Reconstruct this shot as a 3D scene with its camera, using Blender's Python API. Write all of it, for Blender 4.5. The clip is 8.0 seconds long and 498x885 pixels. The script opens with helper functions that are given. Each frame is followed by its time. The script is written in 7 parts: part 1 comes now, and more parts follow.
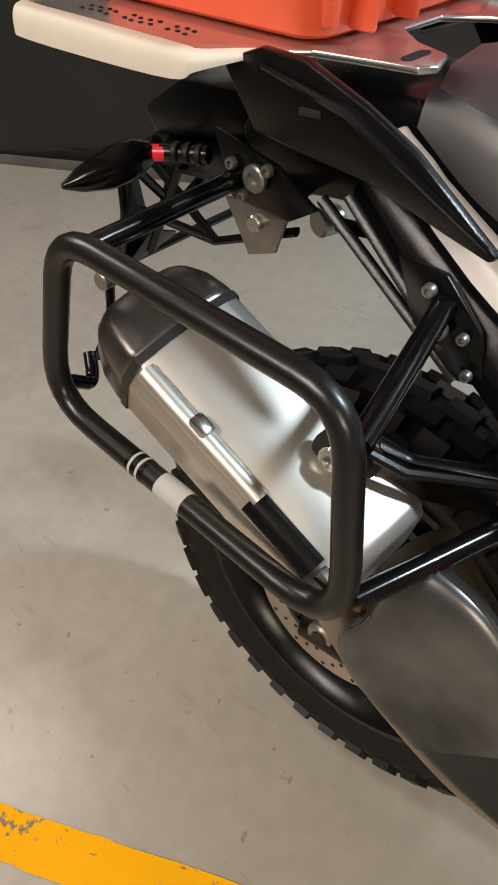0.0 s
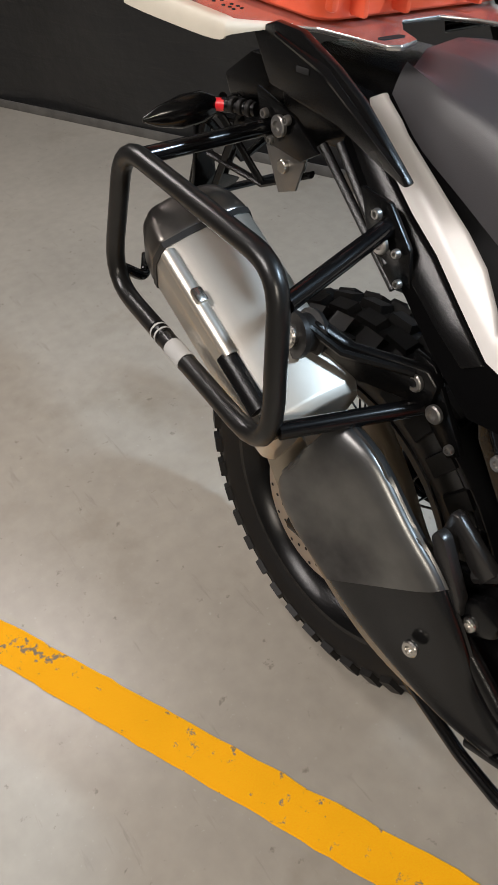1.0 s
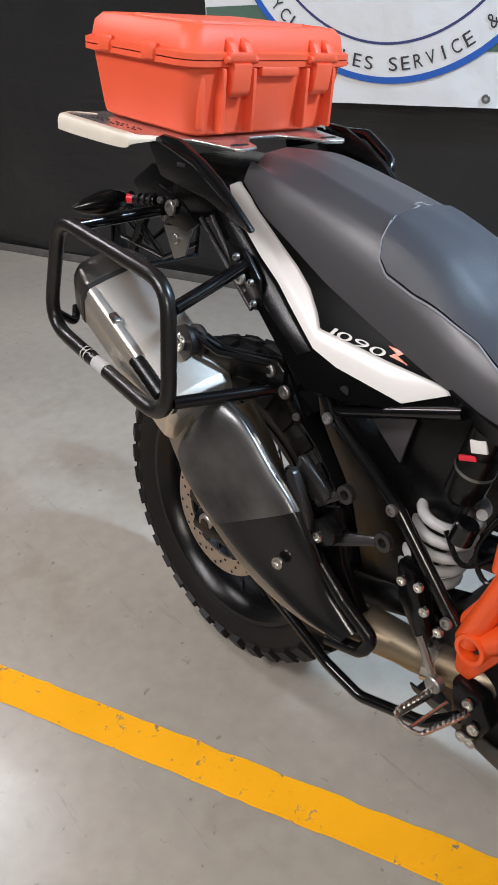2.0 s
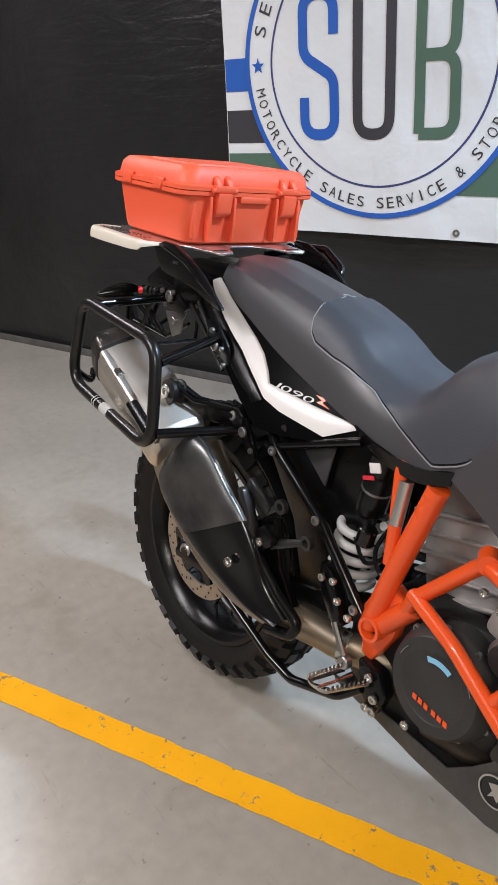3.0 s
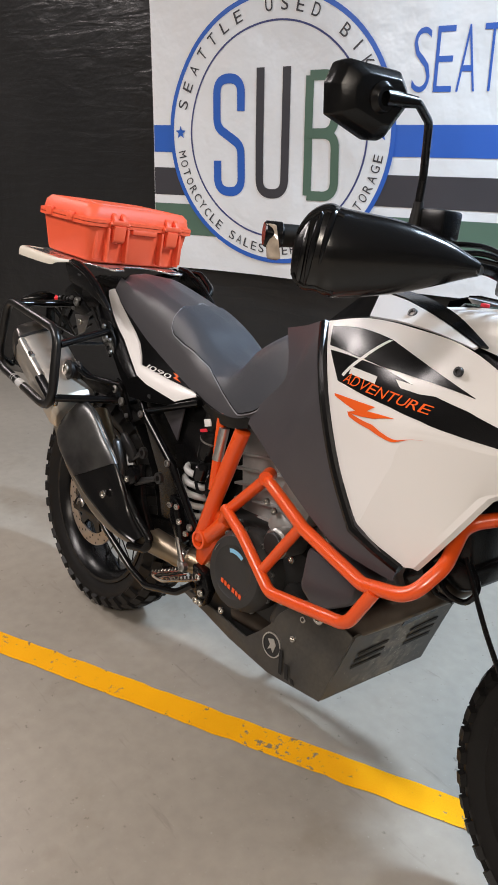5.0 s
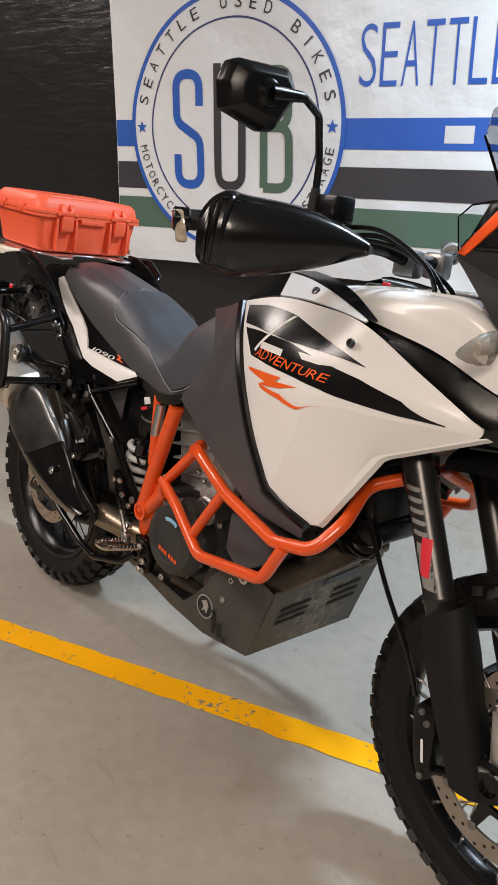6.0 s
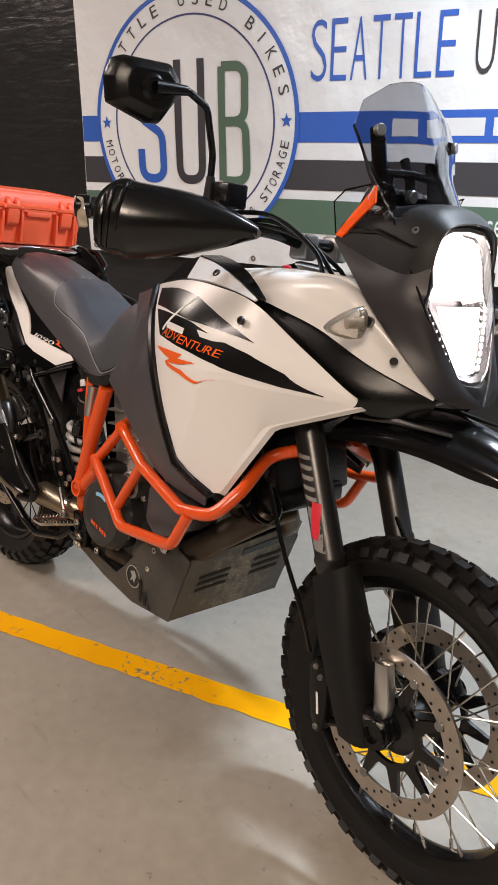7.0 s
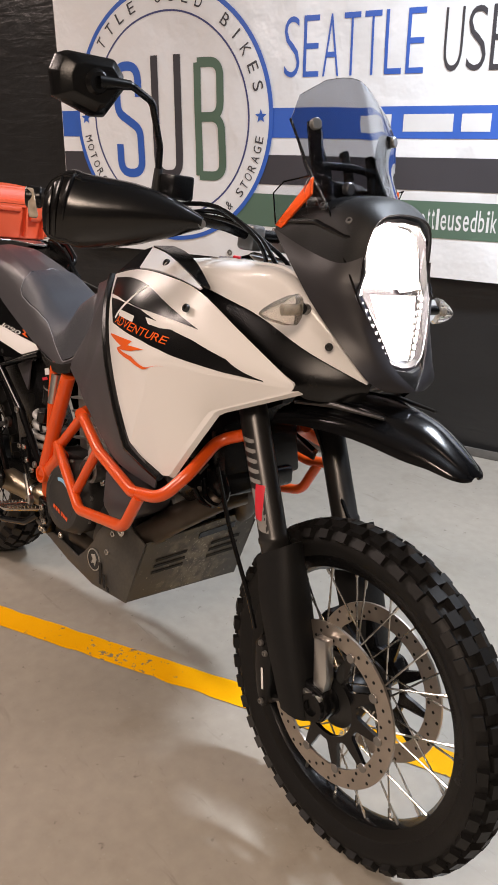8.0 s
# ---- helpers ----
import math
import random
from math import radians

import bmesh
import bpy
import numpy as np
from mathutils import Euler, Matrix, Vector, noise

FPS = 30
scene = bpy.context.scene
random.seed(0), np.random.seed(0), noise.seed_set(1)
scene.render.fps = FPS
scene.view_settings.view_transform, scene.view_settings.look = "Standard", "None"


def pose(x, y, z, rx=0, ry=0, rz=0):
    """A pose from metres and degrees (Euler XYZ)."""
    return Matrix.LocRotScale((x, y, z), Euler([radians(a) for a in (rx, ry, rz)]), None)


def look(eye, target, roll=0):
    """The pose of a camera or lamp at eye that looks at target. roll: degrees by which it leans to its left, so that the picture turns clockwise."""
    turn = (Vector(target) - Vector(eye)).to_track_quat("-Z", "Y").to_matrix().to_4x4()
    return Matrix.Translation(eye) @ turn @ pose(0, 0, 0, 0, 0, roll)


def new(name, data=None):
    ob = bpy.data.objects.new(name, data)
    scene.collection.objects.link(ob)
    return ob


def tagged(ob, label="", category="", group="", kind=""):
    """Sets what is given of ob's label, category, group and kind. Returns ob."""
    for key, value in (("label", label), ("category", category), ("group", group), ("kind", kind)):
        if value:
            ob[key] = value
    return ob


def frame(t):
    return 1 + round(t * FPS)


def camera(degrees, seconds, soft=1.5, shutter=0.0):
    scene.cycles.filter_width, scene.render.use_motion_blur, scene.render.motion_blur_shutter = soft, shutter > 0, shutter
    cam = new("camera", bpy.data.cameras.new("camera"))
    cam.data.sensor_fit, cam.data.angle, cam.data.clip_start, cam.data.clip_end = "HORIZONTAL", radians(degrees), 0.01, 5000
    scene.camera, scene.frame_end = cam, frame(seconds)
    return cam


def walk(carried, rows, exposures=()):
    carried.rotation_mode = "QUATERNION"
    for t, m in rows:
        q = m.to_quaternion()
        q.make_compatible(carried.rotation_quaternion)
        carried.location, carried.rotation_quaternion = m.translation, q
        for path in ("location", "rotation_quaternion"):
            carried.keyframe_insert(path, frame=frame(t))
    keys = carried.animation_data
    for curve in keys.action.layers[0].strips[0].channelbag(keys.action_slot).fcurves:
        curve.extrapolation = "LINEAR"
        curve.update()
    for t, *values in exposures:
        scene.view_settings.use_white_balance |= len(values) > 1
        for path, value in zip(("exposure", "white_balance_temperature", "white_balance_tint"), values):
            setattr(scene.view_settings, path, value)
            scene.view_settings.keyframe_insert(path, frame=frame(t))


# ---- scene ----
cam = camera(35.5, 8.0, soft=1.6)
PATH = [
    (0, (0.372, -0.506, 1.267), (-0.69, 0.412, -0.157), -10.1),
    (0.5, (0.514, -0.53, 1.294), (-0.682, 0.253, -0.104), -9.2),
    (1, (0.662, -0.568, 1.296), (-0.608, 0.145, -0.076), -8.4),
    (1.5, (0.818, -0.675, 1.306), (-0.501, 0.171, 0.063), -8.6),
    (2, (0.998, -0.756, 1.328), (-0.32, 0.245, 0.205), -5.8),
    (2.2, (1.081, -0.769, 1.33), (-0.267, 0.251, 0.261), -4.8),
    (3.3, (1.461, -0.971, 1.363), (-0.032, 0.087, 0.555), -3.4),
    (3.5, (1.526, -1.012, 1.363), (0.028, 0.05, 0.569), -3.1),
    (4, (1.704, -1.018, 1.37), (0.191, 0.053, 0.62), -0.6),
    (5.5, (2.011, -1.079, 1.376), (0.598, 0.128, 0.639), 0.3),
    (6, (2.109, -1.042, 1.373), (0.692, 0.157, 0.629), 0.1),
    (6.5, (2.226, -0.998, 1.372), (0.813, 0.204, 0.626), -0.1),
    (7, (2.309, -0.966, 1.365), (0.89, 0.226, 0.613), -0.4),
    (7.5, (2.371, -0.943, 1.363), (0.946, 0.24, 0.609), -0.4),
    (8, (2.414, -0.929, 1.36), (1.003, 0.268, 0.601), -0.2),
]
walk(cam, [(t, look(eye, target, roll)) for t, eye, target, roll in PATH], [(0, 0.56, 6550, 11), (1, 0.54, 6050, 10), (2, 0.70, 5720, 11), (4, 0.72, 5900, 13), (6, 0.48, 6400, 14), (8, 0.52, 6950, 21)])

# ---- light ----
world = bpy.data.worlds.new("garage_air")
scene.world = world
world.use_nodes = True
world.node_tree.nodes["Background"].inputs[0].default_value = (0.9, 0.92, 1.0, 1)
world.node_tree.nodes["Background"].inputs[1].default_value = 0.01


def ceiling_light(name, place, turn, size, power, colour):
    lamp = bpy.data.lights.new(name, "AREA")
    lamp.shape, lamp.size, lamp.size_y = "RECTANGLE", size[0], size[1]
    lamp.energy, lamp.color = power, colour
    ob = new(name, lamp)
    ob.matrix_world = pose(*place, 0, 0, turn)
    return ob


COOL, WARM = (0.72, 0.88, 1.0), (1.0, 0.89, 0.80)
ceiling_light("cool_lamp", (1.75, 1.25, 2.72), 18, (0.40, 0.16), 78, COOL)
ceiling_light("warm_lamp", (-0.35, -1.95, 2.85), 18, (1.5, 0.7), 52, WARM)
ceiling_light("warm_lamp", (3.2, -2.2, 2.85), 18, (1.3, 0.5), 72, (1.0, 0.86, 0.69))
ceiling_light("warm_lamp", (-2.4, -0.6, 2.85), 18, (1.3, 0.5), 30, WARM)

# ---- materials ----
MATS = {}


def material(name, colour, rough=0.5, metal=0.0, vary=0.12, scale=8.0, grain=0.0, grain_scale=400.0, bump=0.0, bump_scale=60.0, bump_depth=0.002, coat=0.0, second=None, spread=0.5):
    """A plain surface: base colour, broad stains at one scale, fine grain at another, relief."""
    m = bpy.data.materials.new(name)
    m.use_nodes = True
    nt = m.node_tree
    n, l = nt.nodes, nt.links
    b = n["Principled BSDF"]
    b.inputs["Metallic"].default_value = metal
    b.inputs["Coat Weight"].default_value = coat
    b.inputs["Coat Roughness"].default_value = 0.08
    co = n.new("ShaderNodeTexCoord")
    big = n.new("ShaderNodeTexNoise")
    big.inputs["Scale"].default_value, big.inputs["Detail"].default_value = scale, 6
    l.new(co.outputs["Object"], big.inputs["Vector"])
    mix = n.new("ShaderNodeMix")
    mix.data_type = "RGBA"
    c2 = second or tuple(c * (1 - vary) for c in colour)
    mix.inputs["A"].default_value, mix.inputs["B"].default_value = (*colour, 1), (*c2, 1)
    ramp = n.new("ShaderNodeMapRange")
    ramp.inputs["From Min"].default_value, ramp.inputs["From Max"].default_value = 0.5 - spread / 2, 0.5 + spread / 2
    l.new(big.outputs["Fac"], ramp.inputs["Value"])
    l.new(ramp.outputs["Result"], mix.inputs["Factor"])
    out = mix.outputs["Result"]
    fine = n.new("ShaderNodeTexNoise")
    fine.inputs["Scale"].default_value, fine.inputs["Detail"].default_value = grain_scale, 3
    l.new(co.outputs["Object"], fine.inputs["Vector"])
    if grain:
        g = n.new("ShaderNodeMix")
        g.data_type, g.blend_type = "RGBA", "OVERLAY"
        g.inputs["Factor"].default_value = grain
        l.new(out, g.inputs["A"])
        l.new(fine.outputs["Fac"], g.inputs["B"])
        out = g.outputs["Result"]
    l.new(out, b.inputs["Base Color"])
    rr = n.new("ShaderNodeMapRange")
    rr.inputs["To Min"].default_value, rr.inputs["To Max"].default_value = max(0.02, rough * 0.8), min(1, rough * 1.25)
    l.new(big.outputs["Fac"], rr.inputs["Value"])
    l.new(rr.outputs["Result"], b.inputs["Roughness"])
    if bump:
        bt = n.new("ShaderNodeTexNoise")
        bt.inputs["Scale"].default_value, bt.inputs["Detail"].default_value = bump_scale, 5
        l.new(co.outputs["Object"], bt.inputs["Vector"])
        bn = n.new("ShaderNodeBump")
        bn.inputs["Strength"].default_value, bn.inputs["Distance"].default_value = bump, bump_depth
        l.new(bt.outputs["Fac"], bn.inputs["Height"])
        l.new(bn.outputs["Normal"], b.inputs["Normal"])
    MATS[name] = m
    return m


CONCRETE = material("polished_concrete", (0.385, 0.352, 0.300), 0.30, vary=0.20, scale=1.5, grain=0.14, grain_scale=26, bump=0.025, bump_scale=14, spread=0.45)
CURTAIN = material("black_tarpaulin", (0.025, 0.025, 0.025), 0.32, vary=0.4, scale=2.0, bump=1.0, bump_scale=7, bump_depth=0.010)
PLASTER = material("bare_concrete_wall", (0.30, 0.29, 0.275), 0.8, scale=1.5, bump=0.1)
YELLOW = material("yellow_line_paint", (0.96, 0.45, 0.0), 0.6, vary=0.12, scale=5, grain=0.2, bump=0.1)
RUBBER = material("tyre_rubber", (0.009, 0.0085, 0.0082), 0.50, vary=0.3, scale=10, grain=0.3, bump=0.15, bump_scale=150)
BLACKPL = material("black_plastic", (0.0040, 0.0040, 0.0043), 0.25, vary=0.2, scale=12, grain=0.2, bump=0.12, bump_scale=500)
BLACKGL = material("black_gloss_coat", (0.0035, 0.0035, 0.004), 0.16, vary=0.2, scale=12, bump=0.02)
WHITE = material("white_bodywork", (0.82, 0.80, 0.78), 0.24, vary=0.04, scale=3)
ORANGE = material("orange_frame_paint", (0.80, 0.092, 0.010), 0.28, vary=0.1, scale=6, coat=0.3)
CASEOR = material("orange_moulded_plastic", (0.88, 0.12, 0.045), 0.45, vary=0.06, scale=6, bump=0.15, bump_scale=900)
STEEL = material("brushed_steel", (0.62, 0.60, 0.56), 0.26, metal=1.0, vary=0.15, scale=5, bump=0.03, bump_scale=300)
ALU = material("raw_aluminium", (0.72, 0.71, 0.69), 0.32, metal=1.0, vary=0.12, scale=8, bump=0.03)
DARKMET = material("dark_cast_metal", (0.045, 0.045, 0.045), 0.42, metal=0.6, vary=0.3, scale=15, bump=0.1)
GREYMET = material("grey_cast_metal", (0.34, 0.33, 0.315), 0.36, metal=0.85, vary=0.3, scale=15, bump=0.2, bump_scale=120)
SEATMAT = material("seat_vinyl", (0.054, 0.052, 0.057), 0.36, vary=0.15, scale=10, bump=0.10, bump_scale=900)
SKIDMAT = material("skid_plate_paint", (0.040, 0.039, 0.038), 0.45, metal=0.1, vary=0.5, second=(0.075, 0.069, 0.056), spread=0.3, scale=9, grain=0.3, grain_scale=120, bump=0.15)


def matt(m, level):
    """Rough, pitted surfaces mirror less at a glance."""
    m.node_tree.nodes["Principled BSDF"].inputs["Specular IOR Level"].default_value = level


for m_, level_ in ((BLACKPL, 0.34), (RUBBER, 0.28), (SEATMAT, 0.75), (CURTAIN, 0.5), (YELLOW, 0.12)):
    matt(m_, level_)


def ripple(m, stretch, scale, strength, depth):
    """Drawn-out wrinkles on a hung sheet, laid over its broad relief."""
    nt = m.node_tree
    n, l = nt.nodes, nt.links
    b = n["Principled BSDF"]
    before = b.inputs["Normal"].links[0].from_socket
    co, mp, tx, bn = n.new("ShaderNodeTexCoord"), n.new("ShaderNodeMapping"), n.new("ShaderNodeTexNoise"), n.new("ShaderNodeBump")
    mp.inputs["Scale"].default_value = stretch
    tx.inputs["Scale"].default_value, tx.inputs["Detail"].default_value, tx.inputs["Distortion"].default_value = scale, 5, 0.6
    bn.inputs["Strength"].default_value, bn.inputs["Distance"].default_value = strength, depth
    l.new(co.outputs["Object"], mp.inputs["Vector"])
    l.new(mp.outputs["Vector"], tx.inputs["Vector"])
    l.new(tx.outputs["Fac"], bn.inputs["Height"])
    l.new(before, bn.inputs["Normal"])
    l.new(bn.outputs["Normal"], b.inputs["Normal"])


ripple(CURTAIN, (1.0, 1.0, 6.0), 3.5, 0.6, 0.010)


def worn_paint():
    """Line paint with chipped patches where the concrete shows."""
    nt = YELLOW.node_tree
    n, l = nt.nodes, nt.links
    b = n["Principled BSDF"]
    src = b.inputs["Base Color"].links[0].from_socket
    co = n.new("ShaderNodeTexCoord")
    chips = n.new("ShaderNodeTexNoise")
    chips.inputs["Scale"].default_value, chips.inputs["Detail"].default_value, chips.inputs["Roughness"].default_value = 46, 7, 0.72
    zone = n.new("ShaderNodeTexNoise")
    zone.inputs["Scale"].default_value, zone.inputs["Detail"].default_value = 3.1, 2
    l.new(co.outputs["Object"], chips.inputs["Vector"])
    l.new(co.outputs["Object"], zone.inputs["Vector"])
    add = n.new("ShaderNodeMath")
    add.operation = "MULTIPLY_ADD"
    add.inputs[1].default_value = 0.42
    l.new(zone.outputs["Fac"], add.inputs[0])
    l.new(chips.outputs["Fac"], add.inputs[2])
    cut = n.new("ShaderNodeMapRange")
    cut.inputs["From Min"].default_value, cut.inputs["From Max"].default_value = 0.824, 0.850
    l.new(add.outputs[0], cut.inputs["Value"])
    mix = n.new("ShaderNodeMix")
    mix.data_type = "RGBA"
    mix.inputs["B"].default_value = (0.24, 0.19, 0.12, 1)
    l.new(cut.outputs["Result"], mix.inputs["Factor"])
    l.new(src, mix.inputs["A"])
    l.new(mix.outputs["Result"], b.inputs["Base Color"])


worn_paint()


def floor_wear():
    """Trodden dirt on the concrete: small dark specks, drawn scuffs and brown spill stains."""
    nt = CONCRETE.node_tree
    n, l = nt.nodes, nt.links
    b = n["Principled BSDF"]
    co = n.new("ShaderNodeTexCoord")
    out = b.inputs["Base Color"].links[0].from_socket
    for stretch, scale, detail, lo, hi, colour, most in (((1, 1, 1), 34, 8, 0.640, 0.700, (0.10, 0.085, 0.065, 1), 0.55), ((1.0, 7.0, 1), 5.0, 7, 0.625, 0.72, (0.17, 0.15, 0.12, 1), 0.40), ((1, 1, 1), 3.2, 9, 0.56, 0.74, (0.20, 0.165, 0.115, 1), 0.45), ((1, 1, 1), 90, 3, 0.66, 0.74, (0.50, 0.48, 0.44, 1), 0.35)):
        mp, tx, cut, mix = n.new("ShaderNodeMapping"), n.new("ShaderNodeTexNoise"), n.new("ShaderNodeMapRange"), n.new("ShaderNodeMix")
        mp.inputs["Scale"].default_value = stretch
        mp.inputs["Rotation"].default_value = (0, 0, 0.5)
        mp.inputs["Location"].default_value = (scale * 0.37, scale * 0.11, 0)
        tx.inputs["Scale"].default_value, tx.inputs["Detail"].default_value, tx.inputs["Roughness"].default_value = scale, detail, 0.62
        cut.inputs["From Min"].default_value, cut.inputs["From Max"].default_value, cut.inputs["To Max"].default_value = lo, hi, most
        mix.data_type = "RGBA"
        mix.inputs["B"].default_value = colour
        l.new(co.outputs["Object"], mp.inputs["Vector"])
        l.new(mp.outputs["Vector"], tx.inputs["Vector"])
        l.new(tx.outputs["Fac"], cut.inputs["Value"])
        l.new(cut.outputs["Result"], mix.inputs["Factor"])
        l.new(out, mix.inputs["A"])
        out = mix.outputs["Result"]
    l.new(out, b.inputs["Base Color"])


floor_wear()

# ---- building helpers ----


def part(name, bm, mat, parent=None, label="", smooth=True):
    me = bpy.data.meshes.new(name)
    bm.normal_update()
    bm.to_mesh(me)
    bm.free()
    for k in mat if isinstance(mat, (list, tuple)) else [mat]:
        me.materials.append(k)
    if smooth:
        for p in me.polygons:
            p.use_smooth = True
        me.set_sharp_from_angle(angle=radians(38))
    ob = new(name, me)
    if parent is not None:
        ob.parent = parent
    if label:
        tagged(ob, label)
    return ob


def empty(name, m, label, category, group=""):
    ob = new(name)
    ob.empty_display_size = 0.05
    ob.matrix_world = m
    return tagged(ob, label, category, group)


def V(*p):
    return Vector(p)


def fillet(points, r, steps=6, closed=False):
    """A polyline with its corners rounded to radius r."""
    pts = [Vector(p) for p in points]
    n, out = len(pts), []
    for i, p in enumerate(pts):
        if not closed and i in (0, n - 1):
            out.append(p)
            continue
        a, b = pts[i - 1] - p, pts[(i + 1) % n] - p
        la, lb = a.length, b.length
        a.normalize(), b.normalize()
        ang = a.angle(b)
        if ang > 3.1:
            out.append(p)
            continue
        d = min(r / math.tan(ang / 2), la * 0.48, lb * 0.48)
        p0, p1 = p + a * d, p + b * d
        for k in range(steps + 1):
            s = k / steps
            out.append(p0 * (1 - s) ** 2 + p * 2 * s * (1 - s) + p1 * s * s)
    return out


def sweep(bm, points, radius, sides=12, closed=False, caps=True, flat=1.0):
    """A round tube along points; radius one number or one for each point."""
    pts = [Vector(p) for p in points]
    n = len(pts)
    rad = radius if isinstance(radius, (list, tuple)) else [radius] * n
    rings, ref = [], None
    for i, p in enumerate(pts):
        if closed:
            d = pts[(i + 1) % n] - pts[i - 1]
        else:
            d = pts[min(i + 1, n - 1)] - pts[max(i - 1, 0)]
        d.normalize()
        if ref is None:
            ref = d.orthogonal().normalized()
        ref = (ref - d * ref.dot(d)).normalized()
        side = d.cross(ref)
        rings.append([bm.verts.new(p + (ref * math.cos(2 * math.pi * k / sides) + side * flat * math.sin(2 * math.pi * k / sides)) * rad[i]) for k in range(sides)])
    for i in range(n if closed else n - 1):
        a, b = rings[i], rings[(i + 1) % n]
        shift = 0
        if closed and i == n - 1:
            shift = min(range(sides), key=lambda s: (a[0].co - b[s].co).length)
        for k in range(sides):
            bm.faces.new((a[k], a[(k + 1) % sides], b[(k + 1 + shift) % sides], b[(k + shift) % sides]))
    if caps and not closed:
        bm.faces.new(rings[0][::-1])
        bm.faces.new(rings[-1])
    return bm


def tube(points, radius, bend=0.0, sides=12, closed=False, flat=1.0):
    bm = bmesh.new()
    return sweep(bm, fillet(points, bend, closed=closed) if bend else points, radius, sides, closed, flat=flat)


def finish(bm, bevel=0.0, segs=2, angle=30):
    bmesh.ops.recalc_face_normals(bm, faces=bm.faces)
    if bevel:
        es = [e for e in bm.edges if len(e.link_faces) == 2 and e.calc_face_angle(0) > radians(angle)]
        if es:
            bmesh.ops.bevel(bm, geom=es, offset=bevel, segments=segs, profile=0.5, affect="EDGES", clamp_overlap=True)
    return bm


def box(bm, centre, size, m=None):
    c = Vector(centre)
    vs = []
    for sx in (-1, 1):
        for sy in (-1, 1):
            for sz in (-1, 1):
                v = Vector((sx * size[0] / 2, sy * size[1] / 2, sz * size[2] / 2))
                if m is not None:
                    v = m @ v
                vs.append(bm.verts.new(c + v))
    for f in ((0, 1, 3, 2), (4, 6, 7, 5), (0, 4, 5, 1), (2, 3, 7, 6), (0, 2, 6, 4), (1, 5, 7, 3)):
        bm.faces.new([vs[i] for i in f])
    return bm


def rounded_box(centre, size, bevel=0.005, m=None, segs=2):
    return finish(box(bmesh.new(), centre, size, m), bevel, segs)


def slab(outline, depth, bevel=0.0, holes=(), bm=None, segs=2):
    """A plate from an outline of 3D points, thickened along depth (a vector)."""
    bm = bm or bmesh.new()
    d = Vector(depth)
    a = [bm.verts.new(Vector(p)) for p in outline]
    b = [bm.verts.new(Vector(p) + d) for p in outline]
    n = len(a)
    bm.faces.new(a[::-1])
    bm.faces.new(b)
    for i in range(n):
        bm.faces.new((a[i], a[(i + 1) % n], b[(i + 1) % n], b[i]))
    return finish(bm, bevel, segs) if bevel else finish(bm)


def xz(points, y):
    return [(x, y, z) for x, z in points]


def loft(rings, caps=True, closed=True, bm=None):
    """Skin between rings of equally many points."""
    bm = bm or bmesh.new()
    vs = [[bm.verts.new(Vector(p)) for p in r] for r in rings]
    n = len(vs[0])
    for a, b in zip(vs, vs[1:]):
        for k in range(n if closed else n - 1):
            bm.faces.new((a[k], a[(k + 1) % n], b[(k + 1) % n], b[k]))
    if caps and closed:
        bm.faces.new(vs[0][::-1])
        bm.faces.new(vs[-1])
    bmesh.ops.recalc_face_normals(bm, faces=bm.faces)
    return bm


def lathe(profile, m=None, steps=32, caps=True, bm=None):
    """Turn a profile of (radius, height) about the local z axis, laid by m."""
    bm = bm or bmesh.new()
    m = m or Matrix()
    rings = []
    for r, h in profile:
        rings.append([bm.verts.new(m @ Vector((r * math.cos(2 * math.pi * k / steps), r * math.sin(2 * math.pi * k / steps), h))) for k in range(steps)])
    for a, b in zip(rings, rings[1:]):
        for k in range(steps):
            bm.faces.new((a[k], a[(k + 1) % steps], b[(k + 1) % steps], b[k]))
    if caps:
        if profile[0][0] > 1e-5:
            bm.faces.new(rings[0][::-1])
        if profile[-1][0] > 1e-5:
            bm.faces.new(rings[-1])
    bmesh.ops.remove_doubles(bm, verts=bm.verts, dist=1e-6)
    bmesh.ops.recalc_face_normals(bm, faces=bm.faces)
    return bm


def along(p, q, twist=0.0):
    """A matrix whose z axis goes from p towards q, at p."""
    d = Vector(q) - Vector(p)
    return Matrix.Translation(p) @ d.to_track_quat("Z", "Y").to_matrix().to_4x4() @ Matrix.Rotation(twist, 4, "Z")


def disc(p, q, r, bevel=0.0, steps=28):
    """A cylinder from p to q with softened rims."""
    h = (Vector(q) - Vector(p)).length
    b = bevel or min(r, h) * 0.15
    return lathe([(0, 0), (r - b, 0), (r, b), (r, h - b), (r - b, h), (0, h)], along(p, q), steps, caps=False)


def bolt(parent, p, normal, r=0.008, mat=None, h=0.006, name="bolt"):
    """A hexagon-socket bolt head."""
    n = Vector(normal).normalized()
    bm = lathe([(0, 0), (r, 0), (r, h * 0.7), (r * 0.85, h), (r * 0.5, h), (r * 0.45, h * 0.35), (0, h * 0.35)], along(p, Vector(p) + n), 18, caps=False)
    return part(name, bm, mat or STEEL, parent)


def shell(grid, thick, bevel=0.0):
    """A curved panel from rows of 3D points, given thickness inwards (along the mean normal)."""
    bm = bmesh.new()
    vs = [[bm.verts.new(Vector(p)) for p in row] for row in grid]
    for a, b in zip(vs, vs[1:]):
        for k in range(len(a) - 1):
            bm.faces.new((a[k], a[k + 1], b[k + 1], b[k]))
    bm.normal_update()
    bmesh.ops.solidify(bm, geom=list(bm.faces), thickness=thick)
    return finish(bm, bevel)


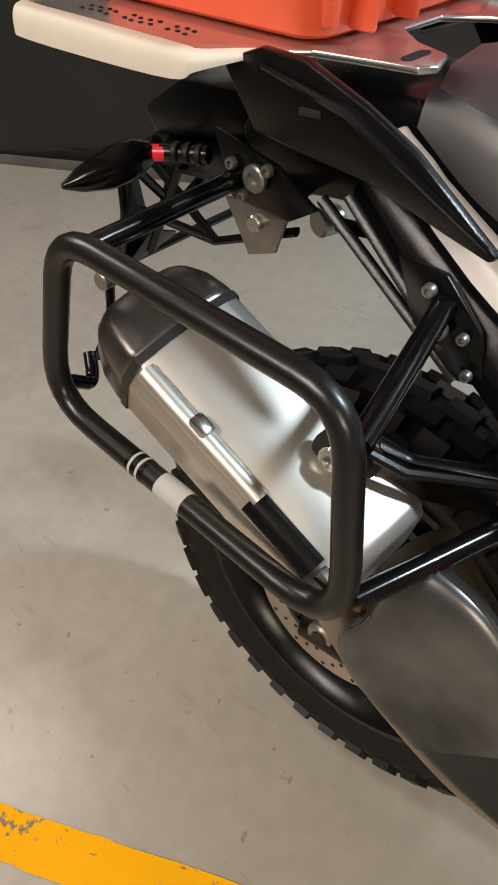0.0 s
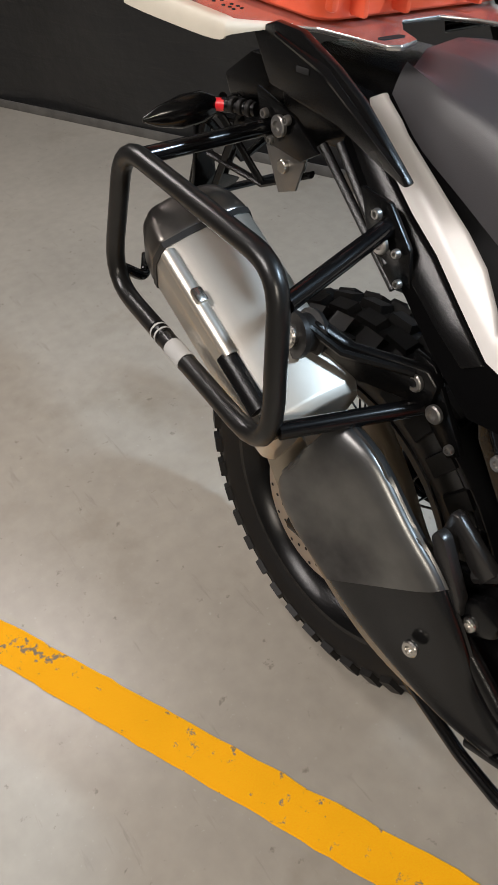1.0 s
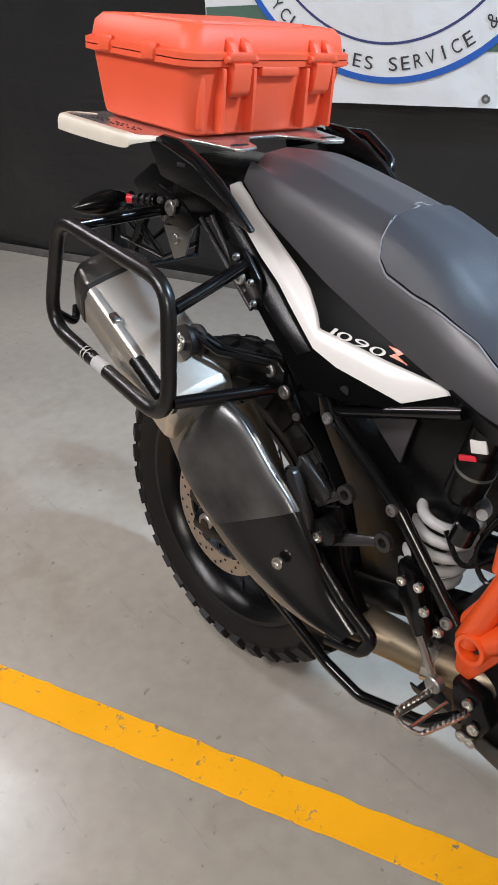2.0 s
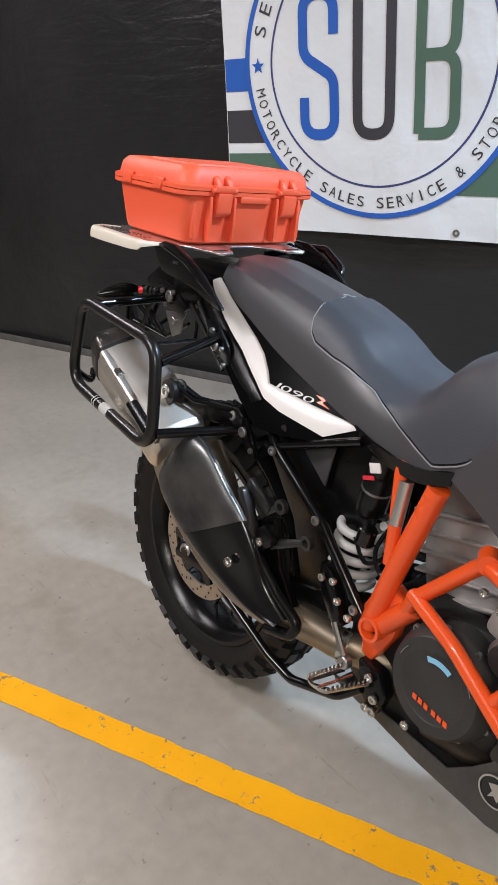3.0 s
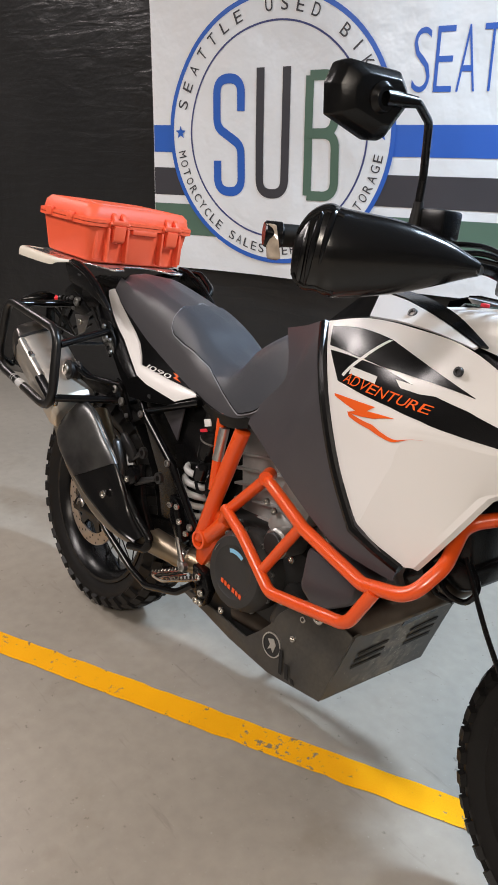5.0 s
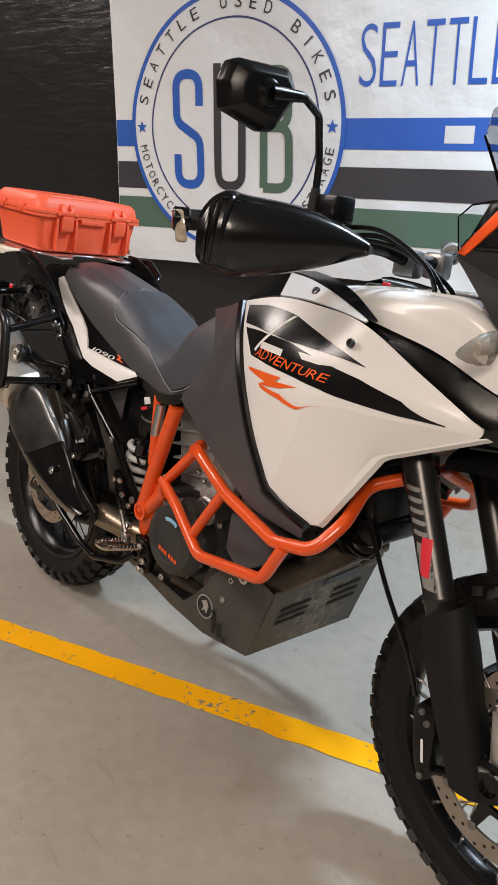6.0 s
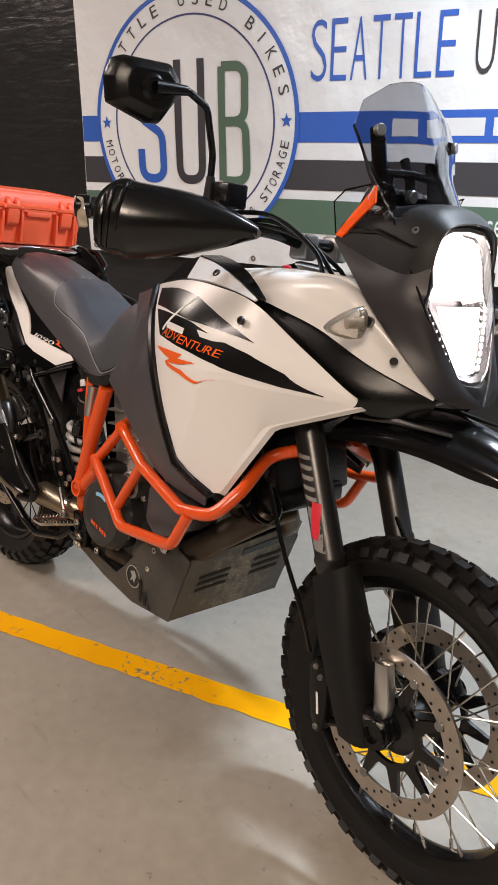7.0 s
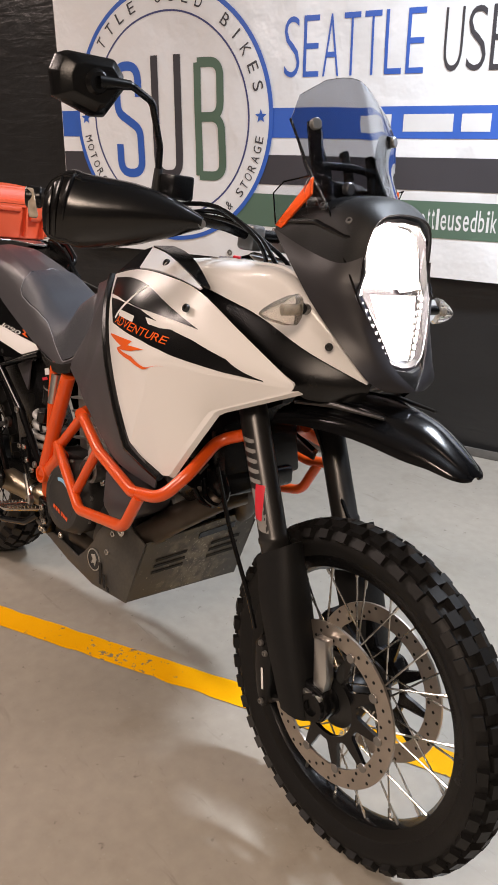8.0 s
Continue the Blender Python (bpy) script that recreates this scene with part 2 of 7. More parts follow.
def mirrored(bm):
    """Mirror a bmesh in the bike's middle plane."""
    for v in bm.verts:
        v.co.y = -v.co.y
    bmesh.ops.reverse_faces(bm, faces=bm.faces)
    return bm


def text_mesh(body, weight=0.0):
    cu = bpy.data.curves.new("letters", "FONT")
    cu.body, cu.offset, cu.resolution_u = body, weight, 4
    ob = bpy.data.objects.new("letters", cu)
    me = bpy.data.meshes.new_from_object(ob)
    bpy.data.objects.remove(ob)
    bpy.data.curves.remove(cu)
    return me


def fitted(body, box_, weight=0.0):
    """The flat letters of body as (u, z) vertices that fill a box (u0, u1, z0, z1)."""
    me = text_mesh(body, weight)
    xs, ys = [v.co.x for v in me.vertices], [v.co.y for v in me.vertices]
    u0, u1, z0, z1 = box_
    bm = bmesh.new()
    bm.from_mesh(me)
    for v in bm.verts:
        v.co = Vector((u0 + (u1 - u0) * (v.co.x - min(xs)) / (max(xs) - min(xs)), 0, z0 + (z1 - z0) * (v.co.y - min(ys)) / (max(ys) - min(ys))))
    bpy.data.meshes.remove(me)
    return bm

# ---- the place ----
WALL_TURN = 18.3
WALL = pose(-0.34, 1.50, 0, 0, 0, WALL_TURN)


def at_wall(u, w, z):
    """A point of the wall: u along it, w out from it towards the room."""
    return WALL @ Vector((u, -w, z))


def build_floor():
    bm = bmesh.new()
    bmesh.ops.create_grid(bm, x_segments=2, y_segments=2, size=15)
    return tagged(part("floor", bm, CONCRETE), "polished grey concrete garage floor with stains", "floor", kind="structure")


build_floor()


def build_wall(name, u0, u1, w, height, mat, label):
    bm = bmesh.new()
    box(bm, ((u0 + u1) / 2, 0.1 - w, height / 2), (u1 - u0, 0.2, height))
    ob = part(name, bm, mat, smooth=False)
    ob.matrix_world = WALL
    return tagged(ob, label, "wall", kind="structure")


build_wall("wall_north", -6, 8, -0.12, 3.0, PLASTER, "plain plastered garage wall behind the curtain")


def build_curtain():
    """A black sheet hung before the wall, with shallow folds."""
    bm = bmesh.new()
    nu, nz = 220, 24
    rows = []
    for j in range(nz + 1):
        z = 0.012 + 2.9 * j / nz
        row = []
        for i in range(nu + 1):
            u = -5.5 + 11.5 * i / nu
            w = 0.014 * math.sin(u * 5.1 + 0.6 * math.sin(z * 1.7)) + 0.004 * math.sin(z * 31 + 3 * noise.noise(Vector((u, z, 2.0)))) * max(0.0, z - 0.8) + 0.02 * (noise.noise(Vector((u * 0.9, z * 0.8, 3.0)))) + 0.006 * noise.noise(Vector((u * 4, z * 5, 1.0)))
            row.append(bm.verts.new((u, 0.055 - w, z)))
        rows.append(row)
    for a, b in zip(rows, rows[1:]):
        for k in range(nu):
            bm.faces.new((a[k], a[k + 1], b[k + 1], b[k]))
    bm.normal_update()
    bmesh.ops.solidify(bm, geom=list(bm.faces), thickness=0.003)
    ob = part("curtain", bm, CURTAIN)
    ob.matrix_world = WALL
    return tagged(ob, "black plastic sheet hung along the garage wall", "curtain")


build_curtain()

LINE_TURN = 23.65


def build_stripe():
    bm = bmesh.new()
    n = 260
    a, b = [], []
    for i in range(n + 1):
        u = -3.0 + 6.5 * i / n
        e1 = 0.004 * noise.noise(Vector((u * 14, 0, 0))) + 0.003 * noise.noise(Vector((u * 60, 5, 0)))
        e2 = 0.004 * noise.noise(Vector((u * 14, 9, 0))) + 0.003 * noise.noise(Vector((u * 60, 3, 0)))
        a.append(bm.verts.new((u, 0.0387 + e1, 0.0025)))
        b.append(bm.verts.new((u, -0.0387 + e2, 0.0025)))
    for i in range(n):
        bm.faces.new((b[i], b[i + 1], a[i + 1], a[i]))
    ob = part("floor_line", bm, YELLOW)
    ob.matrix_world = pose(0.3815, -0.2585, 0, 0, 0, LINE_TURN)
    return tagged(ob, "worn yellow painted parking line on the concrete", "floor marking", kind="structure")


build_stripe()

# ---- the motorcycle ----
BIKE = pose(0, -0.05, 0, 0, 0, 1.2) @ pose(0, 0, 0, -9.0, 0, 0)
bike = empty("motorcycle", BIKE, "white black and orange adventure motorcycle leaning on its side stand", "motorcycle")


def knob(bm, m, size):
    """One tread block: a tapered brick, open underneath."""
    lx, ly, h = size
    lo = [bm.verts.new(m @ Vector((sx * lx / 2, sy * ly / 2, -0.004))) for sx, sy in ((-1, -1), (1, -1), (1, 1), (-1, 1))]
    hi = [bm.verts.new(m @ Vector((sx * lx * 0.44, sy * ly * 0.44, h))) for sx, sy in ((-1, -1), (1, -1), (1, 1), (-1, 1))]
    bm.faces.new(hi)
    for k in range(4):
        bm.faces.new((lo[k], lo[(k + 1) % 4], hi[(k + 1) % 4], hi[k]))


def tyre_mesh(r, half, rim_r, pitch_count, rows, tread=0.011):
    """A knobbly tyre round the local y axis. rows: (angle across, half step, block length, block width)."""
    core = r - tread
    sect = (core - rim_r)
    prof = []
    for k in range(17):
        a = radians(-128 + 256 * k / 16)
        y = half * math.sin(a) * (1.0 if abs(a) < 1.6 else 0.98)
        z = core - sect * 0.52 + sect * 0.52 * math.cos(a)
        if abs(a) > radians(100):
            z -= sect * 0.25 * (abs(a) - radians(100)) / radians(28)
            y *= 1 - 0.22 * (abs(a) - radians(100)) / radians(28)
        prof.append((y, z))
    bm = bmesh.new()
    steps = 96
    rings = []
    for s in range(steps):
        t = 2 * math.pi * s / steps
        rings.append([bm.verts.new((z * math.sin(t), y, z * math.cos(t))) for y, z in prof])
    for s in range(steps):
        a, b = rings[s], rings[(s + 1) % steps]
        for k in range(len(prof) - 1):
            bm.faces.new((a[k], b[k], b[k + 1], a[k + 1]))
    tb = bmesh.new()
    for ang, half_step, ln, wd in rows:
        for s in range(pitch_count):
            t = 2 * math.pi * (s + (0.5 if half_step else 0)) / pitch_count
            a = radians(ang)
            y, z = half * math.sin(a), core - sect * 0.52 + sect * 0.52 * math.cos(a)
            up = Vector((math.sin(t) * math.cos(a), math.sin(a), math.cos(t) * math.cos(a)))
            fwd = Vector((math.cos(t), 0, -math.sin(t)))
            sd = up.cross(fwd)
            m = Matrix.Translation((z * math.sin(t), y, z * math.cos(t))) @ Matrix((fwd, sd, up)).transposed().to_4x4()
            knob(tb, m, (ln, wd, tread))
    bmesh.ops.recalc_face_normals(bm, faces=bm.faces)
    tb.normal_update()
    return bm, tb


YAX = Matrix.Rotation(-math.pi / 2, 4, "X")


def ring_y(profile, steps=64, bm=None):
    """A ring turned about the local y axis from (radius, y) pairs, closed on itself."""
    return lathe(list(profile) + [profile[0]], YAX, steps, caps=False, bm=bm)


def rim(r, half):
    return ring_y([(r - 0.020, half * 0.30), (r - 0.014, half * 0.75), (r + 0.004, half * 0.95), (r + 0.008, half), (r + 0.006, half * 1.06), (r - 0.004, half * 1.06), (r - 0.022, half * 0.8),
                   (r - 0.030, half * 0.3), (r - 0.030, -half * 0.3), (r - 0.022, -half * 0.8), (r - 0.004, -half * 1.06), (r + 0.006, -half * 1.06), (r + 0.008, -half), (r + 0.004, -half * 0.95),
                   (r - 0.014, -half * 0.75), (r - 0.020, -half * 0.30)], 72)


def spokes(parent, r_hub, r_rim, half, count, mat):
    """Crossed wire spokes, each a part of its own."""
    for k in range(count):
        side = -1 if k % 2 else 1
        lean = 1 if (k // 2) % 2 else -1
        t = 2 * math.pi * k / count
        h = t + lean * 0.75
        p = Vector((r_hub * math.cos(h), side * half, r_hub * math.sin(h)))
        q = Vector((r_rim * math.cos(t), side * 0.010, r_rim * math.sin(t)))
        bm = tube([p, q], 0.0019, sides=6)
        sweep(bm, [q - (q - p).normalized() * 0.022, q], 0.0034, 6)
        part("spoke", bm, mat, parent)


def brake_disc(r, band, holes, thick=0.005, carriers=10, r_hub=0.06):
    """A drilled brake disc about the y axis: ring, holes as flat dots in shade colour, and an inner carrier."""
    bm = bmesh.new()
    steps = holes * 6
    radii = [r, r - 0.003, r - band * 0.32, r - band * 0.62, r - band + 0.003, r - band]
    vs = {}
    for side in (1, -1):
        for j, rr in enumerate(radii):
            wav = 0.0
            for k in range(steps):
                t = 2 * math.pi * k / steps
                vs[side, j, k] = bm.verts.new((rr * math.cos(t), side * thick / 2, rr * math.sin(t)))
    for side in (1, -1):
        for j in range(len(radii) - 1):
            for k in range(steps):
                bm.faces.new((vs[side, j, k], vs[side, j + 1, k], vs[side, j + 1, (k + 1) % steps], vs[side, j, (k + 1) % steps]))
    for j in (0, len(radii) - 1):
        for k in range(steps):
            bm.faces.new((vs[1, j, k], vs[1, j, (k + 1) % steps], vs[-1, j, (k + 1) % steps], vs[-1, j, k]))
    bmesh.ops.recalc_face_normals(bm, faces=bm.faces)
    dots = bmesh.new()
    for k in range(holes):
        t = 2 * math.pi * k / holes
        rr = r - band * (0.2, 0.5, 0.8)[k % 3]
        for side in (1, -1):
            c = Vector((rr * math.cos(t), side * (thick / 2 + 0.0006), rr * math.sin(t)))
            ring = [dots.verts.new(c + Vector((0.0034 * math.cos(a), 0, 0.0034 * math.sin(a)))) for a in [2 * math.pi * i / 8 for i in range(8)]]
            dots.faces.new(ring)
    return bm, dots


def carrier(r_in, r_out, arms):
    """The inner star of a brake disc: a flat ring with tapering arms, one pressed piece."""
    bm = bmesh.new()
    steps = arms * 12
    rings = []
    for side in (0.004, -0.004):
        inner, outer = [], []
        for k in range(steps):
            t = 2 * math.pi * k / steps
            f = abs((k % 12) - 6) / 6
            reach = r_out if f > 0.80 else r_in + 0.012 + (r_out - r_in - 0.012) * max(0.0, (f - 0.35) / 0.45) ** 2
            inner.append(bm.verts.new((r_in * math.cos(t), side, r_in * math.sin(t))))
            outer.append(bm.verts.new((reach * math.cos(t), side, reach * math.sin(t))))
        rings.append((inner, outer))
    (ia, oa), (ib, ob_) = rings
    for k in range(steps):
        q = (k + 1) % steps
        for face in ((ia[k], oa[k], oa[q], ia[q]), (ib[k], ib[q], ob_[q], ob_[k]), (oa[k], ob_[k], ob_[q], oa[q]), (ia[k], ia[q], ib[q], ib[k])):
            bm.faces.new(face)
    bmesh.ops.recalc_face_normals(bm, faces=bm.faces)
    return bm


def build_wheel(name, place, turn, r, half, rim_r, rim_half, pitch, rows, tread, label):
    hold = part(name, rim(rim_r, rim_half), BLACKPL, bike, label)
    hold.matrix_local = Matrix.Translation(place) @ turn
    core, blocks = tyre_mesh(r, half, rim_r, pitch, rows, tread)
    part("tyre", core, RUBBER, hold)
    ob = part("tread", blocks, RUBBER, hold, "worn rubber tread blocks", smooth=False)
    tagged(ob, kind="stuff")
    return hold


FRONT = (1.621, -0.030, 0.340)
STEER = Matrix.Rotation(radians(-3.0), 4, "Z") @ Matrix.Rotation(radians(2.0), 4, "X")
REAR = (-0.006, -0.008, 0.337)
front_wheel = build_wheel("front_wheel", FRONT, STEER, 0.341, 0.041, 0.273, 0.027, 44,
                          [(-58, 0, 0.026, 0.020), (-24, 1, 0.030, 0.022), (0, 0, 0.028, 0.022), (24, 1, 0.030, 0.022), (58, 0, 0.026, 0.020)], 0.011, "black spoked front wheel")
rear_wheel = build_wheel("rear_wheel", REAR, Matrix(), 0.340, 0.074, 0.246, 0.056, 36,
                         [(-62, 0, 0.030, 0.036), (-38, 1, 0.040, 0.030), (-13, 0, 0.044, 0.026), (13, 1, 0.044, 0.026), (38, 0, 0.040, 0.030), (62, 1, 0.030, 0.036)], 0.010, "black spoked rear wheel")

# rolling parts: hubs, discs, calipers
part("hub", lathe([(0.0, -0.075), (0.022, -0.075), (0.024, -0.060), (0.052, -0.052), (0.054, -0.044), (0.030, -0.036), (0.026, 0.0), (0.030, 0.036), (0.054, 0.044), (0.052, 0.052), (0.024, 0.060), (0.022, 0.075), (0, 0.075)], YAX, 40, caps=False), DARKMET, front_wheel)
spokes(front_wheel, 0.048, 0.250, 0.046, 36, STEEL)
DISCMAT = material("brake_disc_steel", (0.52, 0.46, 0.40), 0.34, metal=0.9, vary=0.2, scale=20, bump=0.05, bump_scale=300)
# near-black for flat patches that stand for the shade in holes and slots
HOLEMAT = material("bore_shadow", (0.006, 0.006, 0.006), 0.8)
for side in (-1, 1):
    ring, dots = brake_disc(0.160, 0.036, 54)
    for bm_ in (ring, dots):
        bmesh.ops.translate(bm_, verts=bm_.verts, vec=(0, side * 0.066, 0))
    dk = part("brake_disc", ring, DISCMAT, front_wheel, "drilled steel brake disc")
    tagged(part("drilling", dots, HOLEMAT, dk), kind="stuff")
    ca = carrier(0.062, 0.124, 10)
    bmesh.ops.translate(ca, verts=ca.verts, vec=(0, side * 0.066, 0))
    part("disc_carrier", ca, BLACKGL, dk)
    for k in range(10):
        t = 2 * math.pi * k / 10
        p = Vector((0.126 * math.cos(t), side * 0.0685, 0.126 * math.sin(t)))
        part("rivet", disc(p, p + Vector((0, side * 0.003, 0)), 0.009, steps=14), GREYMET, dk)
part("hub", lathe([(0.0, -0.11), (0.020, -0.11), (0.022, -0.070), (0.070, -0.060), (0.072, -0.045), (0.045, -0.036), (0.045, 0.036), (0.072, 0.045), (0.070, 0.060), (0.024, 0.070), (0, 0.07)], YAX, 40, caps=False), DARKMET, rear_wheel)
spokes(rear_wheel, 0.066, 0.218, 0.052, 36, BLACKGL)
ring, dots = brake_disc(0.1335, 0.036, 45)
for bm_ in (ring, dots):
    bmesh.ops.translate(bm_, verts=bm_.verts, vec=(0, -0.076, 0))
dk = part("brake_disc", ring, DISCMAT, rear_wheel, "drilled steel brake disc")
tagged(part("drilling", dots, HOLEMAT, dk), kind="stuff")
ca = carrier(0.050, 0.098, 6)
bmesh.ops.translate(ca, verts=ca.verts, vec=(0, -0.076, 0))
part("disc_carrier", ca, BLACKGL, dk)
part("axle_nut", disc((0.004, -0.105, 0.337), (0.004, -0.135, 0.337), 0.021), GREYMET, bike, "steel rear axle nut")
part("axle_bore", disc((0.004, -0.130, 0.337), (0.004, -0.1365, 0.337), 0.012), BLACKPL, bike)

# swingarm
for sd in (-1, 1):
    bm = bmesh.new()
    sweep(bm, fillet([(-0.03, sd * 0.112, 0.337), (0.12, sd * 0.115, 0.345), (0.34, sd * 0.112, 0.400), (0.56, sd * 0.085, 0.455)], 0.05), 0.031, 10, flat=0.55)
    part("swingarm", bm, BLACKPL, bike, "black cast swingarm")
part("rear_caliper", rounded_box((0.085, -0.092, 0.425), (0.10, 0.05, 0.05), 0.012), BLACKPL, bike)

# fork: both legs, guards, axle clamps
RAKE = 0.43


def fork_point(z, y):
    return Vector((1.400 - RAKE * (z - 0.70), y, z))


FORKGREY = material("grey_anodised_fork", (0.062, 0.060, 0.059), 0.30, metal=0.75, vary=0.12, scale=9)
MATTGUARD = material("matt_black_guard", (0.007, 0.007, 0.0072), 0.50, vary=0.3, scale=20, grain=0.3, bump=0.2, bump_scale=350)
matt(MATTGUARD, 0.3)
for sd in (-1, 1):
    y = -0.012 + sd * 0.105
    leg = part("fork_leg", lathe([(0.0305, 0.0), (0.0305, 0.02), (0.0285, 0.024), (0.0285, 0.05), (0.0305, 0.053), (0.0305, 0.062), (0.028, 0.066), (0.028, 0.48), (0.0, 0.48)], along(fork_point(0.555, y), fork_point(1.05, y)), 32), FORKGREY, bike, "grey anodised upside-down fork leg")
    part("fork_slider", tube([fork_point(0.56, y), fork_point(0.33, y)], 0.024, sides=20), STEEL, leg)
    # guard: a curved shell before the slider
    rows = []
    for k in range(9):
        z = 0.590 - 0.035 * k
        c = fork_point(z, y)
        r = (0.033, 0.036, 0.041, 0.043, 0.043, 0.042, 0.040, 0.038, 0.036)[k]
        row = []
        for j in range(11):
            a = radians(-112 + 224 * j / 10)
            ca_, sa_ = math.cos(a), math.sin(a)
            lead = 0.012 * max(0.0, ca_) * (1 - k / 3 if k < 3 else 0)
            rise = 0.034 * ca_ * (1 - k / 4 if k < 4 else 0)
            row.append(c + Vector((r * math.copysign(abs(ca_) ** 0.7, ca_) * 1.05 + 0.004 + lead, sd * 0.002 + r * math.copysign(abs(sa_) ** 0.7, sa_), rise)))
        rows.append(row)
    part("fork_guard", shell(rows, 0.003), MATTGUARD, leg, "matt black fork guard")
    foot = part("axle_clamp", finish(slab([(1.535, y - 0.02, 0.375), (1.575, y - 0.02, 0.385), (1.628, y - 0.02, 0.375), (1.648, y - 0.02, 0.345), (1.632, y - 0.02, 0.315), (1.600, y - 0.02, 0.308), (1.545, y - 0.02, 0.335)], (0, 0.04, 0)), 0.006), BLACKPL, leg)
    part("axle_end", lathe([(0.016, 0), (0.027, 0), (0.028, 0.01), (0.028, 0.05), (0.017, 0.05), (0.016, 0.0)], along((1.613, y + sd * 0.028, 0.343), (1.613, y - sd * 0.03, 0.343)), 28, caps=False), BLACKPL, leg)
    yo = y + sd * 0.022
    cal = part("brake_caliper", finish(slab([(1.444, yo, 0.395), (1.460, yo, 0.420), (1.484, yo, 0.420), (1.496, yo, 0.375), (1.499, yo, 0.320), (1.499, yo, 0.275), (1.482, yo, 0.262), (1.464, yo, 0.295), (1.452, yo, 0.340)], (0, -sd * 0.070, 0)), 0.008), BLACKPL, leg, "black radial brake caliper")
    for a_, b_ in (((1.486, 0.405), (1.545, 0.375)), ((1.494, 0.290), (1.575, 0.322)), ((1.478, 0.412), (1.525, 0.430))):
        part("caliper_arm", tube([(a_[0], yo - sd * 0.02, a_[1]), (b_[0], y - sd * 0.01, b_[1])], 0.009, sides=8), BLACKPL, cal)
    for xx, zz in ((1.466, 0.402), (1.486, 0.282), (1.480, 0.385)):
        bolt(cal, (xx, yo + sd * 0.001, zz), (0, sd, 0), 0.006, GREYMET)
    part("caliper_mark", finish(slab([(1.473, yo + sd * 0.001, 0.350), (1.478, yo + sd * 0.001, 0.351), (1.487, yo + sd * 0.001, 0.308), (1.482, yo + sd * 0.001, 0.307)], (0, sd * 0.001, 0))), WHITE, cal, "pale maker's mark bar")
sensor = part("sensor_bracket", finish(slab([(1.583, -0.128, 0.470), (1.611, -0.128, 0.474), (1.627, -0.128, 0.400), (1.623, -0.128, 0.365), (1.601, -0.128, 0.362), (1.595, -0.128, 0.395)], (0, 0.022, 0)), 0.002), ALU, bike, "machined aluminium bracket")
part("bracket_foot", rounded_box((1.609, -0.128, 0.364), (0.044, 0.03, 0.012), 0.002), ALU, sensor)
RED = material("red_sticker", (0.75, 0.03, 0.05), 0.4)
GREYST = material("grey_sticker", (0.25, 0.24, 0.23), 0.45)


def wrap_mark(parent, name, y0, z0, z1, a0, a1, mat, r=0.0287):
    rows = []
    for k in range(6):
        z = z0 + (z1 - z0) * k / 5
        c = fork_point(z, y0)
        rows.append([c + Vector((r * math.cos(radians(a)), r * math.sin(radians(a)), 0)) for a in [a0 + (a1 - a0) * j / 8 + (8 * k) for j in range(9)]])
    part(name, shell(rows, 0.0006), mat, parent)


for ob_ in [o for o in bike.children if o.name.startswith("fork_leg")][:1]:
    wrap_mark(ob_, "fork_sticker", -0.117, 0.625, 0.700, -150, -30, GREYST)
    wrap_mark(ob_, "fork_sticker_red", -0.117, 0.645, 0.712, -118, -80, RED, 0.0296)
    for k in range(5):
        wrap_mark(ob_, "fork_sticker_stripe", -0.117, 0.712 + 0.018 * k, 0.720 + 0.018 * k, -150, -70, GREYST)
for name, zz in (("lower_triple_clamp", 0.86), ("upper_triple_clamp", 1.05)):
    c = fork_point(zz, -0.012)
    bm = bmesh.new()
    box(bm, c + Vector((-0.01, 0, 0)), (0.075, 0.27, 0.04), Matrix.Rotation(radians(-23), 3, "Y"))
    part(name, finish(bm, 0.012), BLACKPL, bike)


# smooth patches
def spline_row(row, n):
    pts = [Vector(p) for p in row]
    out = []
    m = len(pts) - 1
    for i in range(n + 1):
        f = i / n * m
        k = min(int(f), m - 1)
        s = f - k
        p0, p1, p2, p3 = pts[max(k - 1, 0)], pts[k], pts[k + 1], pts[min(k + 2, m)]
        out.append(0.5 * ((2 * p1) + (p2 - p0) * s + (2 * p0 - 5 * p1 + 4 * p2 - p3) * s * s + (3 * p1 - p0 - 3 * p2 + p3) * s ** 3))
    return out


def patch(grid, nu=24, nv=20):
    rows = [spline_row(r, nu) for r in grid]
    cols = [spline_row([r[i] for r in rows], nv) for i in range(nu + 1)]
    return [[cols[i][j] for i in range(nu + 1)] for j in range(nv + 1)]


def patch_at(dense, u, v):
    """A point and outward normal of a dense patch, u across, v down, both 0 to 1."""
    nv, nu = len(dense) - 1, len(dense[0]) - 1
    fu, fv = min(max(u, 0), 1) * nu, min(max(v, 0), 1) * nv
    i, j = min(int(fu), nu - 1), min(int(fv), nv - 1)
    a, b = fu - i, fv - j
    p00, p10, p01, p11 = dense[j][i], dense[j][i + 1], dense[j + 1][i], dense[j + 1][i + 1]
    p = p00 * (1 - a) * (1 - b) + p10 * a * (1 - b) + p01 * (1 - a) * b + p11 * a * b
    nrm = (p10 - p00 + p11 - p01).cross(p01 - p00 + p11 - p10)
    nrm.normalize()
    return p, nrm


def mirror_grid(grid):
    return [[(p[0], -p[1], p[2]) for p in row][::-1] for row in grid]


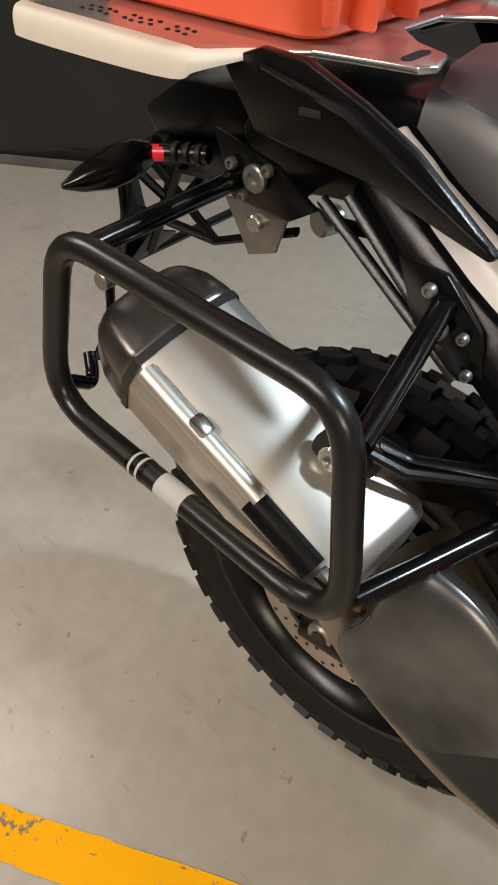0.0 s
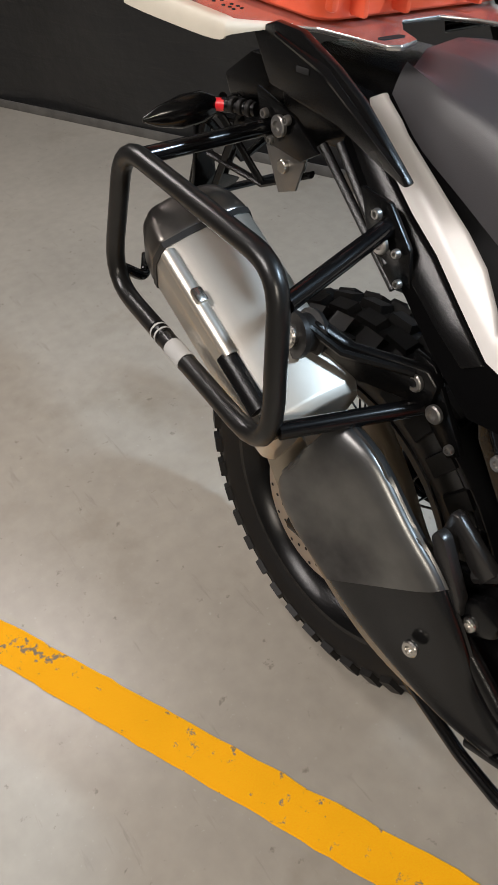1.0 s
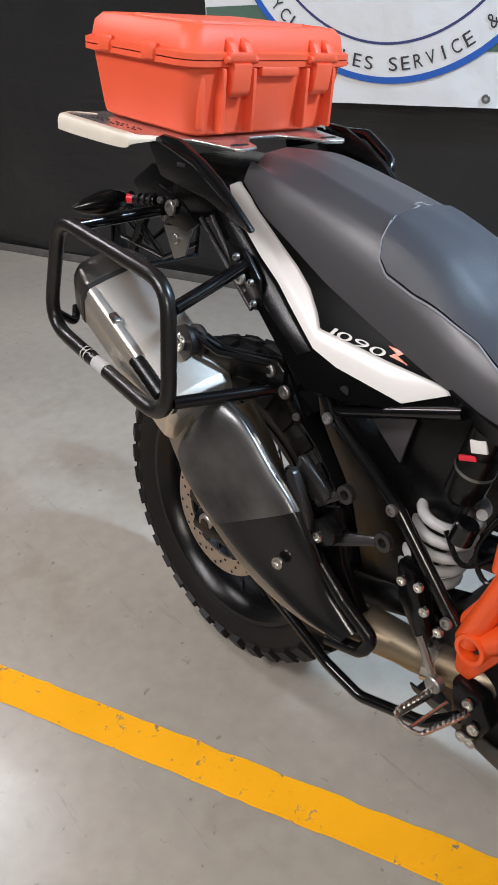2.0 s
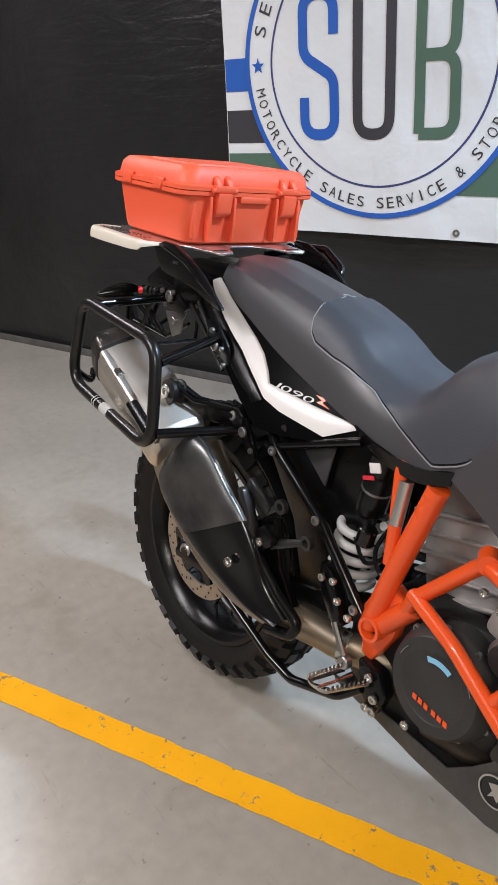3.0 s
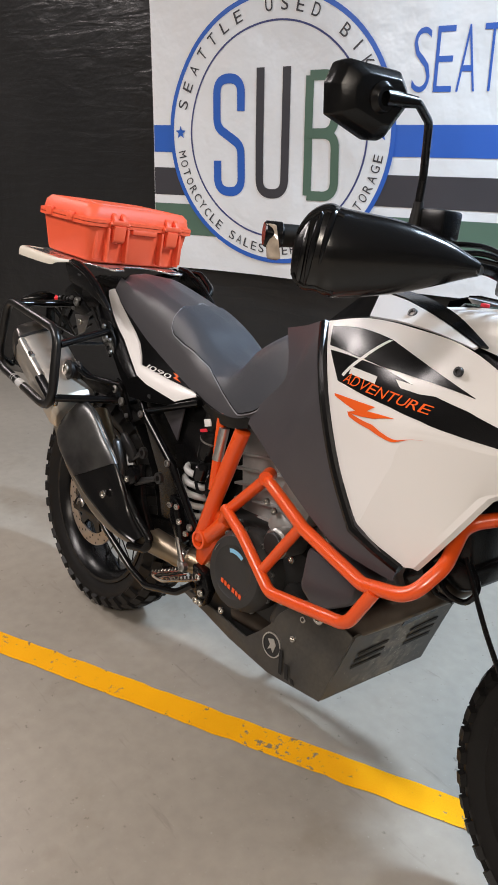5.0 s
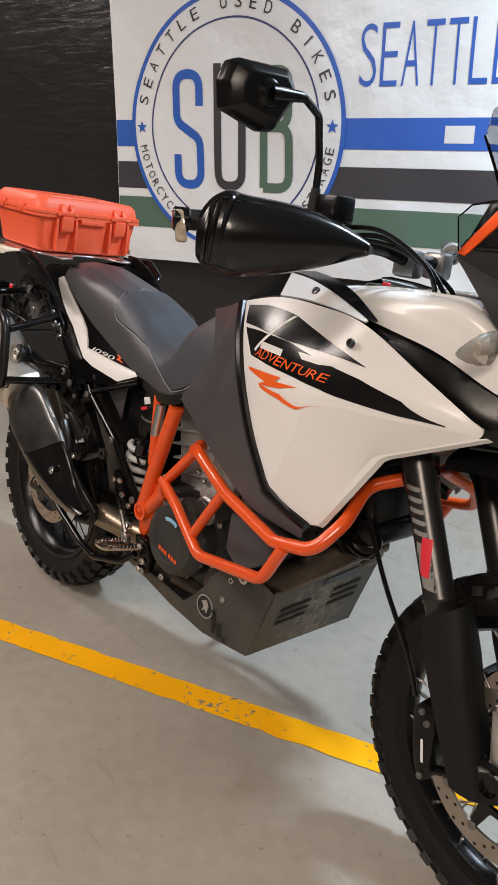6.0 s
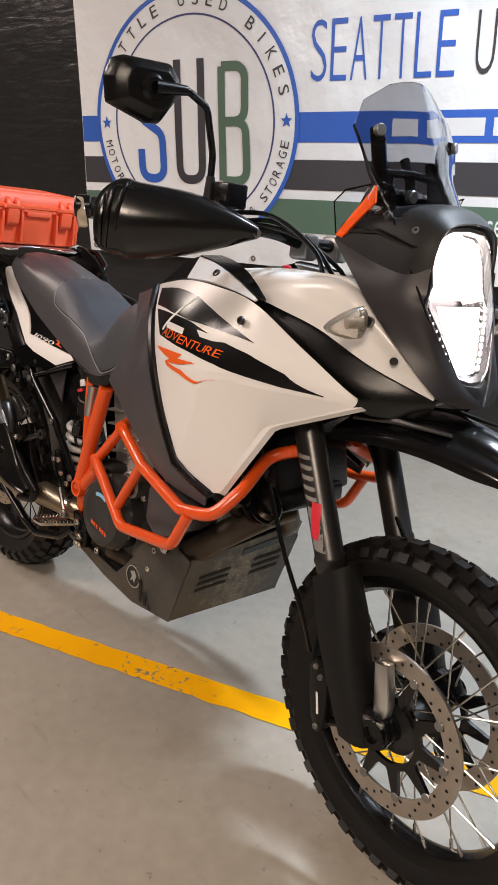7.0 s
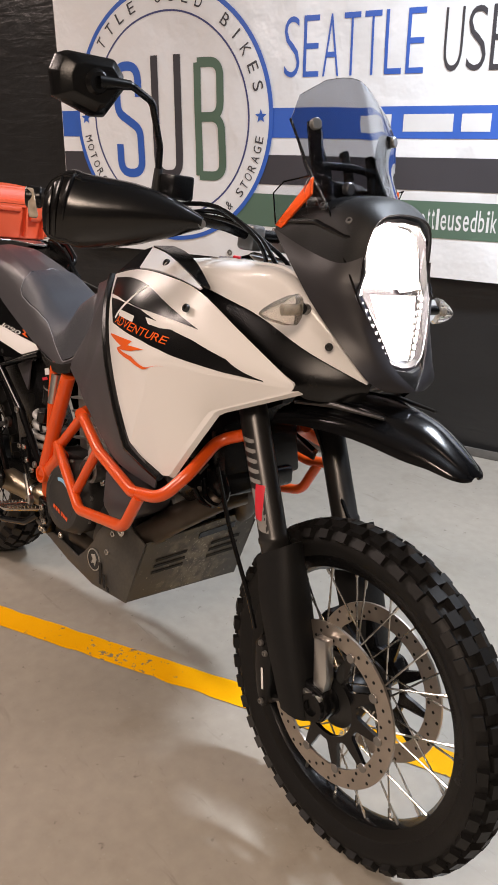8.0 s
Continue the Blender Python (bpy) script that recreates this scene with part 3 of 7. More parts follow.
SHROUD = [
    [(0.918, -0.175, 1.042), (1.02, -0.185, 1.064), (1.13, -0.200, 1.066), (1.25, -0.208, 1.053), (1.37, -0.192, 0.992), (1.484, -0.168, 0.928)],
    [(0.960, -0.212, 0.985), (1.04, -0.234, 0.995), (1.13, -0.247, 0.994), (1.24, -0.241, 0.982), (1.37, -0.210, 0.958), (1.485, -0.166, 0.923)],
    [(1.006, -0.236, 0.905), (1.070, -0.256, 0.918), (1.142, -0.264, 0.928), (1.226, -0.257, 0.932), (1.36, -0.218, 0.931), (1.484, -0.165, 0.920)],
    [(1.056, -0.241, 0.806), (1.105, -0.253, 0.848), (1.158, -0.263, 0.884), (1.214, -0.261, 0.913), (1.352, -0.221, 0.918), (1.483, -0.165, 0.918)],
    [(1.118, -0.243, 0.716), (1.145, -0.251, 0.780), (1.175, -0.259, 0.842), (1.208, -0.262, 0.902), (1.348, -0.222, 0.912), (1.482, -0.165, 0.916)],
]
SHROUD_LOW = [(1.124, -0.240, 0.712), (1.170, -0.234, 0.694), (1.220, -0.229, 0.680), (1.268, -0.222, 0.756), (1.316, -0.208, 0.838), (1.478, -0.166, 0.912)]
FAIRING = [
    [(1.080, -0.080, 1.090), (1.200, -0.085, 1.108), (1.310, -0.085, 1.112), (1.395, -0.085, 1.108), (1.480, -0.070, 1.060), (1.560, -0.060, 0.960)],
    [(1.086, -0.134, 1.092), (1.200, -0.150, 1.106), (1.310, -0.154, 1.110), (1.404, -0.150, 1.104), (1.490, -0.118, 1.040), (1.576, -0.081, 0.950)],
    [(1.095, -0.152, 1.082), (1.200, -0.173, 1.085), (1.310, -0.174, 1.078), (1.395, -0.162, 1.062), (1.485, -0.126, 1.008), (1.577, -0.082, 0.946)],
    [(1.105, -0.158, 1.068), (1.200, -0.176, 1.062), (1.300, -0.178, 1.046), (1.380, -0.165, 1.026), (1.475, -0.130, 0.980), (1.576, -0.082, 0.942)],
]
WING = [
    [(1.115, -0.140, 1.070), (1.22, -0.156, 1.055), (1.34, -0.152, 1.030), (1.46, -0.120, 0.985), (1.576, -0.070, 0.940)],
    [(1.170, -0.160, 1.045), (1.27, -0.166, 1.015), (1.38, -0.158, 0.970), (1.47, -0.135, 0.935), (1.570, -0.068, 0.925)],
    [(1.240, -0.150, 1.010), (1.32, -0.150, 0.970), (1.41, -0.140, 0.925), (1.48, -0.120, 0.895), (1.555, -0.060, 0.905)],
]


def straight(row, n):
    """A row of points cut into even steps, with its corners kept."""
    m = len(row) - 1
    out = []
    for i in range(n + 1):
        k = min(int(i / n * m), m - 1)
        out.append(Vector(row[k]).lerp(Vector(row[k + 1]), i / n * m - k))
    return out


def lower_facet(upper, low, nu, nv):
    """The flat facet below a moulded patch, from its lower edge to a kinked rim."""
    top, rim = upper[-1], straight(low, nu)
    return [[p.lerp(q, j / nv) for p, q in zip(top, rim)] for j in range(nv + 1)]


def panel(grid, thick, side):
    """A thin moulded panel: the outer skin, an inner skin set back towards the middle, and its rim."""
    nv, nu = len(grid), len(grid[0])
    g = [[Vector(p) for p in row] for row in grid]
    back = []
    for j in range(nv):
        row = []
        for i in range(nu):
            a = g[j][min(i + 1, nu - 1)] - g[j][max(i - 1, 0)]
            b = g[min(j + 1, nv - 1)][i] - g[max(j - 1, 0)][i]
            n = a.cross(b)
            n = n.normalized() if n.length > 1e-9 else Vector((0, -side, 0))
            if n.y * side > 0:
                n = -n
            row.append(g[j][i] - n * thick)
        back.append(row)
    bm = bmesh.new()
    f_ = [[bm.verts.new(p) for p in r] for r in g]
    b_ = [[bm.verts.new(p) for p in r] for r in back]
    for sk in (f_, b_):
        for r, s in zip(sk, sk[1:]):
            for k in range(nu - 1):
                bm.faces.new((r[k], r[k + 1], s[k + 1], s[k]))
    rim = [(j, 0) for j in range(nv)] + [(nv - 1, i) for i in range(1, nu)] + [(j, nu - 1) for j in range(nv - 2, -1, -1)] + [(0, i) for i in range(nu - 2, 0, -1)]
    for (j, i), (l, k) in zip(rim, rim[1:] + rim[:1]):
        bm.faces.new((f_[j][i], f_[l][k], b_[l][k], b_[j][i]))
    bmesh.ops.remove_doubles(bm, verts=bm.verts, dist=1e-6)
    bmesh.ops.recalc_face_normals(bm, faces=bm.faces)
    return bm


shroud_r = patch(SHROUD, 48, 40)
SIDES = ((1, "right"), (-1, "left"))
for sgn, _ in SIDES:
    for name, grid, mat, label, th in (("tank_shroud", SHROUD, WHITE, "gloss white tank shroud with black and orange graphics", 0.004), ("front_fairing", FAIRING, WHITE, "gloss white headlight side fairing", 0.004), ("fairing_wing", WING, BLACKPL, "matt black fairing vane", 0.004)):
        grid_ = grid if sgn > 0 else mirror_grid(grid)
        g = patch(grid_, 48, 40) if name == "tank_shroud" else patch(grid_, 40, 32)
        ob = part(name, panel(g, th, sgn), mat, bike, label)
        if name == "tank_shroud":
            low_ = SHROUD_LOW if sgn > 0 else [(x, -y, z) for x, y, z in SHROUD_LOW[::-1]]
            facet = lower_facet(g, low_, 48, 12)
            part("shroud_facet", panel(facet, 0.004, sgn), WHITE, ob)
            rim_ = facet[-1][18:] if sgn > 0 else facet[-1][:31]
            lip = [[p, p + Vector((0.014, 0.004 * sgn, 0.003)), p + Vector((0.018, 0.014 * sgn, -0.002))] for p in rim_]
            part("shroud_lip", panel(lip, 0.002, sgn), WHITE, ob)
        if sgn > 0 and name == "tank_shroud":
            shroud_ob = ob

TANKSIDE = [
    [(0.700, -0.150, 0.792), (0.778, -0.162, 0.862), (0.826, -0.168, 0.920), (0.748, -0.106, 0.998)],
    [(0.735, -0.160, 0.780), (0.812, -0.174, 0.868), (0.858, -0.180, 0.945), (0.828, -0.136, 1.016)],
    [(0.772, -0.168, 0.766), (0.845, -0.186, 0.862), (0.890, -0.192, 0.962), (0.908, -0.166, 1.036)],
    [(0.815, -0.180, 0.750), (0.885, -0.198, 0.845), (0.930, -0.206, 0.925), (0.952, -0.206, 0.990)],
    [(0.850, -0.190, 0.738), (0.918, -0.210, 0.818), (0.962, -0.222, 0.880), (0.990, -0.228, 0.930)],
    [(0.962, -0.213, 0.694), (1.002, -0.228, 0.750), (1.020, -0.234, 0.800), (1.038, -0.236, 0.838)],
    [(1.078, -0.235, 0.662), (1.090, -0.239, 0.685), (1.098, -0.241, 0.706), (1.108, -0.241, 0.730)],
    [(1.205, -0.232, 0.650), (1.207, -0.233, 0.660), (1.209, -0.233, 0.668), (1.211, -0.232, 0.676)],
]
TANKGREY = material("charcoal_plastic", (0.058, 0.054, 0.060), 0.40, vary=0.12, scale=10, bump=0.18, bump_scale=600)
for sgn, _ in SIDES:
    g = patch(TANKSIDE if sgn > 0 else mirror_grid(TANKSIDE), 20, 30)
    part("tank_side_panel", shell(g, 0.004), TANKGREY, bike, "charcoal grained plastic side panel")
# lip that frames the shroud
for sgn in (1, -1):
    edge = [shroud_r[j][0] for j in range(0, 41, 2)] + straight(SHROUD_LOW[:3], 8)[1:]
    pts = [Vector((p.x - 0.009, (p.y - 0.001) * sgn, p.z - 0.006)) for p in edge]
    part("shroud_trim", tube(pts, 0.0095, sides=8), BLACKPL, bike)
# tank top and inner body
rings = []
for x, hw, zt, zb in ((0.80, 0.13, 0.99, 0.80), (0.88, 0.145, 1.045, 0.74), (0.98, 0.15, 1.085, 0.70), (1.08, 0.14, 1.085, 0.70), (1.18, 0.12, 1.07, 0.74), (1.28, 0.10, 1.05, 0.80), (1.38, 0.08, 1.03, 0.86)):
    rings.append([(x, hw * c, zb if c in (-1, 1) and k in (0, 8) else zt - d) for k, (c, d) in enumerate(((-1, 0), (-1.0, 0.08), (-0.9, 0.03), (-0.5, 0.006), (0, 0), (0.5, 0.006), (0.9, 0.03), (1.0, 0.08), (1, 0)))])
part("fuel_tank", loft(rings), BLACKPL, bike, "black plastic fuel tank")
cap = part("tank_cap", lathe([(0, 0), (0.038, 0), (0.042, 0.006), (0.042, 0.018), (0.036, 0.024), (0, 0.024)], pose(1.146, -0.03, 1.085), 32, caps=False), BLACKGL, bike, "black round tank cap with a red button")
part("cap_button", disc((1.146, -0.03, 1.108), (1.146, -0.03, 1.114), 0.008), RED, cap)

# upper shroud pieces
for sgn in (1, -1):
    g = patch([[(1.020, -0.184 * sgn, 1.068), (1.10, -0.196 * sgn, 1.072), (1.18, -0.203 * sgn, 1.067), (1.252, -0.208 * sgn, 1.057)], [(1.000, -0.140 * sgn, 1.110), (1.08, -0.161 * sgn, 1.104), (1.17, -0.186 * sgn, 1.086), (1.256, -0.205 * sgn, 1.060)]], 16, 6)
    part("upper_shroud", panel(g, 0.004, sgn), WHITE, bike, "white upper tank trim")
    g = patch([[(0.918, -0.173 * sgn, 1.044), (0.965, -0.179 * sgn, 1.057), (1.018, -0.184 * sgn, 1.068)], [(0.958, -0.138 * sgn, 1.098), (0.978, -0.139 * sgn, 1.104), (0.998, -0.140 * sgn, 1.110)]], 12, 6)
    part("shroud_shoulder", panel(g, 0.004, sgn), BLACKGL, bike, "gloss black shoulder graphic panel")
    g = patch([[(1.000, -0.139 * sgn, 1.113), (1.08, -0.159 * sgn, 1.107), (1.17, -0.183 * sgn, 1.089), (1.260, -0.203 * sgn, 1.063)], [(1.040, -0.116 * sgn, 1.118), (1.11, -0.136 * sgn, 1.112), (1.19, -0.166 * sgn, 1.095), (1.270, -0.196 * sgn, 1.062)]], 16, 6)
    part("tank_edge_trim", panel(g, 0.004, sgn), BLACKGL, bike)
bolt(bike, (1.107, -0.178, 1.086), (0, -1, 0.4), 0.009, BLACKPL)
bolt(bike, (1.250, -0.231, 1.020), (0, -1, 0.25), 0.008, DARKMET)
bolt(bike, (1.514, -0.122, 0.997), (0.5, -1, 0.1), 0.007, DARKMET)

# headlight, mask, screen
MASK = [
    [(1.356, -0.135, 1.180), (1.429, -0.122, 1.152), (1.500, -0.113, 1.137), (1.535, -0.094, 1.152)],
    [(1.412, -0.137, 1.126), (1.455, -0.129, 1.118), (1.505, -0.117, 1.112), (1.538, -0.097, 1.112)],
    [(1.475, -0.130, 1.060), (1.500, -0.123, 1.068), (1.525, -0.115, 1.075), (1.542, -0.106, 1.088)],
    [(1.540, -0.115, 0.998), (1.552, -0.102, 1.010), (1.562, -0.092, 1.025), (1.566, -0.078, 1.035)],
    [(1.585, -0.095, 0.952), (1.592, -0.078, 0.960), (1.598, -0.060, 0.968), (1.594, -0.045, 0.974)],
    [(1.598, -0.060, 0.936), (1.608, -0.035, 0.934), (1.614, -0.015, 0.934), (1.618, 0.0, 0.936)],
]
MASKMAT = material("grey_black_plastic", (0.026, 0.024, 0.027), 0.38, vary=0.1, scale=10, bump=0.1, bump_scale=600)
for sgn, _ in SIDES:
    part("headlight_mask", shell(patch(MASK if sgn > 0 else mirror_grid(MASK), 14, 24), 0.004), MASKMAT, bike, "dark plastic headlight surround")
LAMP_OUT = [(0.0, 1.217), (-0.047, 1.213), (-0.074, 1.197), (-0.085, 1.173), (-0.087, 1.127), (-0.100, 1.091), (-0.080, 1.045), (-0.043, 0.979), (-0.012, 0.971), (0.012, 0.971), (0.043, 0.979), (0.080, 1.045), (0.100, 1.091), (0.087, 1.127), (0.085, 1.173), (0.074, 1.197), (0.047, 1.213)]


def lamp_x(y, z):
    return 1.515 + (1.21 - z) * 0.24 - 2.2 * y * y + 0.02


GLASS = bpy.data.materials.new("clear_lens")
GLASS.use_nodes = True
g_ = GLASS.node_tree.nodes["Principled BSDF"]
g_.inputs["Transmission Weight"].default_value, g_.inputs["Roughness"].default_value, g_.inputs["IOR"].default_value = 1.0, 0.02, 1.3
SMOKE = bpy.data.materials.new("smoked_screen")
SMOKE.use_nodes = True
g_ = SMOKE.node_tree.nodes["Principled BSDF"]
g_.inputs["Base Color"].default_value = (0.40, 0.41, 0.44, 1)
g_.inputs["Transmission Weight"].default_value, g_.inputs["Roughness"].default_value, g_.inputs["IOR"].default_value = 1.0, 0.02, 1.2
GLOW = bpy.data.materials.new("headlight_glow")
GLOW.use_nodes = True
g_ = GLOW.node_tree.nodes["Principled BSDF"]
g_.inputs["Base Color"].default_value = (0.9, 0.9, 0.9, 1)
g_.inputs["Emission Color"].default_value = (1.0, 0.93, 0.86, 1)
g_.inputs["Emission Strength"].default_value = 14.0
CHROME = material("reflector_chrome", (0.85, 0.85, 0.86), 0.12, metal=1.0, vary=0.05)


def lamp_ring(scale, back):
    return [(lamp_x(y * scale, z) - back, y * scale, 1.085 + (z - 1.085) * scale) for y, z in LAMP_OUT]


headlight = part("headlight", loft([lamp_ring(0.70, 0.08), lamp_ring(0.92, 0.045), lamp_ring(1.04, 0.012), lamp_ring(1.035, -0.002), lamp_ring(0.985, -0.001), lamp_ring(0.965, 0.010), lamp_ring(0.9, 0.05)]), MASKMAT, bike, "tall lit headlight with clear lens and grey bezel")


def fan(ring, centre):
    bm = bmesh.new()
    c = bm.verts.new(centre)
    vs = [bm.verts.new(p) for p in ring]
    for k in range(len(vs)):
        bm.faces.new((c, vs[k], vs[(k + 1) % len(vs)]))
    bmesh.ops.recalc_face_normals(bm, faces=bm.faces)
    return bm


part("reflector", loft([lamp_ring(0.95, 0.012), lamp_ring(0.82, 0.03), lamp_ring(0.55, 0.045)], caps=False), CHROME, headlight)
for nm, keep, zc in (("high_beam", [(y, z) for y, z in LAMP_OUT if z > 1.10 and y <= 0] + [(-0.095, 1.098), (0.095, 1.098)] + [(y, z) for y, z in LAMP_OUT if z > 1.10 and y > 0], 1.155), ("low_beam", [(y, z) for y, z in LAMP_OUT if z < 1.10], 1.045)):
    ring = [(lamp_x(y * (0.93 if nm == "high_beam" else 0.64), z) - 0.016, y * (0.93 if nm == "high_beam" else 0.64), 1.088 + (z - 1.088) * 0.95 + (0.004 if nm == "high_beam" else 0)) for y, z in keep]
    part(nm, fan(ring, (lamp_x(0, zc) - 0.034, 0, zc)), GLOW, headlight, "glowing reflector bowl")
for sd in (-1, 1):
    strip = [(sd * (0.0955 - 0.0062 * k), 1.090 - 0.0118 * k) for k in range(10)]
    part("led_strip", shell([[(lamp_x(yy - sd * o, zc) - 0.0135, yy - sd * o, zc) for o in (0.0, 0.012)] for yy, zc in strip], 0.002), FORKGREY, headlight, "grey strip holding the small lamps")
    for k in range(9):
        zc = 1.086 - 0.0118 * k
        yy = sd * (0.090 - 0.0062 * k)
        part("led", rounded_box((lamp_x(yy, zc) - 0.014, yy, zc), (0.006, 0.006, 0.008), 0.001), GLOW, headlight)
lens_rows = []
for j in range(13):
    z = 1.212 - 0.242 * j / 12
    ys = np.interp(z, [0.968, 0.979, 1.045, 1.091, 1.127, 1.173, 1.197, 1.213], [0.012, 0.042, 0.079, 0.098, 0.086, 0.084, 0.073, 0.045])
    lens_rows.append([(lamp_x(ys * k / 5, z) + 0.002, ys * k / 5, z) for k in range(-5, 6)])
ob = part("lens", shell(lens_rows, 0.002), GLASS, headlight)
ob.visible_shadow = False
part("lamp_chin", finish(slab([(1.592, -0.046, 0.972), (1.606, 0.0, 0.966), (1.592, 0.046, 0.972), (1.616, 0.018, 0.936), (1.616, -0.018, 0.936)], (-0.012, 0, 0)), 0.001), FORKGREY, headlight, "grey chin under the lens")

SCREEN = [
    [(1.366, -0.062, 1.436), (1.374, -0.028, 1.446), (1.378, 0.0, 1.449), (1.374, 0.028, 1.446), (1.366, 0.062, 1.436)],
    [(1.364, -0.120, 1.402), (1.384, -0.060, 1.412), (1.392, 0.0, 1.416), (1.384, 0.060, 1.412), (1.364, 0.120, 1.402)],
    [(1.374, -0.143, 1.362), (1.398, -0.070, 1.374), (1.410, 0.0, 1.380), (1.398, 0.070, 1.374), (1.374, 0.143, 1.362)],
    [(1.400, -0.124, 1.290), (1.434, -0.062, 1.298), (1.450, 0.0, 1.300), (1.434, 0.062, 1.298), (1.400, 0.124, 1.290)],
    [(1.442, -0.114, 1.222), (1.482, -0.060, 1.230), (1.502, 0.0, 1.232), (1.482, 0.060, 1.230), (1.442, 0.114, 1.222)],
]


def facets(grid, nu=20, nv=6):
    """A sheet moulded in flat bands from row to row."""
    rows = [spline_row(r, nu) for r in grid]
    out = [rows[0]]
    for a, b in zip(rows, rows[1:]):
        out += [[p + (q - p) * (k / nv) for p, q in zip(a, b)] for k in range(1, nv + 1)]
    return out


screen = part("windscreen", shell(facets(SCREEN), 0.003), SMOKE, bike, "smoked transparent windscreen")
screen.visible_shadow = False
CLEARSC = bpy.data.materials.new("clear_acrylic")
CLEARSC.use_nodes = True
g_ = CLEARSC.node_tree.nodes["Principled BSDF"]
g_.inputs["Base Color"].default_value = (0.80, 0.81, 0.83, 1)
g_.inputs["Transmission Weight"].default_value, g_.inputs["Roughness"].default_value, g_.inputs["IOR"].default_value = 1.0, 0.02, 1.2
for sd in (-1, 1):
    ob = part("screen_wing", shell(facets([[(1.372, sd * 0.140, 1.260), (1.425, sd * 0.128, 1.274)], [(1.352, sd * 0.142, 1.240), (1.415, sd * 0.130, 1.250)], [(1.360, sd * 0.136, 1.188), (1.425, sd * 0.120, 1.205)]], 6), 0.003), CLEARSC, screen)
    ob.visible_shadow = False
    part("skirt_edge", tube([(1.446, sd * 0.0985, 1.225), (1.502, sd * 0.107, 1.150), (1.545, sd * 0.109, 1.092)], 0.002, sides=6), BLACKGL, screen)
    part("wing_edge", tube([(1.425, sd * 0.128, 1.274), (1.372, sd * 0.140, 1.260), (1.352, sd * 0.142, 1.240), (1.360, sd * 0.136, 1.188)], 0.0016, sides=6), BLACKGL, screen)
for sd in (-1, 1):
    ob = part("screen_skirt", shell(facets([[(1.470, sd * 0.092, 1.230), (1.448, sd * 0.100, 1.225)], [(1.520, sd * 0.096, 1.150), (1.500, sd * 0.106, 1.150)], [(1.548, sd * 0.104, 1.095), (1.538, sd * 0.108, 1.095)]], 3), 0.003), CLEARSC, screen)
    ob.visible_shadow = False
    part("screen_edge", tube([(1.373, sd * 0.1435, 1.362), (1.401, sd * 0.1165, 1.290), (1.446, sd * 0.0985, 1.225)], 0.0022, sides=6), BLACKGL, screen)
    part("screen_bracket", tube([(1.385, sd * 0.098, 1.365), (1.392, sd * 0.088, 1.31), (1.405, sd * 0.075, 1.245), (1.41, sd * 0.07, 1.20)], 0.013, bend=0.03, sides=8, flat=1.25), BLACKPL, screen, "black screen bracket")
    part("screen_screw", disc((1.392, sd * 0.105, 1.358), (1.404, sd * 0.108, 1.360), 0.010), GREYMET, screen)
part("screen_bridge", tube([(1.395, -0.085, 1.295), (1.400, 0.0, 1.30), (1.395, 0.085, 1.295)], 0.007, sides=8), BLACKPL, screen)
cowl_rows = []
for (x_, y_, z_), up_, top_ in zip(MASK[0], (1.212, 1.236, 1.236, 1.218), (1.226, 1.246, 1.250, 1.226)):
    cowl_rows.append([(x_, y_ + 0.005, z_ - 0.004), (x_ + 0.002, y_ * 0.86, (z_ + up_) / 2 + 0.008), (x_ + 0.004, y_ * 0.62, up_), (x_ + 0.004, 0.0, top_), (x_ + 0.004, -y_ * 0.62, up_), (x_ + 0.002, -y_ * 0.86, (z_ + up_) / 2 + 0.008), (x_, -y_ - 0.005, z_ - 0.004)])
cowl = part("lamp_cowl", shell(patch(cowl_rows, 28, 14), 0.004), MATTGUARD, bike, "black cowl between the headlight and the instruments")
for sd in (-1, 1):
    for p in ((1.375, sd * 0.112, 1.214), (1.440, sd * 0.104, 1.226), (1.495, sd * 0.094, 1.206)):
        bolt(cowl, p, (0.3, sd, 0.7), 0.0065, GREYMET)
    part("cowl_rib", tube([(1.372, sd * 0.122, 1.196), (1.432, sd * 0.112, 1.200), (1.500, sd * 0.102, 1.180), (1.530, sd * 0.086, 1.186)], 0.005, bend=0.02, sides=8), BLACKGL, cowl)
    part("cowl_bracket", finish(slab([(1.392, sd * 0.086, 1.226), (1.436, sd * 0.086, 1.232), (1.430, sd * 0.092, 1.276), (1.402, sd * 0.094, 1.282)], (0, -sd * 0.010, 0)), 0.003), BLACKGL, cowl)
dash = part("instrument_panel", rounded_box((1.360, 0.0, 1.235), (0.035, 0.15, 0.085), 0.012, Matrix.Rotation(radians(25), 3, "Y")), BLACKPL, bike, "black instrument panel behind the screen")
part("dash_body", rounded_box((1.450, 0.0, 1.172), (0.07, 0.16, 0.07), 0.018, Matrix.Rotation(radians(15), 3, "Y")), BLACKPL, dash)
part("dash_hood", rounded_box((1.395, 0.0, 1.222), (0.07, 0.19, 0.045), 0.012), BLACKPL, dash)
for yy in (-0.055, 0.0, 0.06):
    part("dash_stay", tube([(1.41, yy, 1.23), (1.395, yy * 1.1, 1.285), (1.375, yy * 1.25, 1.325)], 0.009, sides=8), BLACKPL, dash)
part("dash_screw", disc((1.418, -0.03, 1.262), (1.432, -0.03, 1.262), 0.011), GREYMET, dash)
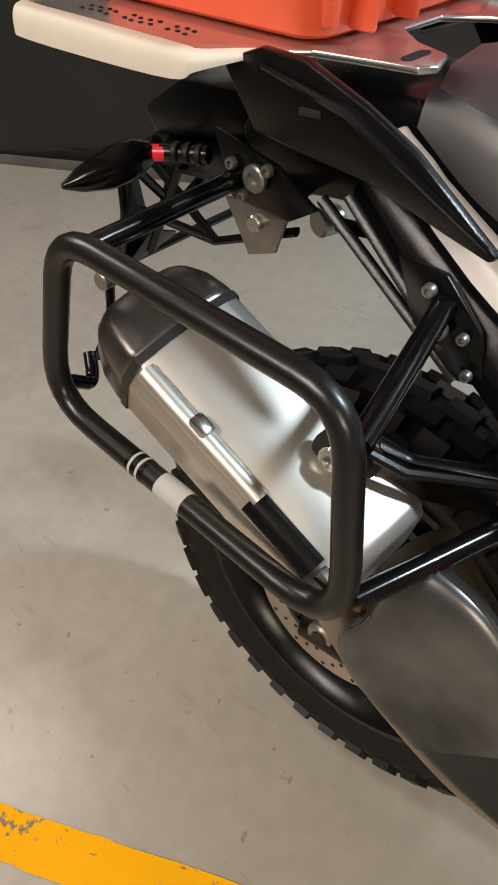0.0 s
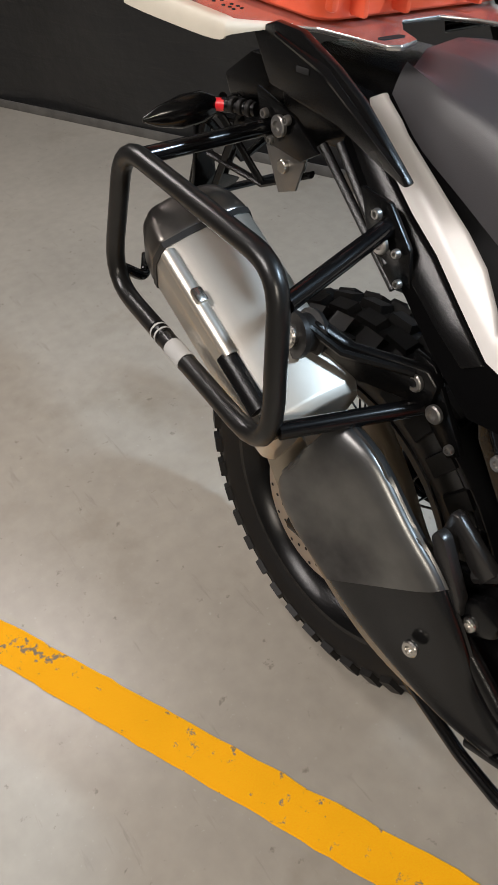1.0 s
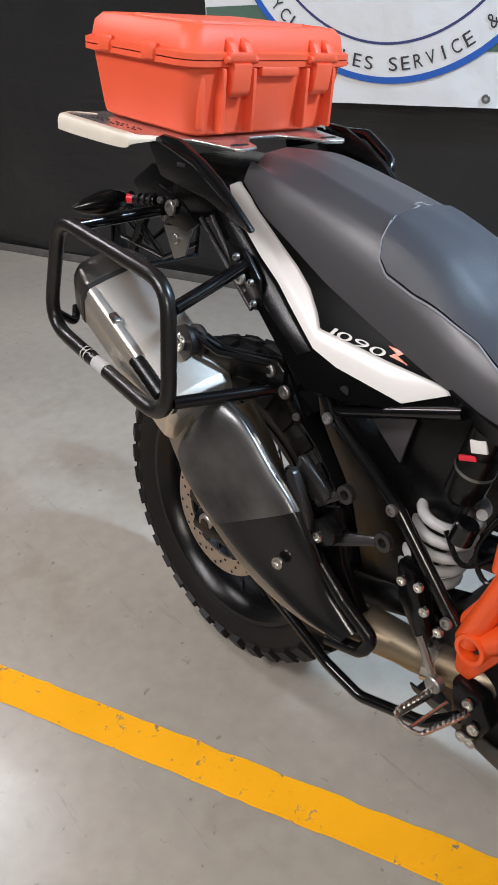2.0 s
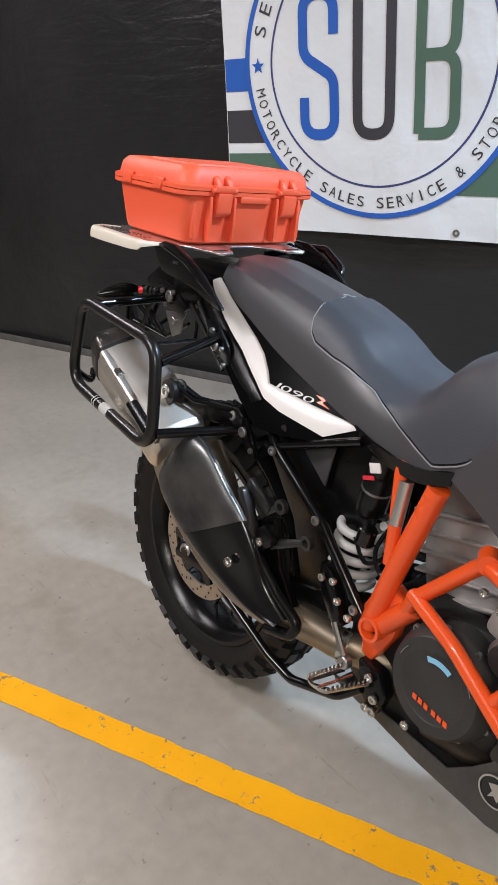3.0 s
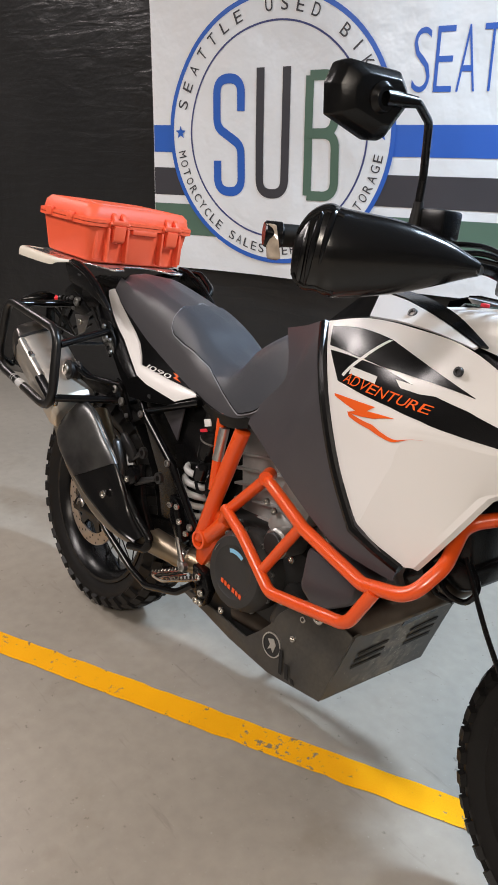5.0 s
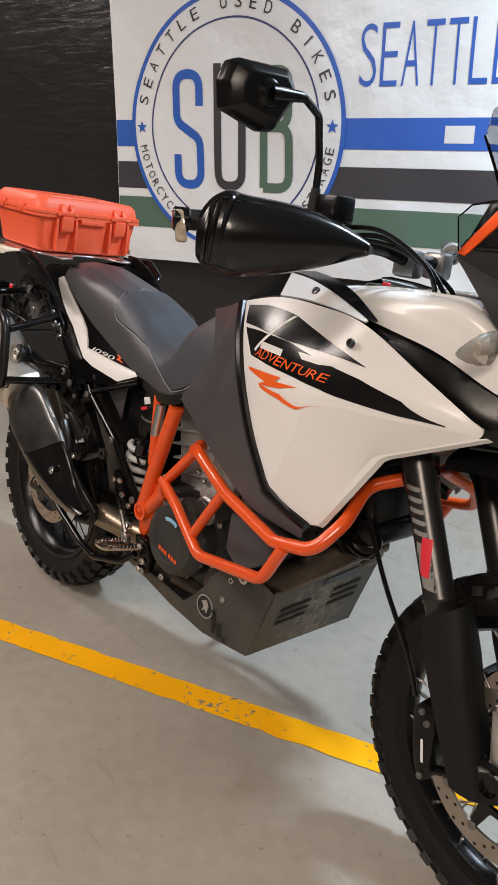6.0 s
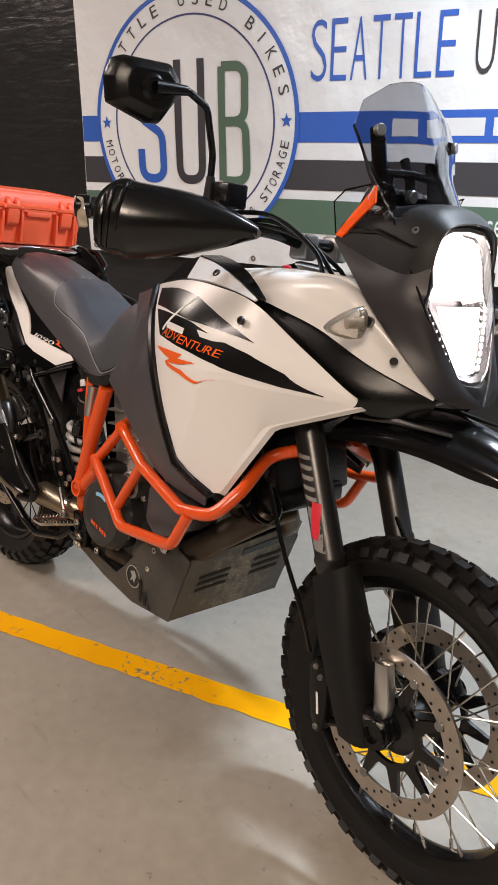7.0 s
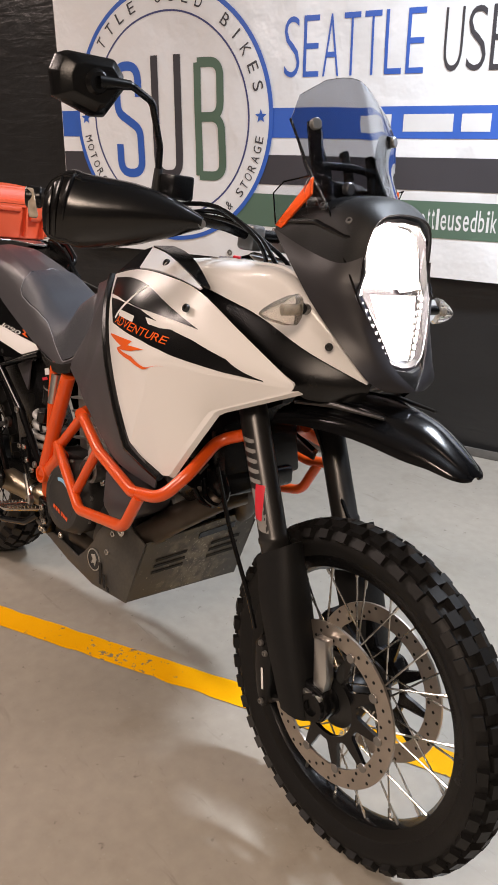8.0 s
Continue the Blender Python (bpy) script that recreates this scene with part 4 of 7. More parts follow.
for sd in (-1, 1):
    part("orange_screen_stay", finish(slab([(1.354, sd * 0.132, 1.186), (1.368, sd * 0.130, 1.182), (1.424, sd * 0.124, 1.244), (1.420, sd * 0.122, 1.272)], (0, -sd * 0.006, 0)), 0.001), ORANGE, bike, "orange painted screen stay")
    part("dash_knob", disc((1.402, sd * 0.085, 1.262), (1.425, sd * 0.09, 1.258), 0.012), BLACKPL, bike)

# beak
rows = []
for x, ye, ze, zt in ((1.40, 0.118, 0.830, 0.884), (1.47, 0.112, 0.842, 0.902), (1.54, 0.100, 0.846, 0.908), (1.60, 0.086, 0.842, 0.904), (1.665, 0.070, 0.832, 0.891), (1.709, 0.056, 0.828, 0.869), (1.742, 0.044, 0.821, 0.847), (1.759, 0.030, 0.818, 0.832), (1.764, 0.010, 0.819, 0.824)):
    rows.append([(x, ye * c, ze + (zt - ze) * h) for c, h in ((-1, 0), (-0.93, 0.35), (-0.62, 0.62), (-0.5, 0.82), (0, 1.0), (0.5, 0.82), (0.62, 0.62), (0.93, 0.35), (1, 0))])
part("front_beak", shell(patch(rows, 32, 30), 0.004), BLACKGL, bike, "gloss black front beak mudguard")
for sd in (-1, 1):
    part("beak_rib", tube([(1.43, sd * 0.098, 0.878), (1.52, sd * 0.092, 0.893), (1.62, sd * 0.076, 0.893)], [0.005, 0.006, 0.003], sides=8), FORKGREY, bike)

# front indicators
CLEAR = material("clear_indicator_lens", (0.55, 0.46, 0.36), 0.12, vary=0.5, scale=60, coat=0.8)
LENSCL = bpy.data.materials.new("ribbed_clear_lens")
LENSCL.use_nodes = True
g_ = LENSCL.node_tree.nodes["Principled BSDF"]
g_.inputs["Base Color"].default_value = (0.90, 0.86, 0.80, 1)
g_.inputs["Transmission Weight"].default_value, g_.inputs["Roughness"].default_value, g_.inputs["IOR"].default_value = 0.9, 0.10, 1.35
FAR = {-1: 0.0, 1: 0.075}
for sd in (-1, 1):
    stalk = part("indicator", tube([(1.455, sd * 0.125, 1.052), (1.473, sd * (0.160 + FAR[sd]), 1.056)], 0.010, sides=12), BLACKPL, bike, "clear-lens turn indicator on a rubber stalk")
    ringset = []
    for q, fw_, rz in ((0.0, 0.020, 0.022), (0.004, 0.024, 0.027), (0.028, 0.021, 0.025), (0.055, 0.014, 0.017), (0.076, 0.006, 0.008), (0.084, 0.001, 0.002)):
        ringset.append([(1.468 - 0.10 * q + fw_ * 0.55 * math.cos(a), sd * (0.161 + FAR[sd] + q), 1.054 - 0.10 * q + rz * math.sin(a)) for a in [2 * math.pi * i / 20 for i in range(20)]])
    part("indicator_back", loft([[(p[0] - 0.003, p[1] - sd * 0.004, p[2]) for p in ringset[0]], ringset[1]]), CHROME, stalk)
    part("bulb", disc((1.468, sd * (0.165 + FAR[sd]), 1.054), (1.464, sd * (0.200 + FAR[sd]), 1.052), 0.009), CLEAR, stalk)
    part("indicator_lens", loft(ringset), LENSCL, stalk, "clear ribbed plastic lens")

# ---- seat ----
SEATX = [0.035, 0.10, 0.16, 0.25, 0.35, 0.42, 0.475, 0.53, 0.575, 0.61, 0.66, 0.74, 0.79, 0.825]
SEATH = [0.090, 0.106, 0.110, 0.118, 0.122, 0.125, 0.128, 0.134, 0.141, 0.147, 0.155, 0.160, 0.158, 0.145]
SEATT = [1.026, 1.027, 1.016, 0.995, 0.970, 0.941, 0.902, 0.878, 0.874, 0.892, 0.948, 0.992, 1.002, 1.008]
SEATL = [0.984, 0.944, 0.918, 0.877, 0.839, 0.815, 0.797, 0.788, 0.782, 0.779, 0.780, 0.810, 0.868, 0.925]



def seat_at(x, s):
    """A point of the seat's skin: s runs from -1 (right lower edge) over the top to 1."""
    h, t, lo = np.interp(x, SEATX, SEATH), np.interp(x, SEATX, SEATT), np.interp(x, SEATX, SEATL)
    a = abs(s)
    key = [0.0, 0.30, 0.48, 0.60, 0.72, 0.86, 1.0]
    yk = [0.0, 0.52, 0.72, 0.82, 0.90, 0.96, 1.00]
    drop = t - lo
    zz = [t, t - 0.006, t - 0.024, t - min(0.055, drop * 0.35), t - drop * 0.55, t - drop * 0.8, lo]
    y = np.interp(a, key, yk) * h
    z = np.interp(a, key, zz)
    return Vector((x, math.copysign(y, s), z))


def smooth_x(k, n):
    return SEATX[0] + (SEATX[-1] - SEATX[0]) * k / n


rings = []
for k in range(45):
    x = smooth_x(k, 44)
    rings.append([seat_at(x, -1 + 2 * i / 40) * 0.5 + seat_at(min(x + 0.018, SEATX[-1]), -1 + 2 * i / 40) * 0.25 + seat_at(max(x - 0.018, SEATX[0]), -1 + 2 * i / 40) * 0.25 for i in range(41)])
seat = part("seat", loft(rings), SEATMAT, bike, "black grained vinyl two-step seat with stitched insert")


def seat_soft(x, s, up=0.0):
    p = seat_at(x, s) * 0.5 + seat_at(min(x + 0.018, SEATX[-1]), s) * 0.25 + seat_at(max(x - 0.018, SEATX[0]), s) * 0.25
    n = Vector((0, math.sin(s * 1.5), max(0.15, math.cos(s * 1.5))))
    return Vector((x, p.y, p.z)) + n.normalized() * up


INSERT = material("seat_insert_vinyl", (0.050, 0.054, 0.064), 0.40, vary=0.1, scale=12, bump=0.3, bump_scale=900)

THREAD = material("grey_thread", (0.26, 0.26, 0.28), 0.7)


def insert_half(x):
    """How far across the insert reaches at x."""
    return float(np.interp(x, [0.315, 0.318, 0.324, 0.333, 0.350, 0.40, 0.45, 0.50, 0.56, 0.68], [0.0, 0.30, 0.50, 0.61, 0.66, 0.65, 0.60, 0.56, 0.66, 0.96]))


rows = []
for k in range(49):
    x = 0.315 + (0.82 - 0.315) * (k / 48) ** 1.6
    hf = insert_half(x)
    rows.append([seat_soft(x, hf * (-1 + 2 * i / 20), 0.0022) for i in range(21)])
part("seat_insert", shell(rows, 0.002), INSERT, seat, "smooth charcoal seat insert")
for off, nm in ((0.0, "seam"), (0.022, "seam")):
    seam_x = [0.315 + (0.82 - 0.315) * (k / 48) ** 1.6 - off * 0.35 * max(0, 1 - k / 14) for k in range(48, -1, -1)]
    pts = [seat_soft(x, -(insert_half(max(x, 0.3151)) + off), 0.003) for x in seam_x]
    pts2 = [Vector((p.x, -p.y, p.z)) for p in pts[::-1]]
    part(nm, tube([p + Vector((0, 0, 0.0012 if off else 0.0)) for p in pts + pts2], 0.0015, sides=6), THREAD if off else BLACKPL, seat)
part("seat_skirt", shell(patch([[(0.490, -0.130, 0.800), (0.58, -0.148, 0.784), (0.66, -0.156, 0.784), (0.72, -0.156, 0.800)], [(0.505, -0.126, 0.780), (0.58, -0.145, 0.762), (0.66, -0.154, 0.760), (0.715, -0.154, 0.775)]], 16, 4), 0.004), BLACKPL, bike)

# ---- tail ----
TAILPL = BLACKPL
DEEPBLACK = material("deep_black_plastic", (0.003, 0.003, 0.0032), 0.30, vary=0.2, scale=12, bump=0.1, bump_scale=400)
matt(DEEPBLACK, 0.04)


def tail_y(x, z):
    """The leaning plane of the right tail panel."""
    return -0.648 + 0.174 * x + 0.564 * z


for sgn in (-1, 1):
    white = [(0.012, 0.972), (0.026, 0.979), (0.060, 0.959), (0.074, 0.949), (0.111, 0.928), (0.148, 0.907), (0.188, 0.885), (0.223, 0.862), (0.252, 0.834), (0.266, 0.816), (0.300, 0.812), (0.377, 0.802), (0.494, 0.790), (0.428, 0.760), (0.317, 0.777), (0.270, 0.791), (0.221, 0.824), (0.169, 0.860), (0.123, 0.886), (0.080, 0.914), (0.025, 0.957)]
    ob = part("tail_side_panel", slab([(x, -sgn * tail_y(x, z), z) for x, z in white], (0, -sgn * 0.008, 0), 0.002), WHITE, bike, "gloss white tail side panel")
    if sgn < 0:
        tail_panel = ob
    dark = [(0.040, 0.985), (0.26, 0.895), (0.36, 0.860), (0.46, 0.830), (0.55, 0.800), (0.494, 0.775), (0.42, 0.748), (0.335, 0.738), (0.280, 0.738), (0.215, 0.775), (0.135, 0.828), (0.060, 0.882), (0.000, 0.930), (0.010, 0.955)]
    part("tail_inner_panel", slab([(x, -sgn * (tail_y(x, z) + 0.005), z) for x, z in dark], (0, -sgn * 0.008, 0), 0.002), DEEPBLACK, bike, "black plastic panel under the seat")
    cover = [(-0.082, 1.032), (-0.042, 1.046), (-0.002, 1.043), (0.053, 1.020), (0.093, 0.998), (0.166, 0.941), (0.160, 0.936), (0.120, 0.948), (0.060, 0.968), (0.000, 0.976), (-0.050, 0.984)]
    cv = part("tail_cover", slab([(x, sgn * 0.176, z) for x, z in cover], (0, sgn * 0.010, 0), 0.003), TAILPL, bike, "black flat tapered tail cover")
    arm = [(-0.060, 0.985), (-0.020, 0.978), (0.020, 0.952), (0.080, 0.909), (0.123, 0.881), (0.169, 0.855), (0.221, 0.819), (0.270, 0.786), (0.250, 0.776), (0.204, 0.800), (0.140, 0.838), (0.092, 0.870), (0.045, 0.905), (0.000, 0.940), (-0.045, 0.960)]
    part("tail_arm", slab([(x, -sgn * (tail_y(x, z) + 0.002), z) for x, z in arm], (0, -sgn * 0.012, 0), 0.003), TAILPL, bike, "black arm under the tail cover")
    part("cover_ridge", tube([(-0.040, sgn * 0.186, 1.034), (0.04, sgn * 0.187, 1.014), (0.158, sgn * 0.186, 0.946)], [0.003, 0.005, 0.002], sides=8), BLACKGL, cv)
    part("cover_notch", finish(box(bmesh.new(), (0.005, sgn * 0.1862, 1.008), (0.020, 0.002, 0.006)), 0.0008), HOLEMAT, cv)
    under = [(-0.120, 0.985), (0.05, 0.965), (0.160, 0.925), (0.215, 0.860), (0.235, 0.800), (0.200, 0.782), (0.150, 0.835), (0.085, 0.868), (0.020, 0.905), (-0.060, 0.900), (-0.140, 0.895), (-0.150, 0.950)]
    part("tail_frame", slab([(x, sgn * 0.090, z) for x, z in under], (0, -sgn * 0.020, 0), 0.006), TAILPL, bike, "black tail frame plate")
part("tail_box", finish(box(bmesh.new(), (0.0, 0, 0.955), (0.28, 0.14, 0.09)), 0.02), TAILPL, bike)
part("under_seat_tray", finish(box(bmesh.new(), (0.33, 0, 0.80), (0.34, 0.15, 0.12), Matrix.Rotation(radians(12), 3, "Y")), 0.02), TAILPL, bike)
rows = []
for k in range(9):
    x = -0.06 - 0.035 * k
    zc = 0.925 - 0.004 * k
    rows.append([(x, (0.11 - 0.004 * k) * c, zc - 0.018 * c * c) for c in (-1, -0.75, -0.4, 0, 0.4, 0.75, 1)])
part("tail_mudguard", shell(rows, 0.006), TAILPL, bike, "black rear mudguard")
part("tail_lamp", finish(slab([(-0.335, -0.05, 0.925), (-0.27, -0.05, 0.965), (-0.18, -0.05, 0.965), (-0.18, -0.05, 0.915), (-0.32, -0.05, 0.895)], (0, 0.10, 0)), 0.008), TAILPL, bike, "dark tail lamp housing")
holder = part("plate_holder", finish(slab([(-0.315, -0.11, 0.872), (-0.315, -0.085, 0.872), (-0.300, -0.085, 0.80), (-0.315, -0.03, 0.775), (-0.345, -0.03, 0.745), (-0.325, -0.115, 0.752), (-0.305, -0.118, 0.80)], (-0.008, 0, 0)), 0.002), TAILPL, bike, "black open lattice number-plate bracket")
for a_, b_ in (((-0.31, -0.095, 0.87), (-0.26, -0.10, 0.915)), ((-0.31, -0.09, 0.87), (-0.325, -0.02, 0.80)), ((-0.325, -0.02, 0.80), (-0.31, 0.09, 0.87)), ((-0.31, 0.095, 0.87), (-0.26, 0.10, 0.915)), ((-0.335, -0.11, 0.755), (-0.335, 0.11, 0.755)), ((-0.31, -0.10, 0.87), (-0.335, -0.11, 0.755)), ((-0.31, 0.10, 0.87), (-0.335, 0.11, 0.755)), ((-0.31, -0.02, 0.88), (-0.33, -0.06, 0.76))):
    part("holder_bar", tube([a_, b_], 0.006, sides=8), TAILPL, holder)
for a_, b_ in (((-0.03, -0.120, 0.915), (0.135, -0.150, 0.812)), ((0.00, -0.122, 0.925), (0.120, -0.150, 0.835)), ((-0.24, -0.085, 0.895), (-0.30, -0.09, 0.775)), ((-0.28, -0.10, 0.90), (-0.22, -0.06, 0.80)), ((-0.22, -0.06, 0.80), (-0.08, -0.09, 0.86)), ((-0.30, -0.10, 0.83), (-0.22, -0.06, 0.80))):
    part("holder_strut", tube([a_, b_], 0.0055, sides=8, flat=0.6), TAILPL, holder)
part("strut_plate", finish(slab([(-0.17, -0.095, 0.875), (-0.08, -0.100, 0.885), (-0.10, -0.100, 0.835), (-0.14, -0.095, 0.820)], (0, 0.004, 0)), 0.001), GREYMET, holder, "bare steel gusset")
part("strut_bolt", disc((-0.125, -0.105, 0.86), (-0.125, -0.095, 0.86), 0.009), STEEL, holder)
part("reflector_stay", tube([(-0.335, -0.13, 0.74), (-0.33, -0.14, 0.69), (-0.27, -0.21, 0.70)], 0.006, bend=0.02, sides=8), TAILPL, holder)
part("stay_bolt", disc((-0.335, -0.12, 0.745), (-0.335, -0.145, 0.745), 0.012), GREYMET, holder)
part("lock_link", tube([(-0.16, 0.06, 0.80), (0.02, 0.11, 0.79), (0.13, 0.12, 0.80)], 0.009, sides=8), TAILPL, bike)
part("lock_clip", disc((-0.16, 0.05, 0.80), (-0.15, 0.08, 0.80), 0.018), GREYMET, bike)
REDLENS = material("red_tinted_collar", (0.8, 0.02, 0.03), 0.3)
for sd in (-1, 1):
    stalk = part("rear_indicator", tube([(-0.185, sd * 0.10, 0.915), (-0.235, sd * 0.118, 0.912)], 0.009, sides=14), TAILPL, bike, "smoked rear indicator with a red collar")
    for k in range(3):
        c = Vector((-0.19 - 0.012 * k, sd * (0.103 + 0.0045 * k), 0.9147))
        part("rubber_ring", disc(c, c + Vector((-0.006, sd * 0.002, 0)), 0.0105), RUBBER, stalk)
    part("collar", tube([(-0.228, sd * 0.116, 0.9125), (-0.250, sd * 0.126, 0.911)], 0.0085, sides=14), REDLENS, stalk)
    ringset = []
    for q, rr in ((0.0, 0.012), (0.018, 0.021), (0.045, 0.021), (0.075, 0.013), (0.095, 0.003)):
        c = Vector((-0.245 - 0.25 * q, sd * (0.125 + q), 0.911 - 0.12 * q))
        ringset.append([c + Vector((0.7 * rr * math.cos(a), 0.15 * rr * math.cos(a) * sd, rr * math.sin(a))) for a in [2 * math.pi * i / 18 for i in range(18)]])
    part("indicator_shell", loft(ringset), BLACKGL, stalk, "gloss black teardrop shell")

# ---- luggage plate ----
half = [(-0.315, 0.185), (-0.300, 0.205), (-0.090, 0.208), (-0.062, 0.172), (-0.030, 0.140), (0.022, 0.128), (0.052, 0.122), (0.062, 0.108), (0.050, 0.075), (0.015, 0.060), (-0.018, 0.030)]
outline = [(x, -y) for x, y in half] + [(x, y) for x, y in half[::-1]]
SLOPE = -0.050
PLATEMAT = material("satin_aluminium", (0.66, 0.64, 0.62), 0.24, metal=0.9, vary=0.15, scale=14, bump=0.05, bump_scale=200)
plate = part("luggage_plate", slab([(x, y, 1.030 + SLOPE * x) for x, y in outline], (0, 0, 0.006), 0.002), PLATEMAT, bike, "bare aluminium luggage plate behind the seat")
# cream stands for the warm reflection on the bare aluminium edge
CREAM = material("cream_edge_sheen", (0.72, 0.67, 0.56), 0.5, vary=0.12, scale=20)
for sd in (-1, 1):
    rows = []
    for x_, y_, dx_, dy_, d_ in ((-0.290, 0.150, -1.0, 0.1, 0.6), (-0.314, 0.178, -0.9, 0.4, 1), (-0.308, 0.198, -0.5, 0.85, 1), (-0.296, 0.205, -0.1, 1.0, 1), (-0.22, 0.206, 0, 1.0, 1), (-0.108, 0.207, 0.1, 1.0, 0.85), (-0.088, 0.205, 0.5, 0.8, 0.5), (-0.066, 0.178, 0.8, 0.5, 0.2), (-0.048, 0.160, 0.6, 0.7, 0.12)):
        z_ = 1.0362 + SLOPE * x_
        rows.append([(x_ + dx_ * o, sd * (y_ + dy_ * o), z_ + h * d_) for o, h in ((-0.006, 0.0012), (0.004, 0.0008), (0.009, -0.004), (0.011, -0.012), (0.011, -0.024))])
    part("plate_flange", shell(patch(rows, 10, 40), 0.003), CREAM, plate, "pale rounded plate edge folded down")
bm = bmesh.new()
for k in range(13):
    for r_ in range(2):
        x_, y_ = -0.255 + 0.0105 * k, -0.166 - 0.011 * r_ + 0.0012 * (k % 3)
        if k % 5 == 4:
            continue
        lathe([(0, 0), (0.0022, 0), (0.0022, 0.0008), (0, 0.0008)], pose(x_, y_, 1.0361 + SLOPE * x_), 8, caps=False, bm=bm)
tagged(part("perforation", bm, HOLEMAT, plate), kind="stuff")
for sd in (-1, 1):
    pts = []
    for k in range(16):
        a = 2 * math.pi * k / 16
        pts.append((0.036 + 0.005 * math.cos(a), sd * 0.098 + 0.008 * math.sin(a) + math.copysign(0.010, math.sin(a)), 1.0357 + SLOPE * (0.036 + 0.005 * math.cos(a))))
    part("plate_slot", slab(pts, (0, 0, 0.0012)), HOLEMAT, plate)
part("grab_handle", tube([(-0.10, 0.135, 1.005), (-0.02, 0.20, 1.030), (0.03, 0.205, 1.032), (0.095, 0.20, 0.995), (0.100, 0.17, 0.955)], 0.010, bend=0.03, sides=10), BLACKGL, bike, "black tubular grab handle")

# ---- pannier racks ----

RACKMAT = material("scuffed_black_powder_coat", (0.010, 0.0095, 0.009), 0.30, vary=0.5, scale=25, bump=0.12, bump_scale=90, bump_depth=0.001)


def rack(sgn):
    f = lambda x, y, z: (x, sgn * y, z)
    frame_ = part("pannier_rack", tube([f(-0.158, -0.308, 0.914), f(0.140, -0.312, 0.880), f(0.162, -0.330, 0.677), f(-0.218, -0.308, 0.724)], 0.0120, bend=0.055, sides=16, closed=True), RACKMAT, bike, "black tubular pannier rack")
    part("rack_arm", tube([f(-0.130, -0.302, 0.906), f(-0.122, -0.128, 0.914)], 0.0100, sides=12), BLACKGL, frame_)
    part("rack_arm", tube([f(0.146, -0.308, 0.846), f(0.116, -0.150, 0.876)], 0.0100, sides=12), BLACKGL, frame_)
    part("rack_arm", tube([f(0.162, -0.322, 0.712), f(0.215, -0.170, 0.712)], 0.0100, sides=12), BLACKGL, frame_)
    part("rack_stay", tube([f(-0.205, -0.300, 0.742), f(-0.215, -0.260, 0.712), f(-0.235, -0.245, 0.735)], 0.0075, bend=0.02, sides=10), BLACKGL, frame_)
    part("mount_plate", finish(slab([f(-0.150, -0.128, 0.955), f(-0.075, -0.128, 0.935), f(-0.030, -0.128, 0.905), f(-0.060, -0.128, 0.888), f(-0.130, -0.128, 0.895)], (0, sgn * 0.006, 0)), 0.001), BLACKPL, frame_)
    part("mount_plate", finish(slab([f(0.070, -0.152, 0.905), f(0.115, -0.152, 0.900), f(0.150, -0.152, 0.862), f(0.160, -0.152, 0.815), f(0.135, -0.152, 0.812), f(0.090, -0.152, 0.850)], (0, sgn * 0.006, 0)), 0.001), BLACKPL, frame_)
    part("mount_plate", finish(slab([f(0.185, -0.160, 0.765), f(0.215, -0.160, 0.760), f(0.250, -0.160, 0.710), f(0.272, -0.160, 0.675), f(0.255, -0.160, 0.662), f(0.222, -0.160, 0.690), f(0.190, -0.160, 0.720)], (0, sgn * 0.007, 0)), 0.001), BLACKPL, frame_)
    for p, r in (((-0.095, -0.132, 0.922), 0.013), ((-0.123, -0.132, 0.930), 0.0060), ((-0.110, -0.132, 0.902), 0.0050), ((-0.080, -0.132, 0.932), 0.0060), ((0.116, -0.158, 0.858), 0.0105), ((0.106, -0.158, 0.888), 0.0060), ((0.140, -0.158, 0.857), 0.0050), ((0.148, -0.158, 0.826), 0.0050), ((0.234, -0.167, 0.713), 0.011), ((0.203, -0.167, 0.752), 0.0060), ((0.262, -0.167, 0.683), 0.0060)):
        bolt(frame_, f(*p), (0, -sgn, 0), r, GREYMET)
    return frame_


rack_r = rack(1)
rack(-1)
TAPE = material("white_tape", (0.45, 0.45, 0.44), 0.6)
part("tape_band", tube([(-0.052, -0.3176, 0.7035), (-0.018, -0.3196, 0.6993)], 0.0127, sides=14), TAPE, rack_r, "pale tape wrapped round the tube")
part("tube_label", tube([(-0.092, -0.3153, 0.7084), (-0.070, -0.3166, 0.7057)], 0.0124, sides=14), BLACKPL, rack_r)
for q in (0.0, 0.010):
    part("label_mark", tube([(-0.088 + q, -0.3155 - 0.06 * q, 0.7079 - 0.12 * q), (-0.085 + q, -0.3157 - 0.06 * q, 0.7076 - 0.12 * q)], 0.0126, sides=14), TAPE, rack_r)

# ---- exhaust ----
D = Vector((0.865, 0, -0.503))
N = Vector((0.503, 0, 0.865))
RIB = Vector((-0.062, -0.310, 0.815))
SEC = [(0.0, 0.0), (0.030, 0.014), (0.062, 0.025), (0.092, 0.029), (0.108, 0.026), (0.120, 0.006), (0.122, -0.045), (0.095, -0.100), (0.048, -0.108), (0.010, -0.078), (-0.004, -0.028)]


def can_ring(s, k, drop=0.0):
    """One section of the silencer, s along its axis from the front of the end cap, k its size."""
    c = RIB + D * s
    return [c + Vector((0, 0.058 + (a - 0.058) * k, 0)) + N * (-0.03 + (b + 0.03) * k - drop) for a, b in SEC]


